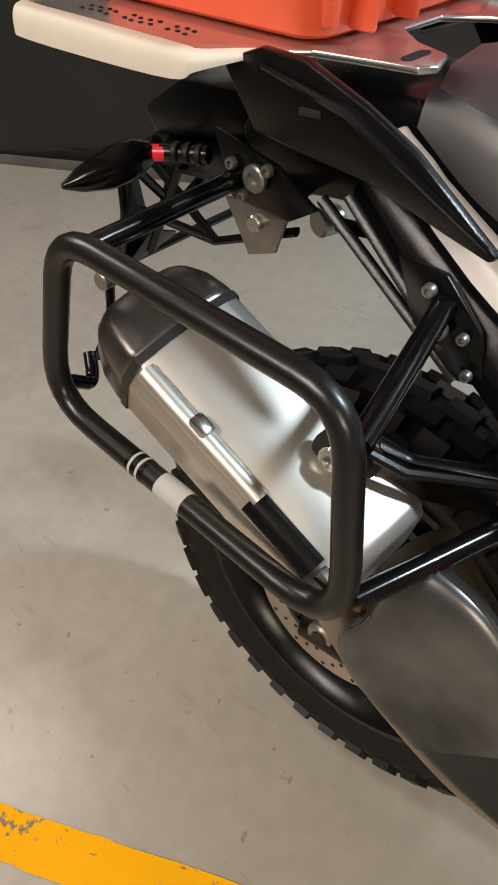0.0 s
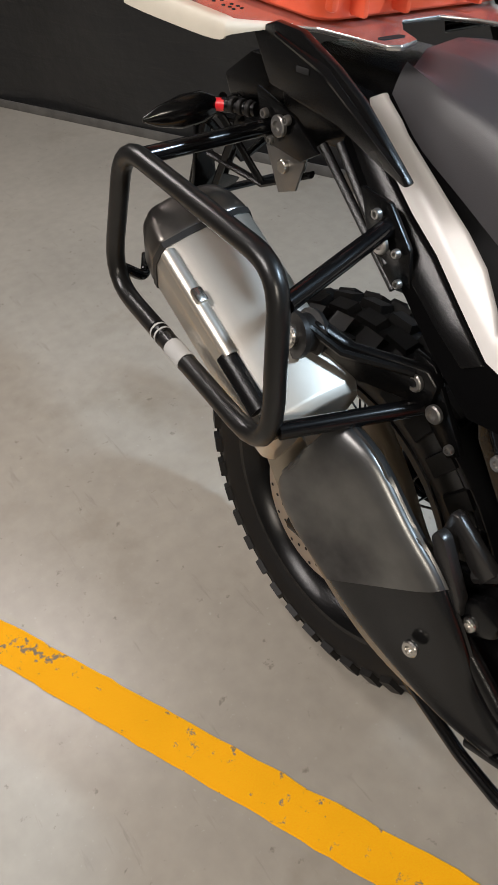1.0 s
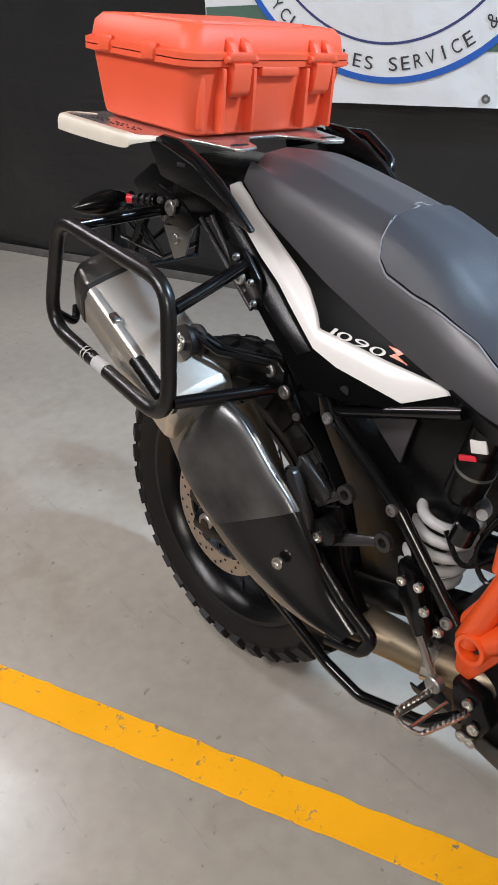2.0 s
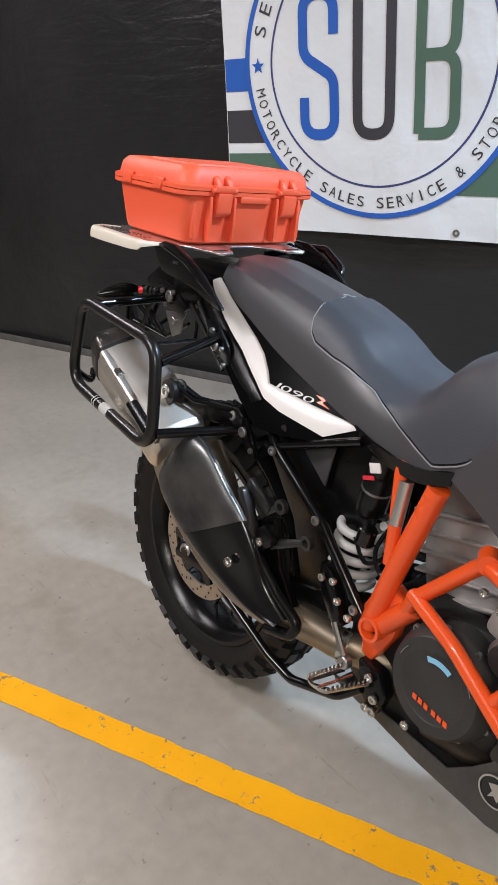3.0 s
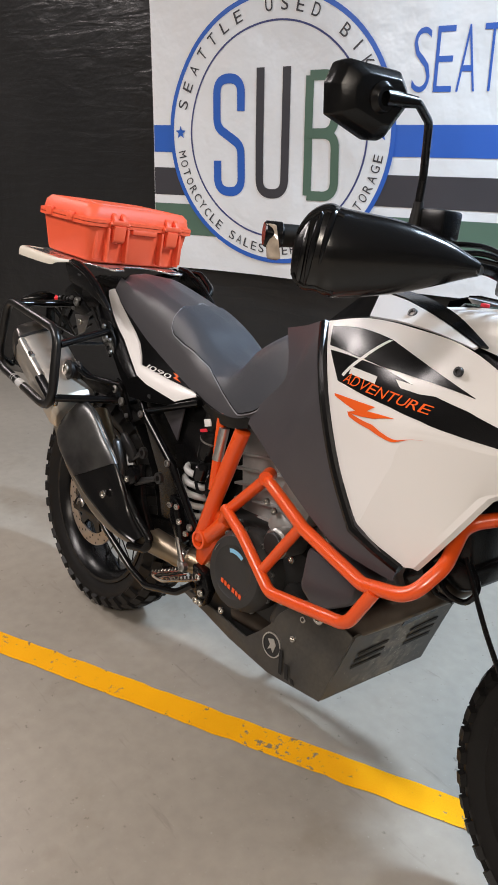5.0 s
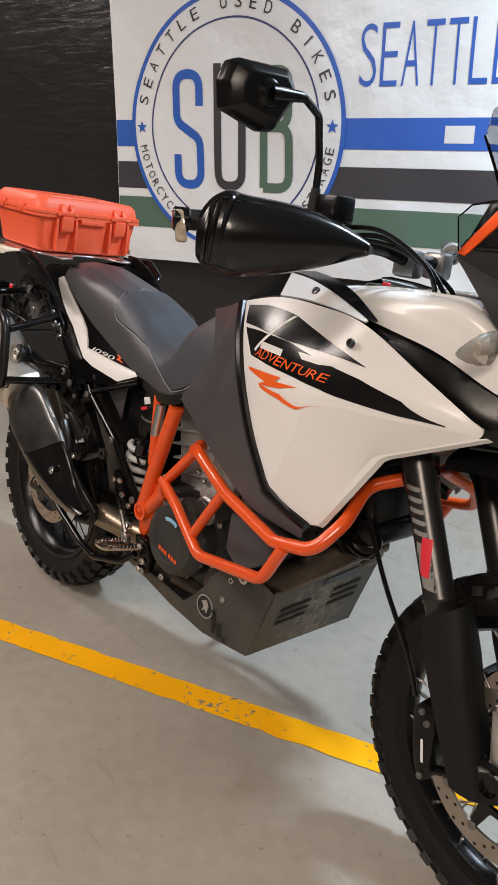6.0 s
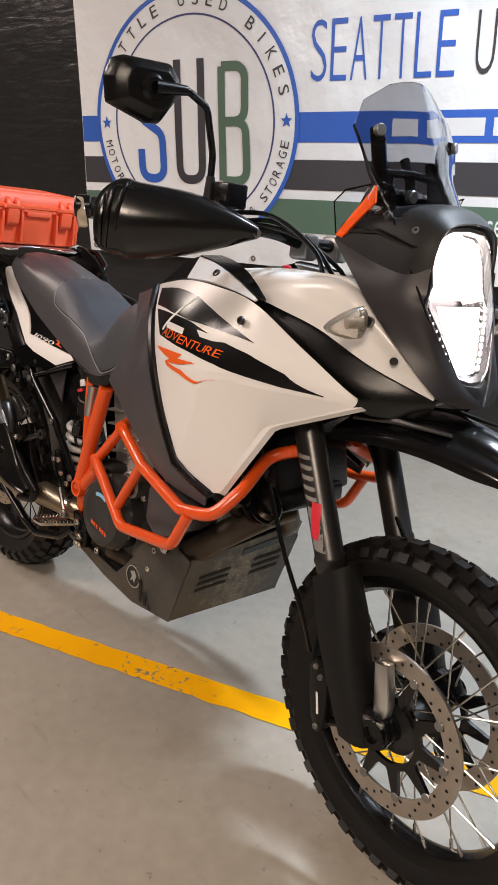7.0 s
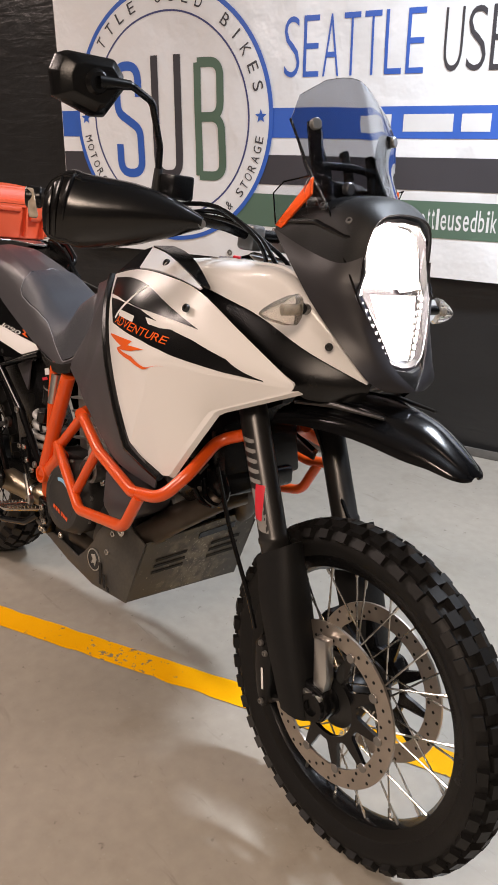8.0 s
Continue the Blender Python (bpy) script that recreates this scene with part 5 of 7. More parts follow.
TITAN = material("brushed_silencer_steel", (0.76, 0.72, 0.65), 0.43, metal=1.0, vary=0.20, scale=7, bump=0.10, bump_scale=40)
silencer = part("silencer", finish(loft([can_ring(-0.018, 0.985), can_ring(-0.012, 1.0), can_ring(0.12, 1.0), can_ring(0.225, 0.99), can_ring(0.238, 0.94, 0.004), can_ring(0.246, 0.70, 0.018)], caps=True), 0.006, 3, angle=16), TITAN, bike, "brushed steel silencer with a dark end cap")
ENDCAP = material("heat_greyed_steel", (0.26, 0.24, 0.22), 0.30, metal=0.95, vary=0.5, scale=18)
part("end_cap", finish(loft([can_ring(-0.078, 0.62), can_ring(-0.070, 0.80), can_ring(-0.048, 0.96), can_ring(-0.026, 1.02), can_ring(-0.016, 1.02)]), 0.006, 3, angle=16), ENDCAP, silencer, "heat-darkened end cap")
part("cap_band", loft([can_ring(-0.019, 1.0), can_ring(-0.019, 1.028), can_ring(-0.011, 1.028), can_ring(-0.011, 1.0)], caps=False), DARKMET, silencer, "dark joint band")
part("cap_bore", loft([can_ring(-0.0785, 0.50), can_ring(-0.0795, 0.50)]), HOLEMAT, silencer)
rib0, rib1 = can_ring(-0.004, 1.0)[0], can_ring(0.228, 0.985)[0]
part("seam_rib", tube([rib0, rib0 + (rib1 - rib0) * 0.62], 0.0095, sides=14), TITAN, silencer)
part("rib_clip", tube([rib0 + (rib1 - rib0) * 0.60 + Vector((-0.002, -0.003, -0.003)), rib0 + (rib1 - rib0) * 0.92 + Vector((-0.002, -0.003, -0.003))], 0.0125, sides=10, flat=0.7), BLACKPL, silencer, "black rubber clip")
part("rib_foot", finish(slab([rib1 + Vector((-0.012, -0.006, 0.010)), rib1 + Vector((0.016, -0.006, -0.004)), rib1 + Vector((0.010, -0.006, -0.016)), rib1 + Vector((-0.018, -0.006, -0.002))], (0, 0.012, 0)), 0.002), STEEL, silencer)
part("tab", rounded_box(rib0 + (rib1 - rib0) * 0.30 + Vector((0.002, 0.0, 0.008)), (0.020, 0.014, 0.012), 0.003, Matrix.Rotation(radians(30), 3, "Y")), STEEL, silencer)
pipe_pts = [(0.15, -0.200, 0.655), (0.20, -0.200, 0.605), (0.26, -0.205, 0.540), (0.34, -0.198, 0.470), (0.42, -0.190, 0.415), (0.50, -0.156, 0.396), (0.58, -0.126, 0.388)]
BRASS = material("heat_tinted_pipe", (0.34, 0.26, 0.16), 0.36, metal=0.9, vary=0.35, scale=14, second=(0.26, 0.23, 0.19))
part("link_cone", tube(spline_row(pipe_pts, 36), [0.042 - 0.013 * min(1, k / 26) for k in range(37)], sides=20), BRASS, silencer, "tapered heat-tinted link pipe")
part("link_pipe", tube([(0.44, -0.176, 0.410), (0.52, -0.148, 0.392), (0.58, -0.125, 0.388), (0.66, -0.08, 0.380)], 0.030, bend=0.05, sides=20), BRASS, silencer, "heat-tinted steel pipe")
part("pipe_clamp", tube([(0.535, -0.143, 0.391), (0.550, -0.138, 0.390)], 0.034, sides=20), STEEL, silencer)
SHIELDMAT = material("satin_black_shield", (0.006, 0.006, 0.0065), 0.20, vary=0.4, scale=6, bump=0.05, bump_scale=25)
# lighter metal colour puts the sheen on the shield's upper facet
SHEENMAT = material("worn_sheen_plate", (0.26, 0.26, 0.25), 0.34, metal=0.9, vary=0.4, scale=9, second=(0.05, 0.048, 0.052), spread=0.5, bump=0.04, bump_scale=30)
SH_EDGE = [((0.153, -0.290, 0.650), (0.179, -0.252, 0.707)), ((0.133, -0.292, 0.608), (0.231, -0.252, 0.689)), ((0.153, -0.290, 0.566), (0.287, -0.250, 0.638)), ((0.210, -0.284, 0.522), (0.337, -0.247, 0.595)), ((0.264, -0.277, 0.484), (0.378, -0.242, 0.536)), ((0.326, -0.267, 0.452), (0.404, -0.236, 0.486)), ((0.384, -0.256, 0.426), (0.432, -0.230, 0.456)), ((0.446, -0.242, 0.413), (0.462, -0.224, 0.432))]
SH = []
for a_, b_ in SH_EDGE:
    a_, b_ = Vector(a_), Vector(b_)
    SH.append([a_ + Vector((0.004, 0.026, -0.014)), a_ + Vector((-0.001, 0.008, -0.005)), a_ + Vector((0.004, -0.001, 0.003)), a_ * 0.6 + b_ * 0.4 + Vector((0, -0.003, 0)), a_ * 0.12 + b_ * 0.88 + Vector((0, -0.004, 0)), b_ + Vector((0.001, 0.006, 0.000)), b_ + Vector((-0.004, 0.022, -0.012))])
BELLY = [
    [(0.010, -0.262, 0.640), (0.050, -0.292, 0.655), (0.095, -0.304, 0.690), (0.138, -0.296, 0.698)],
    [(0.030, -0.264, 0.600), (0.068, -0.290, 0.614), (0.098, -0.291, 0.640), (0.136, -0.260, 0.652)],
    [(0.078, -0.258, 0.543), (0.108, -0.282, 0.556), (0.112, -0.279, 0.580), (0.138, -0.252, 0.603)],
    [(0.128, -0.252, 0.490), (0.150, -0.274, 0.500), (0.155, -0.270, 0.525), (0.166, -0.250, 0.553)],
    [(0.210, -0.246, 0.440), (0.230, -0.264, 0.450), (0.238, -0.267, 0.465), (0.245, -0.260, 0.480)],
    [(0.275, -0.238, 0.404), (0.292, -0.252, 0.412), (0.300, -0.254, 0.425), (0.310, -0.248, 0.440)],
    [(0.350, -0.226, 0.388), (0.368, -0.238, 0.394), (0.376, -0.240, 0.405), (0.384, -0.236, 0.415)],
    [(0.430, -0.210, 0.385), (0.440, -0.222, 0.390), (0.446, -0.224, 0.398), (0.452, -0.222, 0.404)],
]
BELLY = [[Vector(r[k]).lerp(Vector(r[3]), 0.40 * (1 - k / 3)) for k in range(4)] for r in BELLY]
DULLED = material("dulled_steel", (0.40, 0.355, 0.29), 0.42, metal=1.0, vary=0.3, scale=9, bump=0.06, bump_scale=60)
part("silencer_belly", panel(patch(BELLY, 16, 36), 0.003, 1), DULLED, silencer, "brushed steel lower silencer shell")
shield_rows = patch(SH, 30, 42)
shield = part("heat_shield", panel(shield_rows[18:], 0.003, 1), SHIELDMAT, bike, "black exhaust heat shield, its upper facet lightened for sheen")
part("shield_sheen_facet", panel([[p + Vector((0, -0.002, 0.001)) for p in row] for row in shield_rows[:20]], 0.003, 1), SHEENMAT, shield, "worn upper facet, sheen put into its colour")
bolt(shield, (0.341, -0.268, 0.507), (0.1, -1, 0.2), 0.010, STEEL)
part("shield_foot", finish(slab([(0.415, -0.205, 0.408), (0.468, -0.200, 0.406), (0.462, -0.200, 0.422), (0.428, -0.205, 0.424)], (0, -0.004, 0)), 0.001), ALU, shield)
part("exhaust_guard_tube", tube([(0.16, -0.200, 0.425), (0.27, -0.205, 0.372), (0.40, -0.205, 0.315), (0.47, -0.205, 0.300), (0.58, -0.195, 0.330), (0.62, -0.180, 0.365)], 0.009, bend=0.05, sides=10), BLACKGL, bike, "black guard tube under the exhaust")
# silencer hanger
hang = part("silencer_hanger", finish(slab([(0.085, -0.236, 0.786), (0.110, -0.236, 0.784), (0.135, -0.214, 0.764), (0.215, -0.168, 0.758), (0.230, -0.168, 0.742), (0.225, -0.168, 0.716), (0.200, -0.172, 0.712), (0.125, -0.214, 0.722), (0.085, -0.236, 0.738)], (0, 0.016, 0)), 0.004), BLACKPL, bike, "black silencer hanger arm")
part("arm_rib", tube([(0.105, -0.240, 0.780), (0.138, -0.220, 0.758), (0.205, -0.176, 0.752)], 0.005, sides=8), BLACKPL, hang)
part("rubber_mount", lathe([(0.012, 0), (0.026, 0), (0.027, 0.006), (0.022, 0.010), (0.022, 0.022), (0.027, 0.026), (0.026, 0.032), (0.012, 0.032)], along((0.094, -0.222, 0.764), (0.092, -0.262, 0.770)), 26), RUBBER, hang)
bolt(hang, (0.092, -0.254, 0.769), (0, -1, 0.15), 0.014, STEEL, 0.008)
bolt(hang, (0.205, -0.172, 0.740), (0, -1, 0), 0.011, GREYMET)

# inner mudguard and duct
rows = []
for k in range(15):
    a = radians(8 + 112 * k / 14)
    rows.append([(0.004 + (0.375 - 0.02 * c * c) * math.cos(a), 0.098 * c, 0.337 + (0.375 - 0.02 * c * c) * math.sin(a)) for c in (-1, -0.8, -0.4, 0, 0.4, 0.8, 1)])
part("inner_mudguard", shell(rows[:7], 0.004), BLACKPL, bike, "black inner mudguard over the rear tyre")
for sgn in (-1, 1):
    part("airbox_duct", slab(xz([(0.215, 0.790), (0.30, 0.740), (0.52, 0.785), (0.545, 0.70), (0.50, 0.56), (0.45, 0.44), (0.37, 0.42), (0.33, 0.55), (0.25, 0.66)], sgn * 0.105), (0, -sgn * 0.02, 0), 0.006), BLACKPL, bike, "black moulded duct beside the rear wheel")
    part("duct_facet", slab([(0.345, sgn * 0.110, 0.715), (0.445, sgn * 0.118, 0.752), (0.42, sgn * 0.112, 0.655)], (0, sgn * 0.006, 0), 0.003), TANKGREY, bike)
DIGIT = material("white_lettering", (0.75, 0.74, 0.72), 0.4)

# ---- frame and crash bars ----
frame_pts = [(0.582, 0.405), (0.607, 0.400), (0.625, 0.430), (0.648, 0.470), (0.662, 0.545), (0.628, 0.560), (0.596, 0.540), (0.574, 0.500)]
for sgn in (-1, 1):
    y = sgn * 0.150
    fr = part("main_frame", slab([(x, y, z) for x, z in frame_pts], (0, -sgn * 0.03, 0), 0.006), ORANGE, bike, "orange painted steel frame")
    part("frame_spar", tube([(0.594, y, 0.470), (0.632, y, 0.590), (0.690, y * 0.98, 0.760)], 0.0185, bend=0.1, sides=18), ORANGE, fr)
    part("frame_strut", tube([(0.618, y, 0.600), (0.619, y, 0.680), (0.610, y * 0.95, 0.780)], 0.0115, bend=0.05, sides=14), ORANGE, fr)
    part("strut_sleeve", tube([(0.619, y, 0.672), (0.6254, y * 0.965, 0.750)], 0.0124, sides=14), ALU, fr, "bare metal sleeve")
    part("pivot_ring", lathe([(0.0165, 0), (0.0225, 0), (0.0235, 0.003), (0.0235, 0.034), (0.0165, 0.034), (0.0165, 0.0)], along((0.610, y + sgn * 0.022, 0.474), (0.610, y - sgn * 0.02, 0.474)), 28, caps=False), ORANGE, fr)
    part("pivot_bore", disc((0.610, y + sgn * 0.004, 0.474), (0.610, y - sgn * 0.02, 0.474), 0.017), DARKMET, fr)
    part("frame_cross_tube", tube([(0.624, y, 0.485), (0.682, y, 0.548)], 0.019, sides=16), ORANGE, fr)
    bar = part("crash_bar", tube([(0.660, y, 0.520), (0.690, sgn * 0.164, 0.574), (0.800, sgn * 0.164, 0.688), (0.840, sgn * 0.185, 0.690), (0.985, sgn * 0.232, 0.660), (1.165, sgn * 0.262, 0.632), (1.262, sgn * 0.262, 0.652), (1.283, sgn * 0.212, 0.705), (1.250, sgn * 0.120, 0.752), (1.300, sgn * 0.085, 0.775)], 0.0130, bend=0.05, sides=14), ORANGE, bike, "orange tubular crash bar")
    part("lower_bar", tube([(0.686, sgn * 0.166, 0.580), (0.805, sgn * 0.212, 0.566), (0.930, sgn * 0.240, 0.502), (1.150, sgn * 0.266, 0.548), (1.195, sgn * 0.265, 0.632)], 0.0125, bend=0.05, sides=14), ORANGE, bar)
    part("brace_bar", tube([(0.978, sgn * 0.231, 0.660), (0.888, sgn * 0.226, 0.530)], 0.0115, sides=12), ORANGE, bar)
    part("bar_lug", tube([(0.795, sgn * 0.150, 0.695), (0.815, sgn * 0.180, 0.695)], 0.016, sides=14), ORANGE, bar)
    part("subframe", tube([(0.248, sgn * 0.138, 0.788), (0.317, sgn * 0.150, 0.702), (0.453, sgn * 0.152, 0.610), (0.572, sgn * 0.150, 0.480)], 0.0105, bend=0.08, sides=12), BLACKGL, bike, "black steel subframe tube")
    part("subframe_rail", tube([(0.312, sgn * 0.148, 0.706), (0.520, sgn * 0.140, 0.780)], 0.009, sides=10), BLACKGL, bike)
    for p in ((0.320, 0.702), (0.452, 0.612), (0.566, 0.487)):
        bolt(bike, (p[0], sgn * 0.163, p[1]), (0, sgn, 0), 0.009, GREYMET)

# ---- engine ----
engine = part("engine", finish(slab(xz([(0.52, 0.34), (0.60, 0.29), (0.95, 0.27), (1.03, 0.33), (1.04, 0.45), (0.98, 0.54), (0.80, 0.56), (0.62, 0.55), (0.53, 0.46)], -0.125), (0, 0.25, 0)), 0.015), DARKMET, bike, "dark cast twin-cylinder engine")
COVERMAT = material("satin_charcoal_cover", (0.030, 0.029, 0.028), 0.5, vary=0.25, scale=18, bump=0.1, bump_scale=200)
CASTALU = material("sand_cast_aluminium", (0.56, 0.55, 0.53), 0.48, metal=0.7, vary=0.3, scale=18, bump=0.3, bump_scale=160)
cov = part("clutch_cover", lathe([(0, -0.005), (0.092, -0.005), (0.095, 0.030), (0.092, 0.040), (0.088, 0.044), (0.084, 0.060), (0.079, 0.066), (0.060, 0.068), (0.058, 0.0665), (0.030, 0.0665), (0, 0.0665)], along((0.768, -0.128, 0.462), (0.768, -0.228, 0.468)), 48, caps=False), COVERMAT, engine, "round black clutch cover")
for k in range(9):
    a = 2 * math.pi * k / 9 + 0.3
    bolt(cov, (0.768 + 0.091 * math.cos(a), -0.160, 0.464 + 0.091 * math.sin(a)), (0, -1, 0.05), 0.0065, GREYMET)
# a short pale blue arc on the upper part of the cover
BLUEM = material("pale_blue_arc", (0.25, 0.55, 0.8), 0.4)
rows = []
for r in (0.044, 0.053):
    rows.append([(0.772 + r * math.cos(a), -0.1988 - 0.0004, 0.468 + r * math.sin(a)) for a in [radians(58 + 52 * k / 8) for k in range(9)]])
part("cover_mark", shell(rows, 0.001), BLUEM, cov)



for k in range(6):
    x0 = 0.738 + 0.0115 * k + (0.004 if k > 2 else 0)
    zz = 0.4415 - 0.0026 * k
    part("cover_mark", finish(slab([(x0, -0.1975, zz), (x0 + 0.008, -0.1975, zz - 0.002), (x0 + 0.008, -0.1975, zz - 0.011), (x0, -0.1975, zz - 0.009)], (0, -0.0015, 0)), 0), ORANGE, cov)
for a0 in (20, 140, 250, 320):
    part("cover_groove", shell([[(0.768 + r * math.cos(radians(a0 + 4 * q)), -0.1950, 0.466 + r * math.sin(radians(a0 + 4 * q))) for q in range(6)] for r in (0.0705, 0.0722)], 0.0006), GREYMET, cov)


def cylinder_block(base, top, w, d, fins, name):
    p, q = Vector(base), Vector(top)
    ax = (q - p).normalized()
    m = along(p, q)
    h = (q - p).length
    bm = bmesh.new()
    box(bm, m @ Vector((0, 0, h / 2)), (d, w, h), m.to_3x3())
    ob = part(name, finish(bm, 0.012), CASTALU, engine, "bare grey cast cylinder")
    for k in range(fins):
        bm = bmesh.new()
        z = h * (0.08 + 0.8 * k / fins)
        box(bm, m @ Vector((0, 0, z)), (d + 0.022, w + 0.022, 0.006), m.to_3x3())
        part("rib", finish(bm, 0.002), CASTALU, ob)
    return ob


cylinder_block((0.74, 0, 0.54), (0.70, 0, 0.76), 0.20, 0.15, 5, "rear_cylinder")
cylinder_block((0.92, 0, 0.50), (1.10, 0, 0.68), 0.20, 0.15, 5, "front_cylinder")
for p, s in (((0.86, -0.10, 0.66), (0.10, 0.06, 0.10)), ((0.85, -0.135, 0.60), (0.07, 0.05, 0.06)), ((1.00, -0.135, 0.53), (0.10, 0.05, 0.07)), ((0.92, -0.14, 0.42), (0.10, 0.04, 0.12))):
    part("casing", rounded_box(p, s, 0.015, Matrix.Rotation(radians(20), 3, "Y")), (CASTALU if p[2] > 0.55 else DARKMET), engine)
part("starter_motor", disc((0.875, -0.12, 0.575), (0.875, -0.19, 0.575), 0.033), GREYMET, engine, "round grey casing")
part("starter_cap", disc((0.875, -0.185, 0.575), (0.875, -0.198, 0.575), 0.025), DARKMET, engine)
for p in ((0.80, -0.15, 0.635), (0.84, -0.165, 0.63), (0.91, -0.165, 0.55), (0.955, -0.165, 0.52), (0.90, -0.165, 0.45), (0.945, -0.163, 0.385), (0.965, -0.163, 0.44)):
    bolt(engine, p, (0, -1, 0.1), 0.008, STEEL)
part("oil_tank", finish(slab(xz([(0.985, 0.62), (1.075, 0.62), (1.120, 0.60), (1.110, 0.55), (1.03, 0.50), (0.98, 0.53)], -0.215), (0, 0.10, 0)), 0.012), TANKGREY, bike, "charcoal plastic side tank")
part("radiator", finish(box(bmesh.new(), (1.235, 0, 0.745), (0.045, 0.22, 0.18), Matrix.Rotation(radians(-14), 3, "Y")), 0.01), BLACKPL, bike, "black radiator behind the fork")
part("engine_front", rounded_box((1.165, 0.0, 0.690), (0.10, 0.23, 0.13), 0.02), BLACKPL, bike, "black engine front under the radiator")
part("radiator_foot", finish(slab([(1.215, -0.118, 0.690), (1.285, -0.118, 0.680), (1.288, -0.118, 0.640), (1.262, -0.118, 0.628), (1.225, -0.118, 0.640)], (0, 0.20, 0)), 0.008), BLACKPL, bike, "black bracket under the radiator")
for pts in ([(1.220, -0.120, 0.655), (1.245, -0.130, 0.625), (1.285, -0.128, 0.622), (1.300, -0.122, 0.655), (1.270, -0.118, 0.690)], [(1.235, -0.125, 0.700), (1.205, -0.135, 0.650), (1.225, -0.130, 0.615), (1.262, -0.124, 0.612)], [(1.175, -0.125, 0.690), (1.190, -0.138, 0.640), (1.180, -0.135, 0.610)]):
    part("hose", tube(spline_row(pts, 20), 0.0055, sides=8), BLACKGL, bike, "thin black hose")
part("radiator_hose", tube([(1.16, -0.10, 0.60), (1.18, -0.14, 0.63), (1.22, -0.15, 0.66)], 0.018, bend=0.03, sides=12), BLACKPL, bike)
HEADER = material("heat_browned_header", (0.10, 0.085, 0.07), 0.42, metal=0.8, vary=0.5, scale=16, second=(0.06, 0.045, 0.035))
for sgn, r_, bend_ in ((-1, 0.031, [(1.215, 0.0, 0.610), (1.195, -0.060, 0.592), (1.140, -0.112, 0.540)]), (1, 0.025, [(1.10, 0.02, 0.62), (1.150, 0.060, 0.575), (1.130, 0.100, 0.520)])):
    part("header_pipe", tube(bend_ + [(1.06, sgn * 0.135, 0.470), (0.90, sgn * 0.10, 0.335), (0.72, sgn * 0.11, 0.335)], r_, bend=0.06, sides=16), HEADER, bike, "dark heat-stained header pipe")

# ---- skid plate ----
SKX = [(0.500, 0.298), (0.600, 0.306), (0.700, 0.308), (0.790, 0.306), (0.835, 0.345), (0.868, 0.380), (0.890, 0.415), (0.930, 0.455), (0.955, 0.480), (1.005, 0.500), (1.098, 0.466), (1.042, 0.294), (0.880, 0.268), (0.730, 0.270), (0.612, 0.282), (0.510, 0.288)]


def skid_y(x):
    return 0.120 + 0.05 * min(1, max(0, (x - 0.48) / 0.5))


skid = part("skid_plate", finish(slab([(x, -skid_y(x), z) for x, z in SKX], (0, 0.005, 0)), 0.0015), SKIDMAT, bike, "scratched black aluminium skid plate")
part("skid_side", finish(slab([(x, skid_y(x), z) for x, z in SKX], (0, -0.005, 0)), 0.0015), SKIDMAT, skid)
low = [(0.510, 0.289), (0.730, 0.272), (0.880, 0.270), (1.045, 0.298)]
rows = [[(x, s * (skid_y(x) - 0.004), z) for s in (-1, -0.5, 0, 0.5, 1)] for x, z in low]
part("skid_floor", shell(rows, 0.005), SKIDMAT, skid)
FA, FB, FC, FD = V(1.045, -0.168, 0.300), V(1.045, 0.168, 0.300), V(1.112, 0.160, 0.508), V(1.098, -0.162, 0.466)


def face_pt(a, b, off=0.0):
    p = FA * (1 - a) * (1 - b) + FB * a * (1 - b) + FC * a * b + FD * (1 - a) * b
    return p + V(0.95, 0, -0.3) * off


def mud_scuffs(m):
    """Pale grit and a dried mud patch down the middle of the plate."""
    nt = m.node_tree
    n, l = nt.nodes, nt.links
    b = n["Principled BSDF"]
    under = b.inputs["Base Color"].links[0].from_socket
    co, xyz = n.new("ShaderNodeTexCoord"), n.new("ShaderNodeSeparateXYZ")
    l.new(co.outputs["Object"], xyz.inputs[0])
    away = n.new("ShaderNodeMath")
    away.operation, away.inputs[1].default_value = "SUBTRACT", 0.012
    l.new(xyz.outputs["Y"], away.inputs[0])
    size_ = n.new("ShaderNodeMath")
    size_.operation = "ABSOLUTE"
    l.new(away.outputs[0], size_.inputs[0])
    for scale, low, high, reach, colour in ((38, 0.30, 0.52, 2.2, (0.150, 0.134, 0.104, 1)), (150, 0.57, 0.66, 0.7, (0.30, 0.28, 0.23, 1))):
        tx, less, ramp, mix = n.new("ShaderNodeTexNoise"), n.new("ShaderNodeMath"), n.new("ShaderNodeMapRange"), n.new("ShaderNodeMix")
        tx.inputs["Scale"].default_value, tx.inputs["Detail"].default_value = scale, 6
        l.new(co.outputs["Object"], tx.inputs["Vector"])
        less.operation, less.inputs[1].default_value = "MULTIPLY_ADD", -reach
        l.new(size_.outputs[0], less.inputs[0])
        l.new(tx.outputs["Fac"], less.inputs[2])
        ramp.inputs["From Min"].default_value, ramp.inputs["From Max"].default_value = low, high
        l.new(less.outputs[0], ramp.inputs["Value"])
        mix.data_type = "RGBA"
        l.new(ramp.outputs["Result"], mix.inputs["Factor"])
        l.new(under, mix.inputs["A"])
        mix.inputs["B"].default_value = colour
        under = mix.outputs["Result"]
    l.new(under, b.inputs["Base Color"])


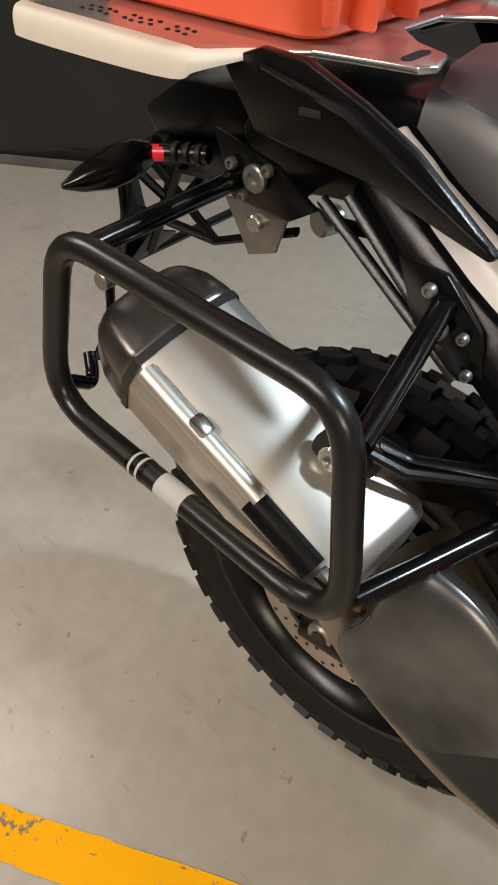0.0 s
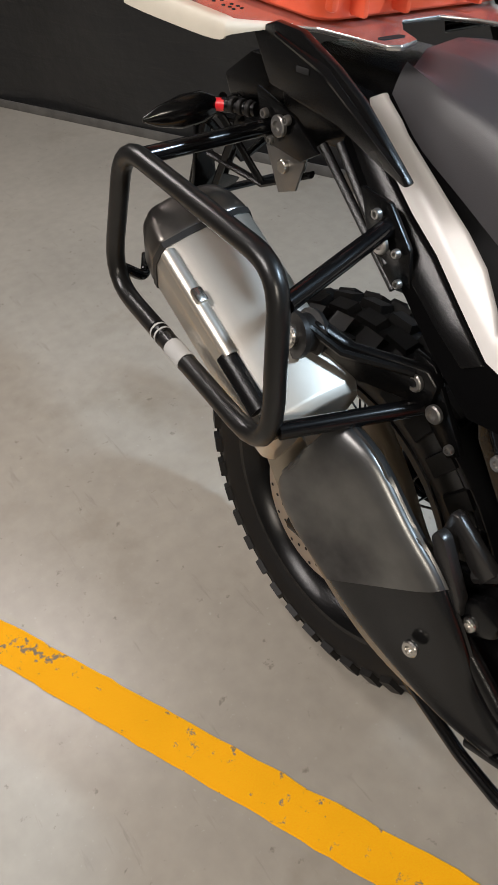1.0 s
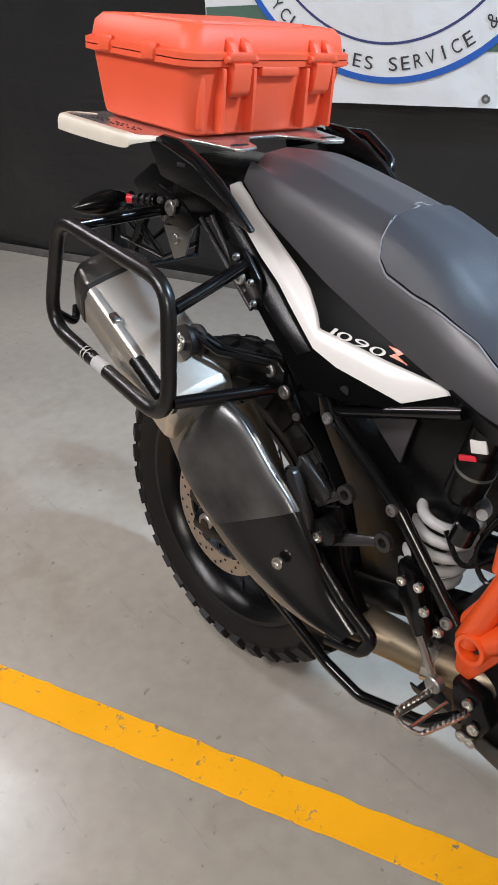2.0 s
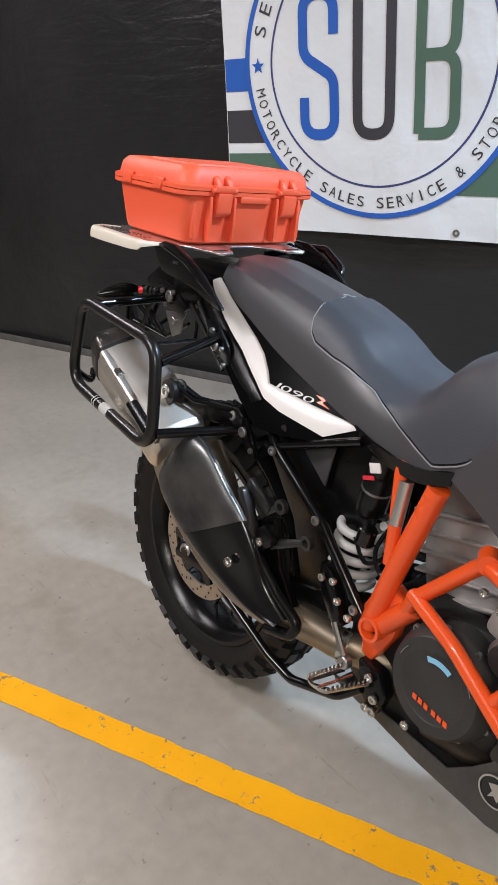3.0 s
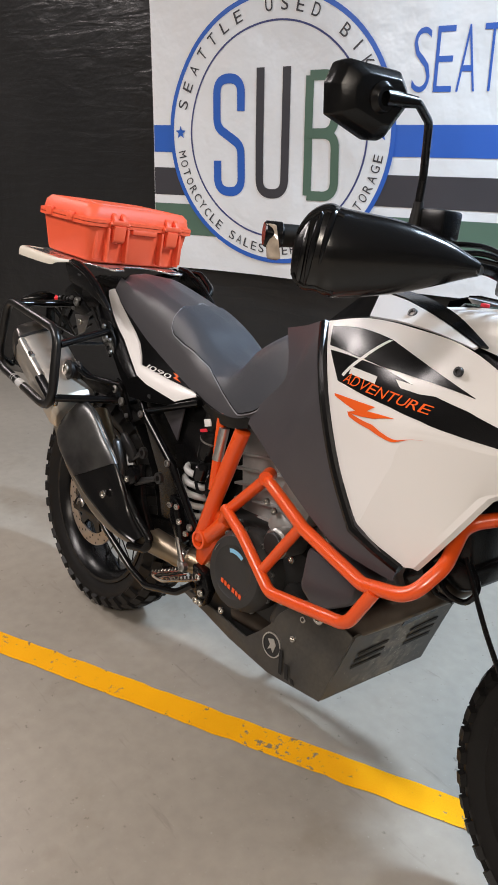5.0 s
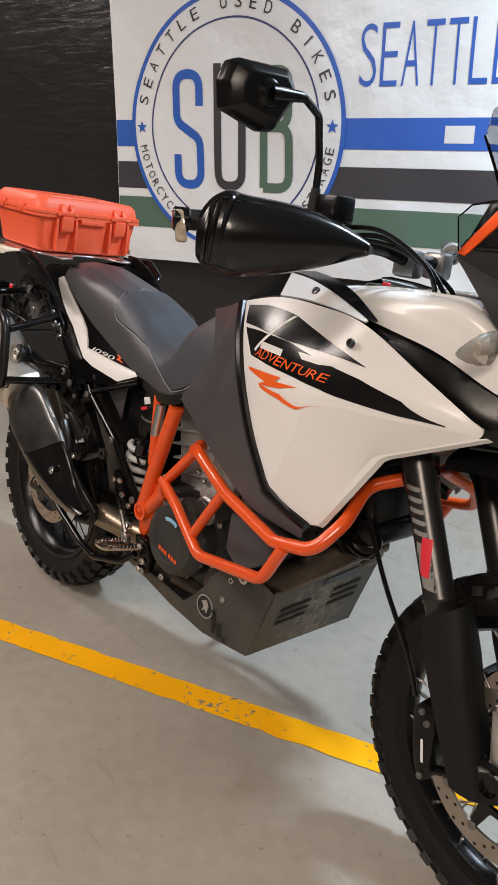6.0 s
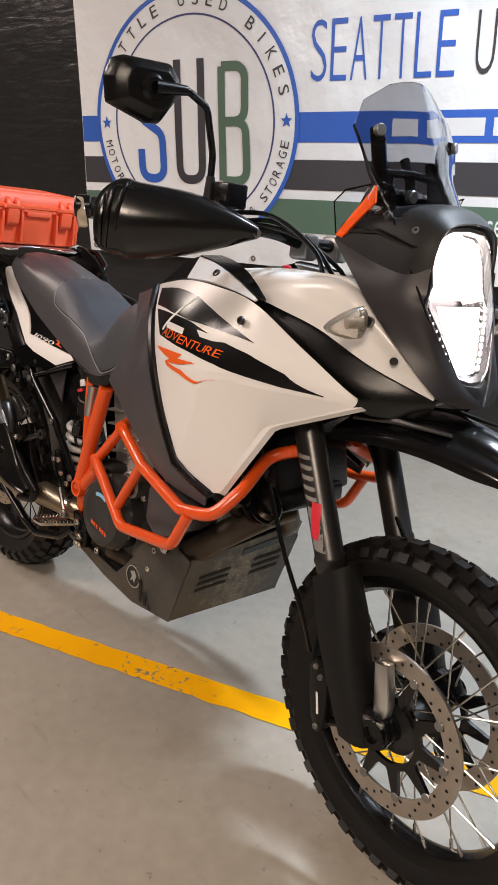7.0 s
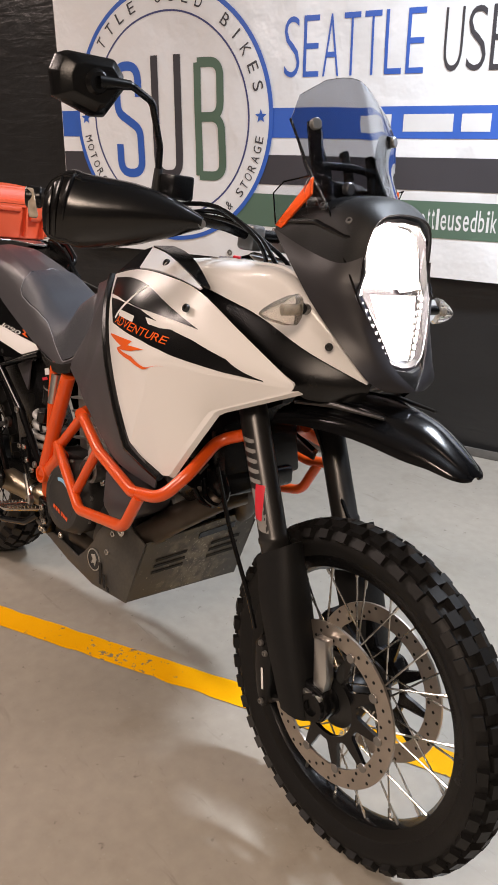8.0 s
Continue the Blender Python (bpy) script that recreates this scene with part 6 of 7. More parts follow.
SKIDFACE = material("muddied_skid_paint", (0.046, 0.044, 0.041), 0.5, metal=0.1, vary=0.4, second=(0.075, 0.069, 0.056), spread=0.3, scale=9, bump=0.15)
mud_scuffs(SKIDFACE)
part("skid_front", shell([[face_pt(i / 6, j / 4) for i in range(7)] for j in range(5)], 0.005), SKIDFACE, skid, "scuffed front face of the skid plate")
for base in (0.13, 0.62):
    for k in range(3):
        b = 0.62 - 0.105 * k
        q = [face_pt(base, b, 0.0012), face_pt(base + 0.27, b + 0.0, 0.0012), face_pt(base + 0.27, b + 0.045, 0.0012), face_pt(base, b + 0.045, 0.0012)]
        part("vent_slot", slab(q, V(0.95, 0, -0.3) * 0.001), HOLEMAT, skid)
part("skid_mark", slab([face_pt(0.47, 0.80, 0.0012), face_pt(0.80, 0.80, 0.0012), face_pt(0.80, 0.89, 0.0012), face_pt(0.47, 0.89, 0.0012)], V(0.95, 0, -0.3) * 0.001), BLACKPL, skid)
for x in (0.918, 0.940, 0.962):
    part("side_slot", slab([(x, -skid_y(x) - 0.0012, 0.290), (x + 0.010, -skid_y(x) - 0.0012, 0.290), (x + 0.004, -skid_y(x) - 0.0012, 0.345 - (x - 0.918)), (x - 0.006, -skid_y(x) - 0.0012, 0.345 - (x - 0.918))], (0, -0.001, 0)), HOLEMAT, skid)
part("badge", lathe([(0, 0), (0.0275, 0), (0.0275, 0.002), (0.025, 0.003), (0.0245, 0.0018), (0, 0.0018)], along((0.886, -skid_y(0.886) - 0.001, 0.340), (0.886, -skid_y(0.886) - 0.05, 0.340)), 32, caps=False), DARKMET, skid, "round dark badge with a pale rim")
part("badge_rim", lathe([(0.0255, 0), (0.0285, 0), (0.0285, 0.0025), (0.0255, 0.0025), (0.0255, 0)], along((0.886, -skid_y(0.886) - 0.002, 0.340), (0.886, -skid_y(0.886) - 0.05, 0.340)), 32, caps=False), ALU, skid)
part("badge_figure", finish(slab([(0.876, -skid_y(0.886) - 0.0035, 0.326), (0.882, -skid_y(0.886) - 0.0035, 0.340), (0.874, -skid_y(0.886) - 0.0035, 0.350), (0.890, -skid_y(0.886) - 0.0035, 0.357), (0.899, -skid_y(0.886) - 0.0035, 0.345), (0.893, -skid_y(0.886) - 0.0035, 0.325), (0.886, -skid_y(0.886) - 0.0035, 0.333)], (0, -0.001, 0))), ALU, skid, "plain pale shape")
bolt(skid, (1.010, -0.172, 0.468), (0, -1, 0), 0.014, STEEL)

# ---- shock, pegs, pedals, brackets ----
shock = part("rear_shock", lathe([(0, 0), (0.022, 0), (0.028, 0.004), (0.028, 0.040), (0.0265, 0.043), (0.028, 0.046), (0.028, 0.125), (0.022, 0.13), (0.018, 0.14), (0.016, 0.32), (0, 0.32)], along((0.545, -0.100, 0.762), (0.500, -0.085, 0.600)), 28, caps=False), BLACKPL, bike, "black rear shock absorber with a white spring")
helix = [Vector((0.502, -0.087, 0.620)) + (Vector((0.470, -0.075, 0.470)) - Vector((0.502, -0.087, 0.620))) * (k / 100) + Vector((0.042 * math.cos(k * 0.34), 0.042 * math.sin(k * 0.34), 0)) for k in range(101)]
part("spring", tube(helix, 0.0085, sides=10), material("grey_white_spring_paint", (0.50, 0.50, 0.49), 0.35), shock, "white coil spring")
sa_, sb_ = Vector((0.545, -0.100, 0.762)), Vector((0.500, -0.085, 0.600))
sd_ = (sb_ - sa_).normalized()
part("shock_sticker", rounded_box(sa_ + sd_ * 0.030 + Vector((0.004, -0.0275, 0.004)), (0.024, 0.004, 0.018), 0.001, Matrix.Rotation(radians(-18), 3, "Y")), WHITE, shock, "white sticker")
part("sticker_mark", rounded_box(sa_ + sd_ * 0.052 + Vector((-0.004, -0.0275, 0.002)), (0.026, 0.004, 0.008), 0.001, Matrix.Rotation(radians(-18), 3, "Y")), RED, shock)
part("sticker_mark", tube([sa_ + sd_ * 0.074, sa_ + sd_ * 0.079], 0.0287, sides=24), GREYMET, shock)
part("brake_fluid_cup", disc((0.545, -0.135, 0.600), (0.553, -0.135, 0.632), 0.017), BLACKGL, bike, "small black brake fluid cup")
part("preload_knob", disc((0.560, -0.10, 0.77), (0.560, -0.13, 0.772), 0.016), BLACKPL, shock)
for k, pts in enumerate(([(0.60, -0.10, 0.68), (0.57, -0.13, 0.60), (0.60, -0.135, 0.56), (0.64, -0.12, 0.63)], [(0.52, -0.13, 0.60), (0.56, -0.14, 0.57), (0.60, -0.12, 0.61), (0.61, -0.11, 0.70)], [(0.48, -0.14, 0.55), (0.505, -0.15, 0.50), (0.50, -0.15, 0.45)])):
    part("cable", tube(spline_row(pts, 16), 0.004, sides=8), BLACKPL, bike, "black cable")
for ring_c, tail in (((0.398, -0.200, 0.626), (0.352, -0.204, 0.596)), ((0.470, -0.198, 0.584), (0.388, -0.205, 0.548))):
    c = Vector(ring_c)
    bm = lathe([(0.0075, 0), (0.014, 0), (0.014, 0.010), (0.0075, 0.010), (0.0075, 0)], along(c + V(0, 0.005, 0), c + V(0, -0.05, 0)), 24, caps=False)
    d = (Vector(tail) - c).normalized()
    sweep(bm, [c + d * 0.012, Vector(tail)], [0.007, 0.012], 8, flat=0.7)
    part("peg_link", bm, FORKGREY, bike, "grey forged peg link")
brk = part("peg_bracket", finish(slab([(0.345, -0.226, 0.560), (0.378, -0.226, 0.586), (0.406, -0.226, 0.574), (0.405, -0.226, 0.553), (0.368, -0.226, 0.525), (0.348, -0.226, 0.530)], (0, 0.022, 0)), 0.004), BLACKPL, bike, "black cast passenger peg bracket")
part("peg_plate", finish(slab([(0.300, -0.212, 0.606), (0.311, -0.212, 0.653), (0.320, -0.212, 0.655), (0.378, -0.212, 0.616), (0.364, -0.212, 0.590), (0.345, -0.212, 0.604), (0.322, -0.212, 0.630), (0.326, -0.212, 0.590), (0.340, -0.212, 0.562), (0.330, -0.212, 0.556)], (0, 0.014, 0)), 0.003), FORKGREY, brk)
part("peg_hinge", finish(slab([(0.309, -0.236, 0.633), (0.316, -0.236, 0.643), (0.326, -0.236, 0.640), (0.362, -0.236, 0.580), (0.366, -0.236, 0.555), (0.345, -0.236, 0.545), (0.334, -0.236, 0.566)], (0, 0.016, 0)), 0.004), FORKGREY, brk, "folded grey passenger peg")
part("hinge_pin", finish(slab([(0.346, -0.242, 0.548), (0.368, -0.242, 0.553), (0.370, -0.242, 0.522), (0.354, -0.242, 0.514)], (0, 0.02, 0)), 0.005), ALU, brk)
part("bracket_leg", tube([(0.368, -0.225, 0.525), (0.430, -0.222, 0.470), (0.488, -0.218, 0.432), (0.474, -0.222, 0.404), (0.415, -0.228, 0.392)], 0.011, bend=0.02, sides=10), BLACKPL, brk, "black looped bracket leg")
part("passenger_bracket_plate", finish(slab([(0.300, -0.195, 0.560), (0.380, -0.195, 0.590), (0.400, -0.195, 0.500), (0.470, -0.195, 0.400), (0.440, -0.195, 0.390), (0.330, -0.195, 0.490)], (0, 0.02, 0)), 0.004), BLACKPL, bike, "black cast bracket plate")
bolt(brk, (0.376, -0.226, 0.553), (0, -1, 0), 0.009, STEEL)
pedal = part("rear_brake_master", finish(slab([(0.470, -0.165, 0.540), (0.500, -0.165, 0.535), (0.545, -0.165, 0.440), (0.520, -0.165, 0.425), (0.480, -0.165, 0.480)], (0, 0.03, 0)), 0.008), BLACKPL, bike, "black rear brake cylinder")
part("push_rod", tube([(0.535, -0.175, 0.450), (0.565, -0.180, 0.410), (0.580, -0.180, 0.385)], 0.006, sides=8), STEEL, pedal)
part("rod_eye", disc((0.575, -0.188, 0.392), (0.575, -0.172, 0.392), 0.013), GREYMET, pedal)
for p in ((0.520, -0.172, 0.525), (0.535, -0.172, 0.492), (0.492, -0.172, 0.520), (0.560, -0.168, 0.470)):
    bolt(pedal, p, (0, -1, 0), 0.008, STEEL)
mount = part("peg_mount", finish(slab([(0.590, -0.165, 0.405), (0.640, -0.165, 0.400), (0.660, -0.165, 0.360), (0.640, -0.165, 0.310), (0.600, -0.165, 0.340)], (0, 0.03, 0)), 0.006), BLACKPL, bike, "black footpeg mount")
for p in ((0.625, -0.168, 0.385), (0.640, -0.168, 0.350), (0.625, -0.168, 0.325), (0.700, -0.150, 0.330), (0.64, -0.168, 0.325)):
    bolt(mount, p, (0, -1, 0), 0.009, STEEL)
peg = part("footpeg", tube([(0.578, -0.185, 0.384), (0.574, -0.262, 0.392), (0.588, -0.274, 0.394), (0.618, -0.272, 0.394), (0.634, -0.185, 0.384)], 0.0032, bend=0.015, sides=8, flat=2.2), STEEL, bike, "serrated steel footpeg")
for k in range(9):
    for xa, xb in ((0.578, 0.575), (0.633, 0.620)):
        f = k / 8
        p = V(xa + (xb - xa) * f, -0.19 - 0.075 * f, 0.392 + 0.006 * f)
        part("tooth", finish(slab([p + V(-0.003, -0.003, -0.003), p + V(0.003, -0.003, -0.003), p + V(0, -0.003, 0.005)], (0, 0.005, 0))), STEEL, peg)
part("peg_bar", tube([(0.604, -0.19, 0.386), (0.602, -0.268, 0.393)], 0.003, sides=8), STEEL, peg)

# ---- handlebar, guard, mirror ----
bar = part("handlebar", tube([(1.000, -0.400, 1.185), (1.080, -0.270, 1.192), (1.190, -0.110, 1.175), (1.200, -0.05, 1.160), (1.200, 0.05, 1.160), (1.185, 0.110, 1.175), (1.060, 0.270, 1.192), (0.970, 0.400, 1.185)], 0.0125, bend=0.05, sides=14), BLACKPL, bike, "black tapered handlebar")
part("grip", tube([(0.998, -0.402, 1.185), (1.070, -0.286, 1.191)], 0.0175, sides=16), RUBBER, bar)
part("bar_end", disc((1.000, -0.400, 1.185), (0.984, -0.425, 1.184), 0.020), BLACKPL, bar)
part("end_weight", finish(slab([(0.985, -0.428, 1.200), (0.995, -0.432, 1.200), (1.010, -0.428, 1.150), (0.996, -0.424, 1.146)], (0.014, 0.01, 0)), 0.003), CLEAR, bar, "pale guard end clamp")
for sd in (-1, 1):
    part("bar_clamp", finish(box(bmesh.new(), (1.200, sd * 0.045, 1.155), (0.05, 0.035, 0.05)), 0.008), GREYMET, bar, "grey metal clamp")
for a, b in (((1.120, -0.205, 1.185), (1.150, -0.165, 1.180)), ((1.175, 0.125, 1.178), (1.15, 0.16, 1.183))):
    part("guard_clamp", tube([a, b], 0.020, sides=14), ALU, bar, "bare aluminium guard clamp")
part("clamp_arm", tube([(1.150, -0.175, 1.178), (1.196, -0.190, 1.171), (1.228, -0.196, 1.172)], 0.008, bend=0.01, sides=10), ALU, bar)
part("clamp_screw", disc((1.196, -0.200, 1.172), (1.200, -0.185, 1.170), 0.009), STEEL, bar)
part("brake_lever", tube([(1.140, -0.235, 1.182), (1.120, -0.30, 1.180), (1.065, -0.41, 1.172)], 0.006, bend=0.05, sides=8), BLACKPL, bar)
part("brake_reservoir", finish(box(bmesh.new(), (1.135, -0.195, 1.232), (0.055, 0.05, 0.045)), 0.005), BLACKPL, bar, "black square brake fluid reservoir")
part("switch_block", finish(box(bmesh.new(), (1.095, -0.245, 1.195), (0.05, 0.045, 0.05)), 0.01), BLACKPL, bar)
GU = []
CORNERS = ((-0.47, -0.86), (0.50, -0.92), (1.0, -0.10), (0.70, 0.78), (-0.47, 0.95))
for cx, cy, cz, up, dn, bl in ((1.045, -0.430, 1.162, 0.014, 0.016, 0.003), (1.050, -0.426, 1.164, 0.032, 0.034, 0.010), (1.059, -0.416, 1.167, 0.048, 0.050, 0.018), (1.070, -0.404, 1.170, 0.060, 0.060, 0.025), (1.085, -0.387, 1.173, 0.067, 0.064, 0.029), (1.102, -0.366, 1.171, 0.064, 0.067, 0.031), (1.150, -0.295, 1.176, 0.052, 0.056, 0.029), (1.185, -0.245, 1.178, 0.032, 0.036, 0.020), (1.205, -0.216, 1.176, 0.016, 0.018, 0.012), (1.216, -0.204, 1.174, 0.006, 0.008, 0.004)):
    row = []
    for k in range(13):
        a, b = CORNERS[min(k // 3, 3)], CORNERS[min(k // 3, 3) + 1]
        f = (k - 3 * min(k // 3, 3)) / 3
        g_ = radians(-118 + 236 * k / 12)
        c_ = 0.4 * (a[0] + (b[0] - a[0]) * f) + 0.6 * math.cos(g_)
        s_ = 0.4 * (a[1] + (b[1] - a[1]) * f) + 0.6 * math.sin(g_)
        row.append((cx + bl * (c_ - 1) * 0.9 + 0.010, cy - bl * c_ * 1.2 + 0.012, cz + (up if s_ > 0 else dn) * s_))
    GU.append(row)
GUARDMAT = material("satin_black_moulding", (0.0045, 0.0045, 0.005), 0.20, vary=0.25, scale=14, bump=0.15, bump_scale=30, bump_depth=0.003)
guard = part("hand_guard", shell(patch(GU, 24, 36), 0.004), GUARDMAT, bar, "satin black moulded hand guard")
for q in (0.25, -0.35):
    pts = [Vector(GU[i][6 + (3 if q > 0 else -3)]) + V(0.003, -0.004, 0) for i in range(1, 6)]
    part("guard_ridge", tube(spline_row(pts, 12), [0.004] * 6 + [0.003] * 7, sides=8), GUARDMAT, bar)
for i_, k0, k1 in ((2, 2, 9), (3, 3, 10), (4, 5, 11)):
    pts = [Vector(GU[i_][k]) + V(0.004, -0.0035, 0) + (Vector(GU[i_ + 1][k]) - Vector(GU[i_][k])) * (0.10 * (k - k0)) for k in range(k0, k1 + 1)]
    part("guard_rib", tube(spline_row(pts, 20), [0.0015 + 0.0035 * math.sin(math.pi * q / 20) for q in range(21)], sides=8), GUARDMAT, bar)
mirror_out = [(-0.440, 1.352), (-0.446, 1.392), (-0.436, 1.420), (-0.420, 1.427), (-0.340, 1.428), (-0.322, 1.406), (-0.320, 1.380), (-0.352, 1.332), (-0.372, 1.330)]


def mir_ring(k, dx):
    return [(1.108 + 0.18 * (y + 0.385) + dx, -0.385 + (y + 0.385) * k, 1.382 + (z - 1.382) * k) for y, z in mirror_out]


mir = part("mirror", finish(loft([mir_ring(0.96, -0.010), mir_ring(1.0, -0.006), mir_ring(1.0, 0.006), mir_ring(0.90, 0.020), mir_ring(0.62, 0.034)]), 0.003, angle=15), BLACKPL, bike, "black angular rear-view mirror on a bent stalk")
MIRGL = material("mirror_glass", (0.8, 0.8, 0.82), 0.03, metal=1.0, vary=0.02)
part("mirror_glass", fan(mir_ring(0.92, -0.0105), (1.0975, -0.385, 1.382)), MIRGL, mir)
part("ball_joint", lathe([(0, 0), (0.020, 0), (0.022, 0.006), (0.016, 0.014), (0.010, 0.014), (0.008, 0.008), (0, 0.008)], along((1.136, -0.380, 1.383), (1.18, -0.385, 1.380)), 24, caps=False), BLACKPL, mir)
part("stalk", tube([(1.108, -0.218, 1.240), (1.108, -0.218, 1.300), (1.135, -0.262, 1.372), (1.155, -0.320, 1.388), (1.146, -0.372, 1.385)], 0.0065, bend=0.03, sides=12), BLACKPL, mir)
part("stalk_arm", tube([(1.154, -0.322, 1.388), (1.142, -0.378, 1.384)], [0.008, 0.013], sides=12), BLACKPL, mir)
part("stalk_boot", tube([(1.108, -0.218, 1.215), (1.108, -0.218, 1.262)], [0.012, 0.008], sides=12), RUBBER, mir)
for pts in ([(1.14, -0.16, 1.19), (1.20, -0.13, 1.195), (1.27, -0.09, 1.16), (1.31, -0.06, 1.10)], [(1.13, -0.20, 1.20), (1.21, -0.15, 1.205), (1.285, -0.10, 1.15), (1.30, -0.08, 1.08)], [(1.14, -0.18, 1.185), (1.22, -0.11, 1.18), (1.29, -0.03, 1.12), (1.29, 0.0, 1.06)], [(1.15, 0.18, 1.19), (1.22, 0.12, 1.20), (1.30, 0.06, 1.13), (1.31, 0.03, 1.07)]):
    part("cable", tube(spline_row(pts, 18), 0.0045, sides=8), BLACKPL, bar, "black control cable")
for pts in ([(1.30, -0.10, 0.84), (1.36, -0.075, 0.70), (1.44, -0.07, 0.58), (1.475, -0.085, 0.50)], [(1.32, 0.05, 0.84), (1.40, 0.075, 0.70), (1.47, 0.07, 0.62)], [(1.27, -0.13, 0.70), (1.345, -0.148, 0.60), (1.425, -0.158, 0.50), (1.452, -0.150, 0.43)]):
    part("brake_hose", tube(spline_row(pts, 18), 0.0045, sides=8), BLACKPL, bike, "black brake hose")
part("side_stand", tube([(0.72, 0.12, 0.26), (0.66, 0.19, 0.13), (0.62, 0.235, 0.045)], 0.011, sides=12), BLACKGL, bike, "black side stand")
part("stand_foot", disc((0.62, 0.235, 0.030), (0.62, 0.237, 0.045), 0.024), BLACKGL, bike)
part("chain_guard", finish(slab([(0.02, 0.11, 0.42), (0.3, 0.11, 0.47), (0.5, 0.11, 0.50), (0.5, 0.11, 0.47), (0.02, 0.11, 0.39)], (0, 0.015, 0)), 0.003), BLACKPL, bike)

# ---- graphics on the shroud and tail ----
def ladder(parent, name, top, low, mat, off=0.0012, dense=None, n=14, label=""):
    """A printed band on a patch between two (u, v) polylines."""
    dense = dense or shroud_r
    def along_line(line, f):
        m = len(line) - 1
        k = min(int(f * m), m - 1)
        s = f * m - k
        return line[k][0] * (1 - s) + line[k + 1][0] * s, line[k][1] * (1 - s) + line[k + 1][1] * s
    rows = []
    for j in range(5):
        row = []
        for i in range(n + 1):
            a, b = along_line(top, i / n), along_line(low, i / n)
            f = j / 4
            p, nrm = patch_at(dense, a[0] * (1 - f) + b[0] * f, a[1] * (1 - f) + b[1] * f)
            if nrm.y > 0:
                nrm = -nrm
            row.append(p + nrm * off)
        rows.append(row)
    bm = bmesh.new()
    vs = [[bm.verts.new(p) for p in r] for r in rows]
    for a, b in zip(vs, vs[1:]):
        for k in range(n):
            bm.faces.new((a[k], a[k + 1], b[k + 1], b[k]))
    bmesh.ops.remove_doubles(bm, verts=bm.verts, dist=1e-6)
    return part(name, bm, mat, parent, label)


DECALOR = material("orange_decal", (0.9, 0.13, 0.015), 0.24)
DECALBK = material("black_decal", (0.005, 0.005, 0.0055), 0.2, vary=0.1)


DENSE = np.array([[tuple(p) for p in row] for row in shroud_r])


def uv_at(x, z):
    """Where on the shroud's patch a point seen from the side lies."""
    j, i = np.unravel_index(np.argmin((DENSE[:, :, 0] - x) ** 2 + (DENSE[:, :, 2] - z) ** 2), DENSE.shape[:2])
    i, j = min(max(i, 1), DENSE.shape[1] - 2), min(max(j, 1), DENSE.shape[0] - 2)
    a, b = DENSE[j, i + 1] - DENSE[j, i - 1], DENSE[j + 1, i] - DENSE[j - 1, i]
    d = np.array((x, z)) - DENSE[j, i][[0, 2]]
    m = np.array(((a[0], b[0]), (a[2], b[2]))) / 2
    du, dv = np.linalg.solve(m, d) if abs(np.linalg.det(m)) > 1e-9 else (0, 0)
    return (i + max(-1, min(1, du))) / (DENSE.shape[1] - 1), (j + max(-1, min(1, dv))) / (DENSE.shape[0] - 1)


def sideways(points):
    return [uv_at(x, z) for x, z in points]


ladder(shroud_ob, "black_band", sideways([(0.966, 0.997), (1.05, 0.999), (1.122, 0.997), (1.20, 0.981), (1.283, 0.966), (1.359, 0.946), (1.430, 0.920)]), sideways([(1.019, 0.953), (1.09, 0.948), (1.159, 0.942), (1.215, 0.935), (1.270, 0.928), (1.359, 0.923), (1.430, 0.918)]), DECALBK, n=36)
ladder(shroud_ob, "black_band", sideways([(0.938, 1.036), (1.03, 1.046), (1.106, 1.041), (1.198, 1.016), (1.285, 0.987)]), sideways([(0.958, 1.004), (1.04, 1.002), (1.113, 0.998), (1.185, 0.996), (1.285, 0.986)]), DECALBK, n=32)
ladder(shroud_ob, "white_notch", sideways([(1.150, 0.986), (1.19, 0.984), (1.235, 0.977)]), sideways([(1.165, 0.975), (1.20, 0.9735), (1.235, 0.9765)]), WHITE, 0.0016, n=8)
ladder(shroud_ob, "pale_stripe", sideways([(1.026, 0.966), (1.060, 1.003), (1.098, 1.040)]), sideways([(1.034, 0.964), (1.068, 1.002), (1.106, 1.040)]), DIGIT, 0.0017, n=10)
ladder(shroud_ob, "pale_mark", sideways([(1.048, 0.984), (1.114, 0.982)]), sideways([(1.046, 0.972), (1.114, 0.970)]), DIGIT, 0.0018, n=4)
ladder(shroud_ob, "orange_slash", sideways([(1.017, 0.931), (1.073, 0.934), (1.129, 0.935)]), sideways([(1.022, 0.927), (1.063, 0.921), (1.103, 0.916)]), DECALOR, 0.0016)
ladder(shroud_ob, "orange_slash", sideways([(1.104, 0.924), (1.140, 0.926), (1.173, 0.927)]), sideways([(1.066, 0.910), (1.100, 0.912), (1.130, 0.916)]), DECALOR, 0.0017)
ladder(shroud_ob, "orange_slash", sideways([(1.066, 0.912), (1.130, 0.906), (1.224, 0.893)]), sideways([(1.072, 0.904), (1.124, 0.897), (1.224, 0.892)]), DECALOR, 0.0018)


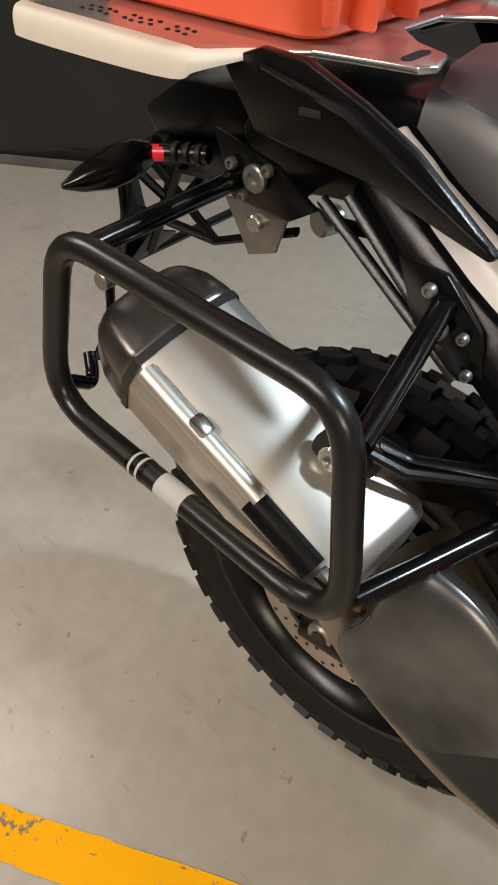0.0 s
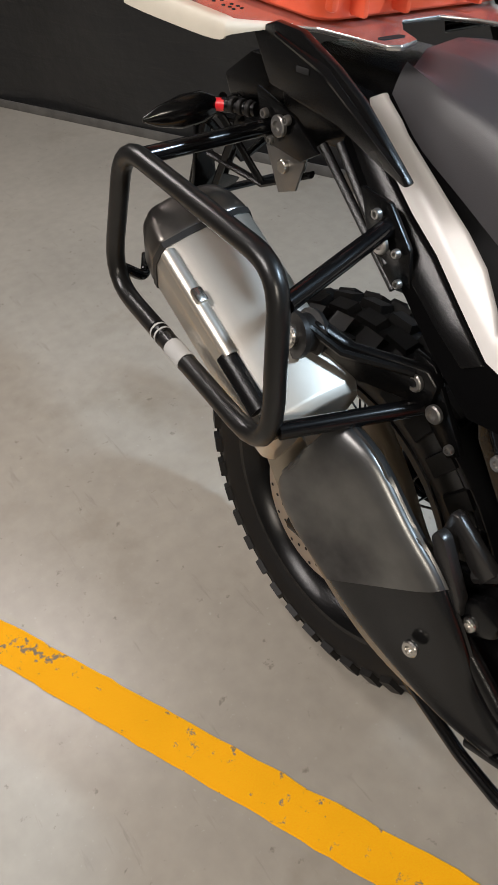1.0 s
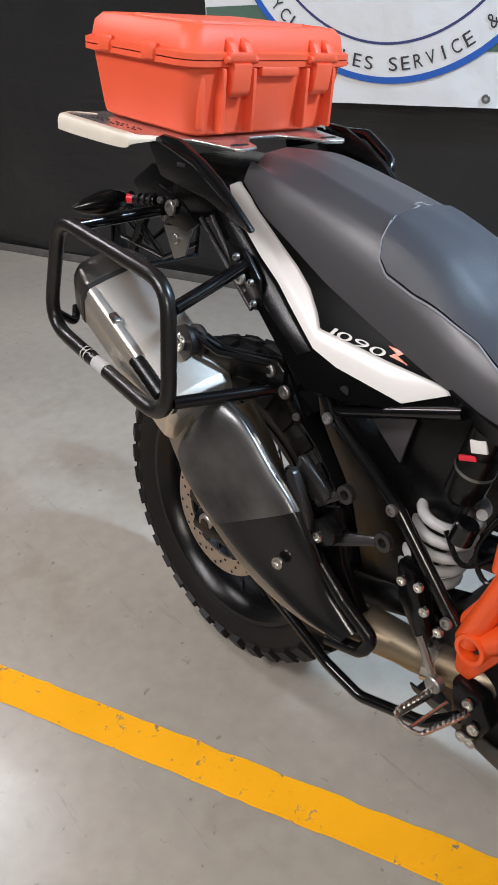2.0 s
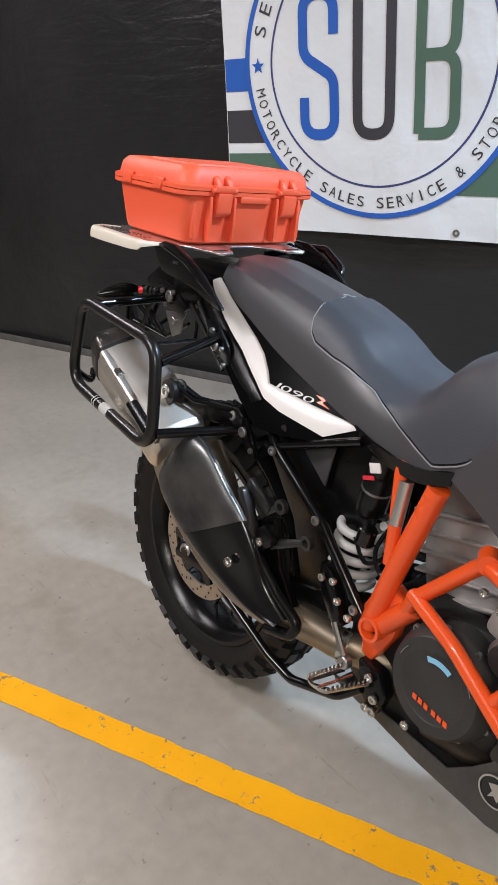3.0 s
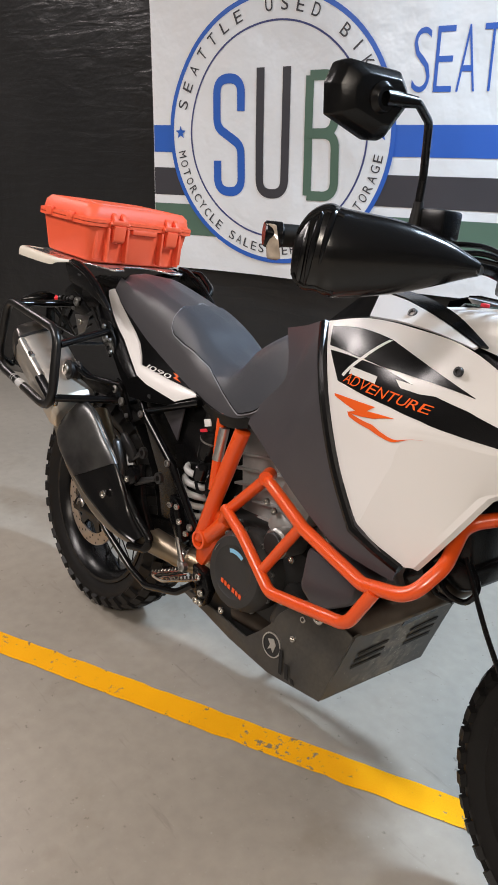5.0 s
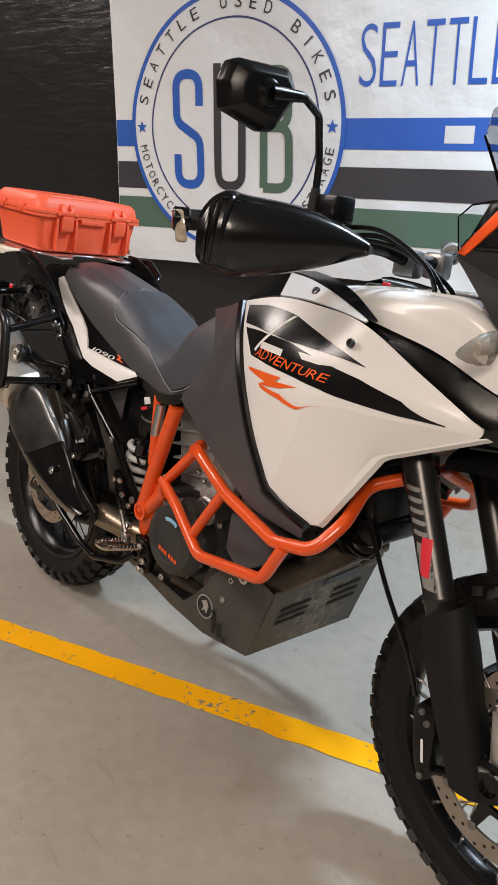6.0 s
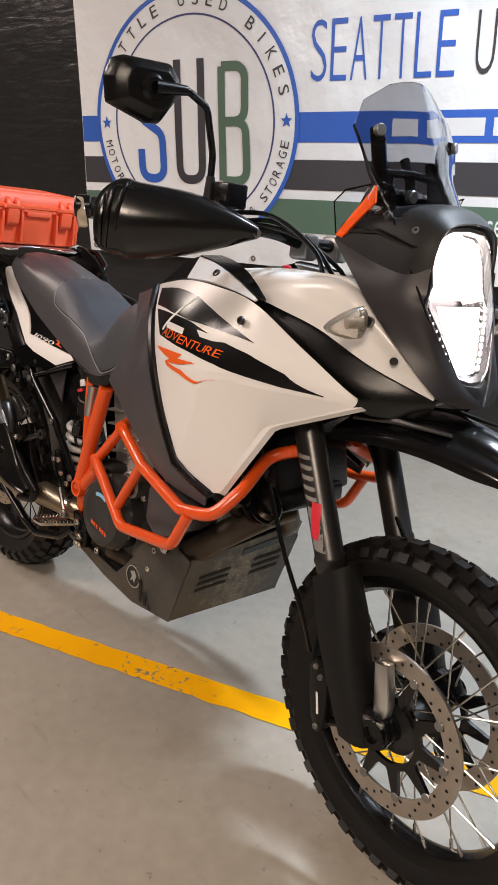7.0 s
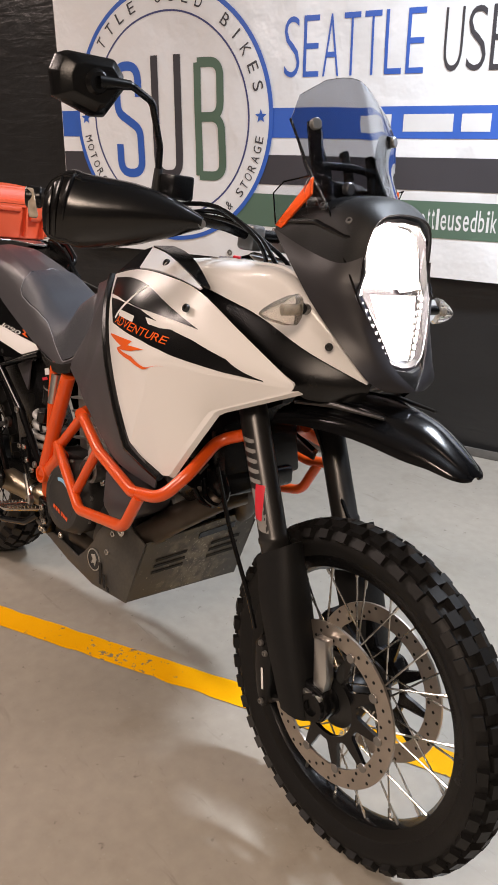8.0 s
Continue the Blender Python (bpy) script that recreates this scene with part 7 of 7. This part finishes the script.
def patch_word(body, quad, mat, parent, dense, off=0.002):
    """Letters laid on the shroud within a quad of (x, z): top left, top right, low right, low left."""
    n = len(body)
    for k, ch in enumerate(body):
        bm = fitted(ch, (k / n + 0.03 / n, (k + 0.92) / n, 0, 1), 0.0)
        for v in bm.verts:
            a, b = v.co.x + 0.010 * v.co.z, 1 - v.co.z
            q = [quad[0][i] * (1 - a) * (1 - b) + quad[1][i] * a * (1 - b) + quad[2][i] * a * b + quad[3][i] * (1 - a) * b for i in (0, 1)]
            p, nrm = patch_at(dense, *uv_at(*q))
            if nrm.y > 0:
                nrm = -nrm
            v.co = p + nrm * off
        part("letter", bm, mat, parent)


patch_word("ADVENTURE", [(1.042, 0.974), (1.232, 0.961), (1.227, 0.947), (1.034, 0.956)], DECALOR, shroud_ob, shroud_r)
for k, (ch, x0, x1) in enumerate((("1", 0.284, 0.290), ("0", 0.294, 0.318), ("9", 0.322, 0.346), ("0", 0.350, 0.374))):
    bm = fitted(ch, (x0, x1, 0.0, 0.0095), 0.0)
    for v in bm.verts:
        x, z = v.co.x + 0.6 * v.co.z, 0.8135 - 0.100 * (v.co.x - 0.284) + v.co.z
        v.co = Vector((x, tail_y(x, z) + 0.0020 - 0.0002 * k, z))
    part("number_letter", bm, DIGIT, tail_panel)
part("number_flash", slab([(x, tail_y(x, z) + 0.003, z) for x, z in ((0.376, 0.820), (0.390, 0.819), (0.402, 0.816), (0.394, 0.811), (0.414, 0.804), (0.383, 0.809), (0.391, 0.814))], (0, -0.001, 0)), DECALOR, tail_panel, "small orange flash")
part("panel_hole", disc((0.342, tail_y(0.342, 0.752) + 0.006, 0.752), (0.342, tail_y(0.342, 0.752) + 0.0035, 0.752), 0.0075, steps=20), HOLEMAT, tail_panel)

# ---- hard case ----
CASE = BIKE @ pose(-0.155, 0.010, 1.0470, 0, 2.9, 0) @ Matrix.Scale(1.10, 4)
case = empty("hard_case", CASE, "orange moulded hard case strapped shut on the luggage plate", "case")


def rounded_rect(hx, hy, r, z, n=6):
    out = []
    for cx, cy, a0 in ((hx - r, hy - r, 0), (-hx + r, hy - r, 90), (-hx + r, -hy + r, 180), (hx - r, -hy + r, 270)):
        for k in range(n + 1):
            a = radians(a0 + 90 * k / n)
            out.append((cx + r * math.cos(a), cy + r * math.sin(a), z))
    return out


HX, HY = 0.127, 0.146
part("case_body", finish(loft([rounded_rect(HX - 0.016, HY - 0.016, 0.02, 0.0), rounded_rect(HX - 0.009, HY - 0.009, 0.024, 0.004), rounded_rect(HX - 0.006, HY - 0.006, 0.026, 0.014), rounded_rect(HX + 0.002, HY + 0.006, 0.028, 0.088), rounded_rect(HX + 0.010, HY + 0.018, 0.032, 0.091), rounded_rect(HX + 0.010, HY + 0.018, 0.032, 0.098)])), CASEOR, case)
lid = part("case_lid", finish(loft([rounded_rect(HX + 0.010, HY + 0.018, 0.032, 0.0995), rounded_rect(HX + 0.010, HY + 0.018, 0.032, 0.107), rounded_rect(HX + 0.003, HY + 0.010, 0.03, 0.110), rounded_rect(HX, HY + 0.006, 0.03, 0.130), rounded_rect(HX - 0.008, HY - 0.004, 0.028, 0.140), rounded_rect(HX - 0.020, HY - 0.016, 0.022, 0.141), rounded_rect(HX - 0.024, HY - 0.020, 0.020, 0.138)])), CASEOR, case)
part("lid_panel", finish(loft([rounded_rect(HX - 0.045, HY - 0.040, 0.016, 0.136), rounded_rect(HX - 0.048, HY - 0.043, 0.014, 0.1425)])), CASEOR, lid)
for yc in (-0.075, 0.085):
    lat = part("latch", finish(box(bmesh.new(), (HX + 0.012, yc, 0.104), (0.016, 0.046, 0.012)), 0.003), CASEOR, case, "orange double-throw latch")
    for o in (-0.013, 0.013):
        part("latch_prong", finish(slab([(HX - 0.004, yc + o - 0.006, 0.128), (HX + 0.010, yc + o - 0.006, 0.122), (HX + 0.019, yc + o - 0.006, 0.108), (HX + 0.019, yc + o - 0.006, 0.098), (HX + 0.008, yc + o - 0.006, 0.100), (HX - 0.004, yc + o - 0.006, 0.115)], (0, 0.012, 0)), 0.002), CASEOR, lat)
    part("latch_tab", finish(slab([(HX + 0.004, yc - 0.017, 0.098), (HX + 0.021, yc - 0.017, 0.096), (HX + 0.017, yc - 0.017, 0.060), (HX + 0.010, yc - 0.017, 0.052), (HX + 0.004, yc - 0.017, 0.060)], (0, 0.034, 0)), 0.003), CASEOR, lat)
    part("latch_pin", tube([(HX + 0.014, yc - 0.028, 0.1005), (HX + 0.014, yc + 0.028, 0.1005)], 0.005, sides=10), CASEOR, lat)
    for o in (-0.022, 0.022):
        part("body_rib", finish(box(bmesh.new(), (HX + 0.004, yc + o * 1.25, 0.048), (0.022, 0.007, 0.084)), 0.003), CASEOR, case)
for yc in (-0.128, 0.128):
    part("corner_rib", finish(box(bmesh.new(), (HX - 0.006, yc, 0.050), (0.012, 0.010, 0.080)), 0.004), CASEOR, case)
part("case_handle", finish(box(bmesh.new(), (HX + 0.005, 0.005, 0.085), (0.012, 0.075, 0.014)), 0.004), CASEOR, case)
for xx in (-0.06, 0.05):
    part("side_lug", finish(box(bmesh.new(), (xx, -HY - 0.016, 0.103), (0.030, 0.014, 0.022)), 0.004), CASEOR, case)
part("lid_plate", finish(box(bmesh.new(), (HX - 0.03, 0.005, 0.1375), (0.022, 0.09, 0.004)), 0.001), CASEOR, lid)

# ---- banner ----
VINYL = material("white_banner_vinyl", (0.84, 0.845, 0.84), 0.30, vary=0.06, scale=3, bump=1.0, bump_scale=2.2, bump_depth=0.040)
ripple(VINYL, (1.6, 1.6, 1.0), 2.2, 0.35, 0.012)
INKBLUE = material("blue_ink", (0.035, 0.13, 0.52), 0.4, vary=0.1, scale=6)
INKNAVY = material("navy_ink", (0.06, 0.07, 0.20), 0.4)
INKDARK = material("dark_grey_ink", (0.055, 0.052, 0.058), 0.4, vary=0.1, scale=6)
INKGREEN = material("grey_green_ink", (0.10, 0.17, 0.12), 0.42, vary=0.1, scale=6)
INKWHITE = material("white_ink", (0.78, 0.78, 0.77), 0.4)


def sag(u, z):
    """How far the hung sheet stands off the wall plane."""
    return 0.006 * math.sin(u * 3.1 + 1.3 * z) + 0.014 * noise.noise(Vector((u * 1.6 + 4, z * 1.3, 0.5))) + 0.009 * noise.noise(Vector((u * 3.4 + 2 * z, z * 2.2 - u, 5.5))) + 0.004 * noise.noise(Vector((u * 5 + z * 3, z * 2, 8.5)))


def sheet(u0, u1, z0, z1, off, nu, nz):
    bm = bmesh.new()
    rows = []
    for j in range(nz + 1):
        z = z0 + (z1 - z0) * j / nz
        rows.append([bm.verts.new((u0 + (u1 - u0) * i / nu, -(sag(u0 + (u1 - u0) * i / nu, z) + off), z)) for i in range(nu + 1)])
    for a, b in zip(rows, rows[1:]):
        for k in range(nu):
            bm.faces.new((a[k], a[k + 1], b[k + 1], b[k]))
    return bm


bm = sheet(-1.19, 2.30, 0.765, 2.16, 0.0, 140, 60)
bm.normal_update()
bmesh.ops.solidify(bm, geom=list(bm.faces), thickness=0.0012)
banner = part("banner", bm, VINYL)
banner.matrix_world = WALL
tagged(banner, "white vinyl shop banner printed in blue, grey and green", "banner")


def printed(name, bm, mat, label=""):
    return part(name, bm, mat, banner, label)


for z0, z1, mat, nm in ((1.302, 1.421, INKBLUE, "blue_stripe"), (1.108, 1.232, INKDARK, "grey_stripe"), (0.925, 1.068, INKGREEN, "green_stripe")):
    printed(nm, sheet(-1.186, 2.296, z0, z1, 0.0022, 140, 8), mat)
CU, CZ, RO = -0.514, 1.388, 0.572


def annulus(r0, r1, off, steps=120, rings=10):
    bm = bmesh.new()
    vs = []
    for j in range(rings + 1):
        r = r0 + (r1 - r0) * j / rings
        row = []
        for k in range(steps):
            t = 2 * math.pi * k / steps
            u, z = CU + r * math.cos(t), CZ + r * 0.975 * math.sin(t)
            row.append(bm.verts.new((u, -(sag(u, z) + off), z)))
        vs.append(row)
    for a, b in zip(vs, vs[1:]):
        for k in range(steps):
            bm.faces.new((a[k], b[k], b[(k + 1) % steps], a[(k + 1) % steps]))
    bmesh.ops.remove_doubles(bm, verts=bm.verts, dist=1e-5)
    bm.normal_update()
    if bm.faces and sum(f.normal.y for f in bm.faces) > 0:
        bmesh.ops.reverse_faces(bm, faces=bm.faces)
    return bm


printed("round_field", annulus(0.0, RO - 0.01, 0.0042, 120, 24), VINYL)
printed("outer_ring", annulus(RO - 0.020, RO, 0.0056, 120, 2), INKBLUE)
printed("inner_ring", annulus(0.447, 0.455, 0.0056, 120, 1), INKNAVY)


def lay(bm, off):
    es = [e for e in bm.edges if e.calc_length() > 0.06]
    if es:
        bmesh.ops.subdivide_edges(bm, edges=es, cuts=3)
        bmesh.ops.triangulate(bm, faces=bm.faces)
    for v in bm.verts:
        v.co.y = -(sag(v.co.x, v.co.z) + off)
    bm.normal_update()
    if sum(f.normal.y for f in bm.faces) > 0:
        bmesh.ops.reverse_faces(bm, faces=bm.faces)
    return bm




def stroke(path, width, off):
    """A flat band of even width along a path of (u, z) points."""
    pts = [Vector((p[0], 0, p[1])) for p in path]
    bm = bmesh.new()
    rows = []
    for i, p in enumerate(pts):
        d = (pts[min(i + 1, len(pts) - 1)] - pts[max(i - 1, 0)]).normalized()
        s = Vector((-d.z, 0, d.x)) * (width / 2)
        rows.append([bm.verts.new((q.x, -(sag(q.x, q.z) + off), q.z)) for q in (p + s, p, p - s)])
    for a, b in zip(rows, rows[1:]):
        for k in range(2):
            bm.faces.new((a[k], a[k + 1], b[k + 1], b[k]))
    bm.normal_update()
    if sum(f.normal.y for f in bm.faces) > 0:
        bmesh.ops.reverse_faces(bm, faces=bm.faces)
    return bm


def even_path(points, u0, u1, z0, z1, w, r):
    """Points in a unit box, set into a letter's box, rounded and cut into short steps."""
    q = [Vector((u0 + w / 2 + (u1 - u0 - w) * a, 0, z0 + w / 2 + (z1 - z0 - w) * b)) for a, b in points]
    q = fillet(q, r, 8)
    out = []
    for a, b in zip(q, q[1:]):
        n = max(1, int((b - a).length / 0.03))
        out += [a + (b - a) * (k / n) for k in range(n)]
    return [(p.x, p.z) for p in out + [q[-1]]]


STROKES = {
    "S": [[(1, 0.72), (1, 1), (0, 1), (0, 0.58), (1, 0.42), (1, 0), (0, 0), (0, 0.28)]],
    "U": [[(0, 1.08), (0, 0), (1, 0), (1, 1.08)]],
    "B": [[(0, 0), (0, 1)], [(0, 1), (0.96, 1), (0.96, 0.53), (0, 0.53)], [(0, 0.53), (1, 0.53), (1, 0), (0, 0)]],
}
for ch, u0, u1, mat in (("S", -0.842, -0.672, INKBLUE), ("U", -0.612, -0.440, INKDARK), ("B", -0.364, -0.190, INKGREEN)):
    whole = bmesh.new()
    for k, pts in enumerate(STROKES[ch]):
        piece = stroke(even_path(pts, u0, u1, 1.115, 1.632, 0.040, 0.062), 0.040, 0.0066 + 0.0004 * k)
        me = bpy.data.meshes.new("stroke")
        piece.to_mesh(me)
        piece.free()
        whole.from_mesh(me)
        bpy.data.meshes.remove(me)
    printed("large_letter", whole, mat)
pitch = (0.722 - 0.105) / 7
for k, ch in enumerate("SEATTLE"):
    printed("heading_letter", lay(fitted(ch, (0.105 + pitch * k, 0.105 + pitch * k + pitch * 0.80, 1.537, 1.763), -0.014), 0.0024), INKBLUE)
for k, ch in enumerate("USED"):
    printed("heading_letter", lay(fitted(ch, (0.778 + pitch * k, 0.778 + pitch * k + pitch * 0.80, 1.540, 1.755), -0.014), 0.0024), INKDARK)
for k, ch in enumerate("BIKES"):
    printed("heading_letter", lay(fitted(ch, (1.20 + pitch * k, 1.20 + pitch * k + pitch * 0.80, 1.540, 1.755), -0.014), 0.0024), INKDARK)
u = 0.735 - 0.056
for ch in "seattleusedbikes":
    w = 0.011 if ch in "lti" else 0.023
    tall = ch in "tldbik"
    printed("web_letter", lay(fitted(ch, (u, u + w, 0.958, 1.040 if tall else 1.018), 0.008), 0.0036), INKWHITE)
    u += w + 0.0075
for u0, u1 in ((0.475, 0.590), (0.640, 0.840), (0.872, 0.985), (1.02, 1.05)):
    bm = sheet(u0, u1, 1.328, 1.392, 0.0036, 4, 2)
    printed("address_bar", bm, INKWHITE, "white bar of printing")


def arc_text(body, a0, a1, size, top):
    n = len(body)
    for k, ch in enumerate(body):
        if ch == " ":
            continue
        a = radians(a0 + (a1 - a0) * k / (n - 1))
        bm = fitted(ch, (-size * 0.36 if ch not in "I" else -size * 0.08, size * 0.36 if ch not in "I" else size * 0.08, -size / 2, size / 2), 0.0)
        turn = a - math.pi / 2 if top else a + math.pi / 2
        r = 0.512
        for v in bm.verts:
            x, z = v.co.x, v.co.z
            v.co = Vector((CU + r * math.cos(a) + x * math.cos(turn) - z * math.sin(turn), 0, CZ + 0.975 * r * math.sin(a) + x * math.sin(turn) + z * math.cos(turn)))
        printed("ring_letter", lay(bm, 0.0066), INKDARK)


arc_text("SEATTLE USED BIKES", 166, 14, 0.050, True)
arc_text("MOTORCYCLE SALES SERVICE & STORAGE", 191, 349, 0.040, False)
for uu in (CU - 0.512, CU + 0.512):
    bm = bmesh.new()
    c = bm.verts.new((uu, -(sag(uu, CZ) + 0.0066), CZ))
    vs = []
    for k in range(10):
        r = 0.030 if k % 2 == 0 else 0.0125
        a = math.pi / 2 + k * math.pi / 5
        vs.append(bm.verts.new((uu + r * math.cos(a), -(sag(uu, CZ) + 0.0066), CZ + r * math.sin(a))))
    for k in range(10):
        bm.faces.new((c, vs[k], vs[(k + 1) % 10]))
    printed("star", bm, INKBLUE)
for uu in (-0.186, 0.75, 1.70, -1.15):
    printed("grommet", lathe([(0.006, 0), (0.013, 0), (0.014, 0.002), (0.013, 0.004), (0.006, 0.003), (0.006, 0)], Matrix.Translation((uu, -(sag(uu, 0.79) + 0.001), 0.792)) @ Matrix.Rotation(math.pi / 2, 4, "X"), 20, caps=False), GREYMET)

# hem cord of the black sheet
pts = []
for k in range(420):
    uu = -3.6 + 7.0 * k / 420
    pts.append((uu, 0.040 - 0.012 * math.sin(k * 1.1), 0.020 + 0.012 * math.cos(k * 1.9)))
cord = part("hem_cord", tube(pts, 0.0022, sides=5), material("grey_cord", (0.11, 0.105, 0.10), 0.7), None)
cord.matrix_world = WALL
tagged(cord, "grey cord laced through the hem of the black sheet", "cord")

# plastic edging along the foot of the sheet
bm = finish(box(bmesh.new(), (-0.6, 0.030, 0.020), (6.6, 0.006, 0.040)), 0.002)
edging = part("baseboard", bm, material("dull_grey_edging", (0.15, 0.145, 0.135), 0.35, vary=0.5, scale=14, bump=0.4, bump_scale=40), None)
edging.matrix_world = WALL
tagged(edging, "dull grey plastic edging along the sheet's foot", "baseboard", kind="structure")

# closing walls and ceiling
for name, m, w in (("wall_south", pose(0, -6.0, 0, 0, 0, WALL_TURN), 16), ("wall_east", pose(6.5, 0, 0, 0, 0, WALL_TURN + 90), 16), ("wall_west", pose(-6.5, 0, 0, 0, 0, WALL_TURN + 90), 16)):
    bm = box(bmesh.new(), (0, 0, 1.5), (w, 0.2, 3.0))
    ob = part(name, bm, PLASTER, smooth=False)
    ob.matrix_world = m
    tagged(ob, "plain painted garage wall", "wall", kind="structure")
bm = box(bmesh.new(), (0, 0, 3.08), (18, 18, 0.15))
tagged(part("ceiling", bm, PLASTER, smooth=False), "plain concrete garage ceiling", "ceiling", kind="structure")
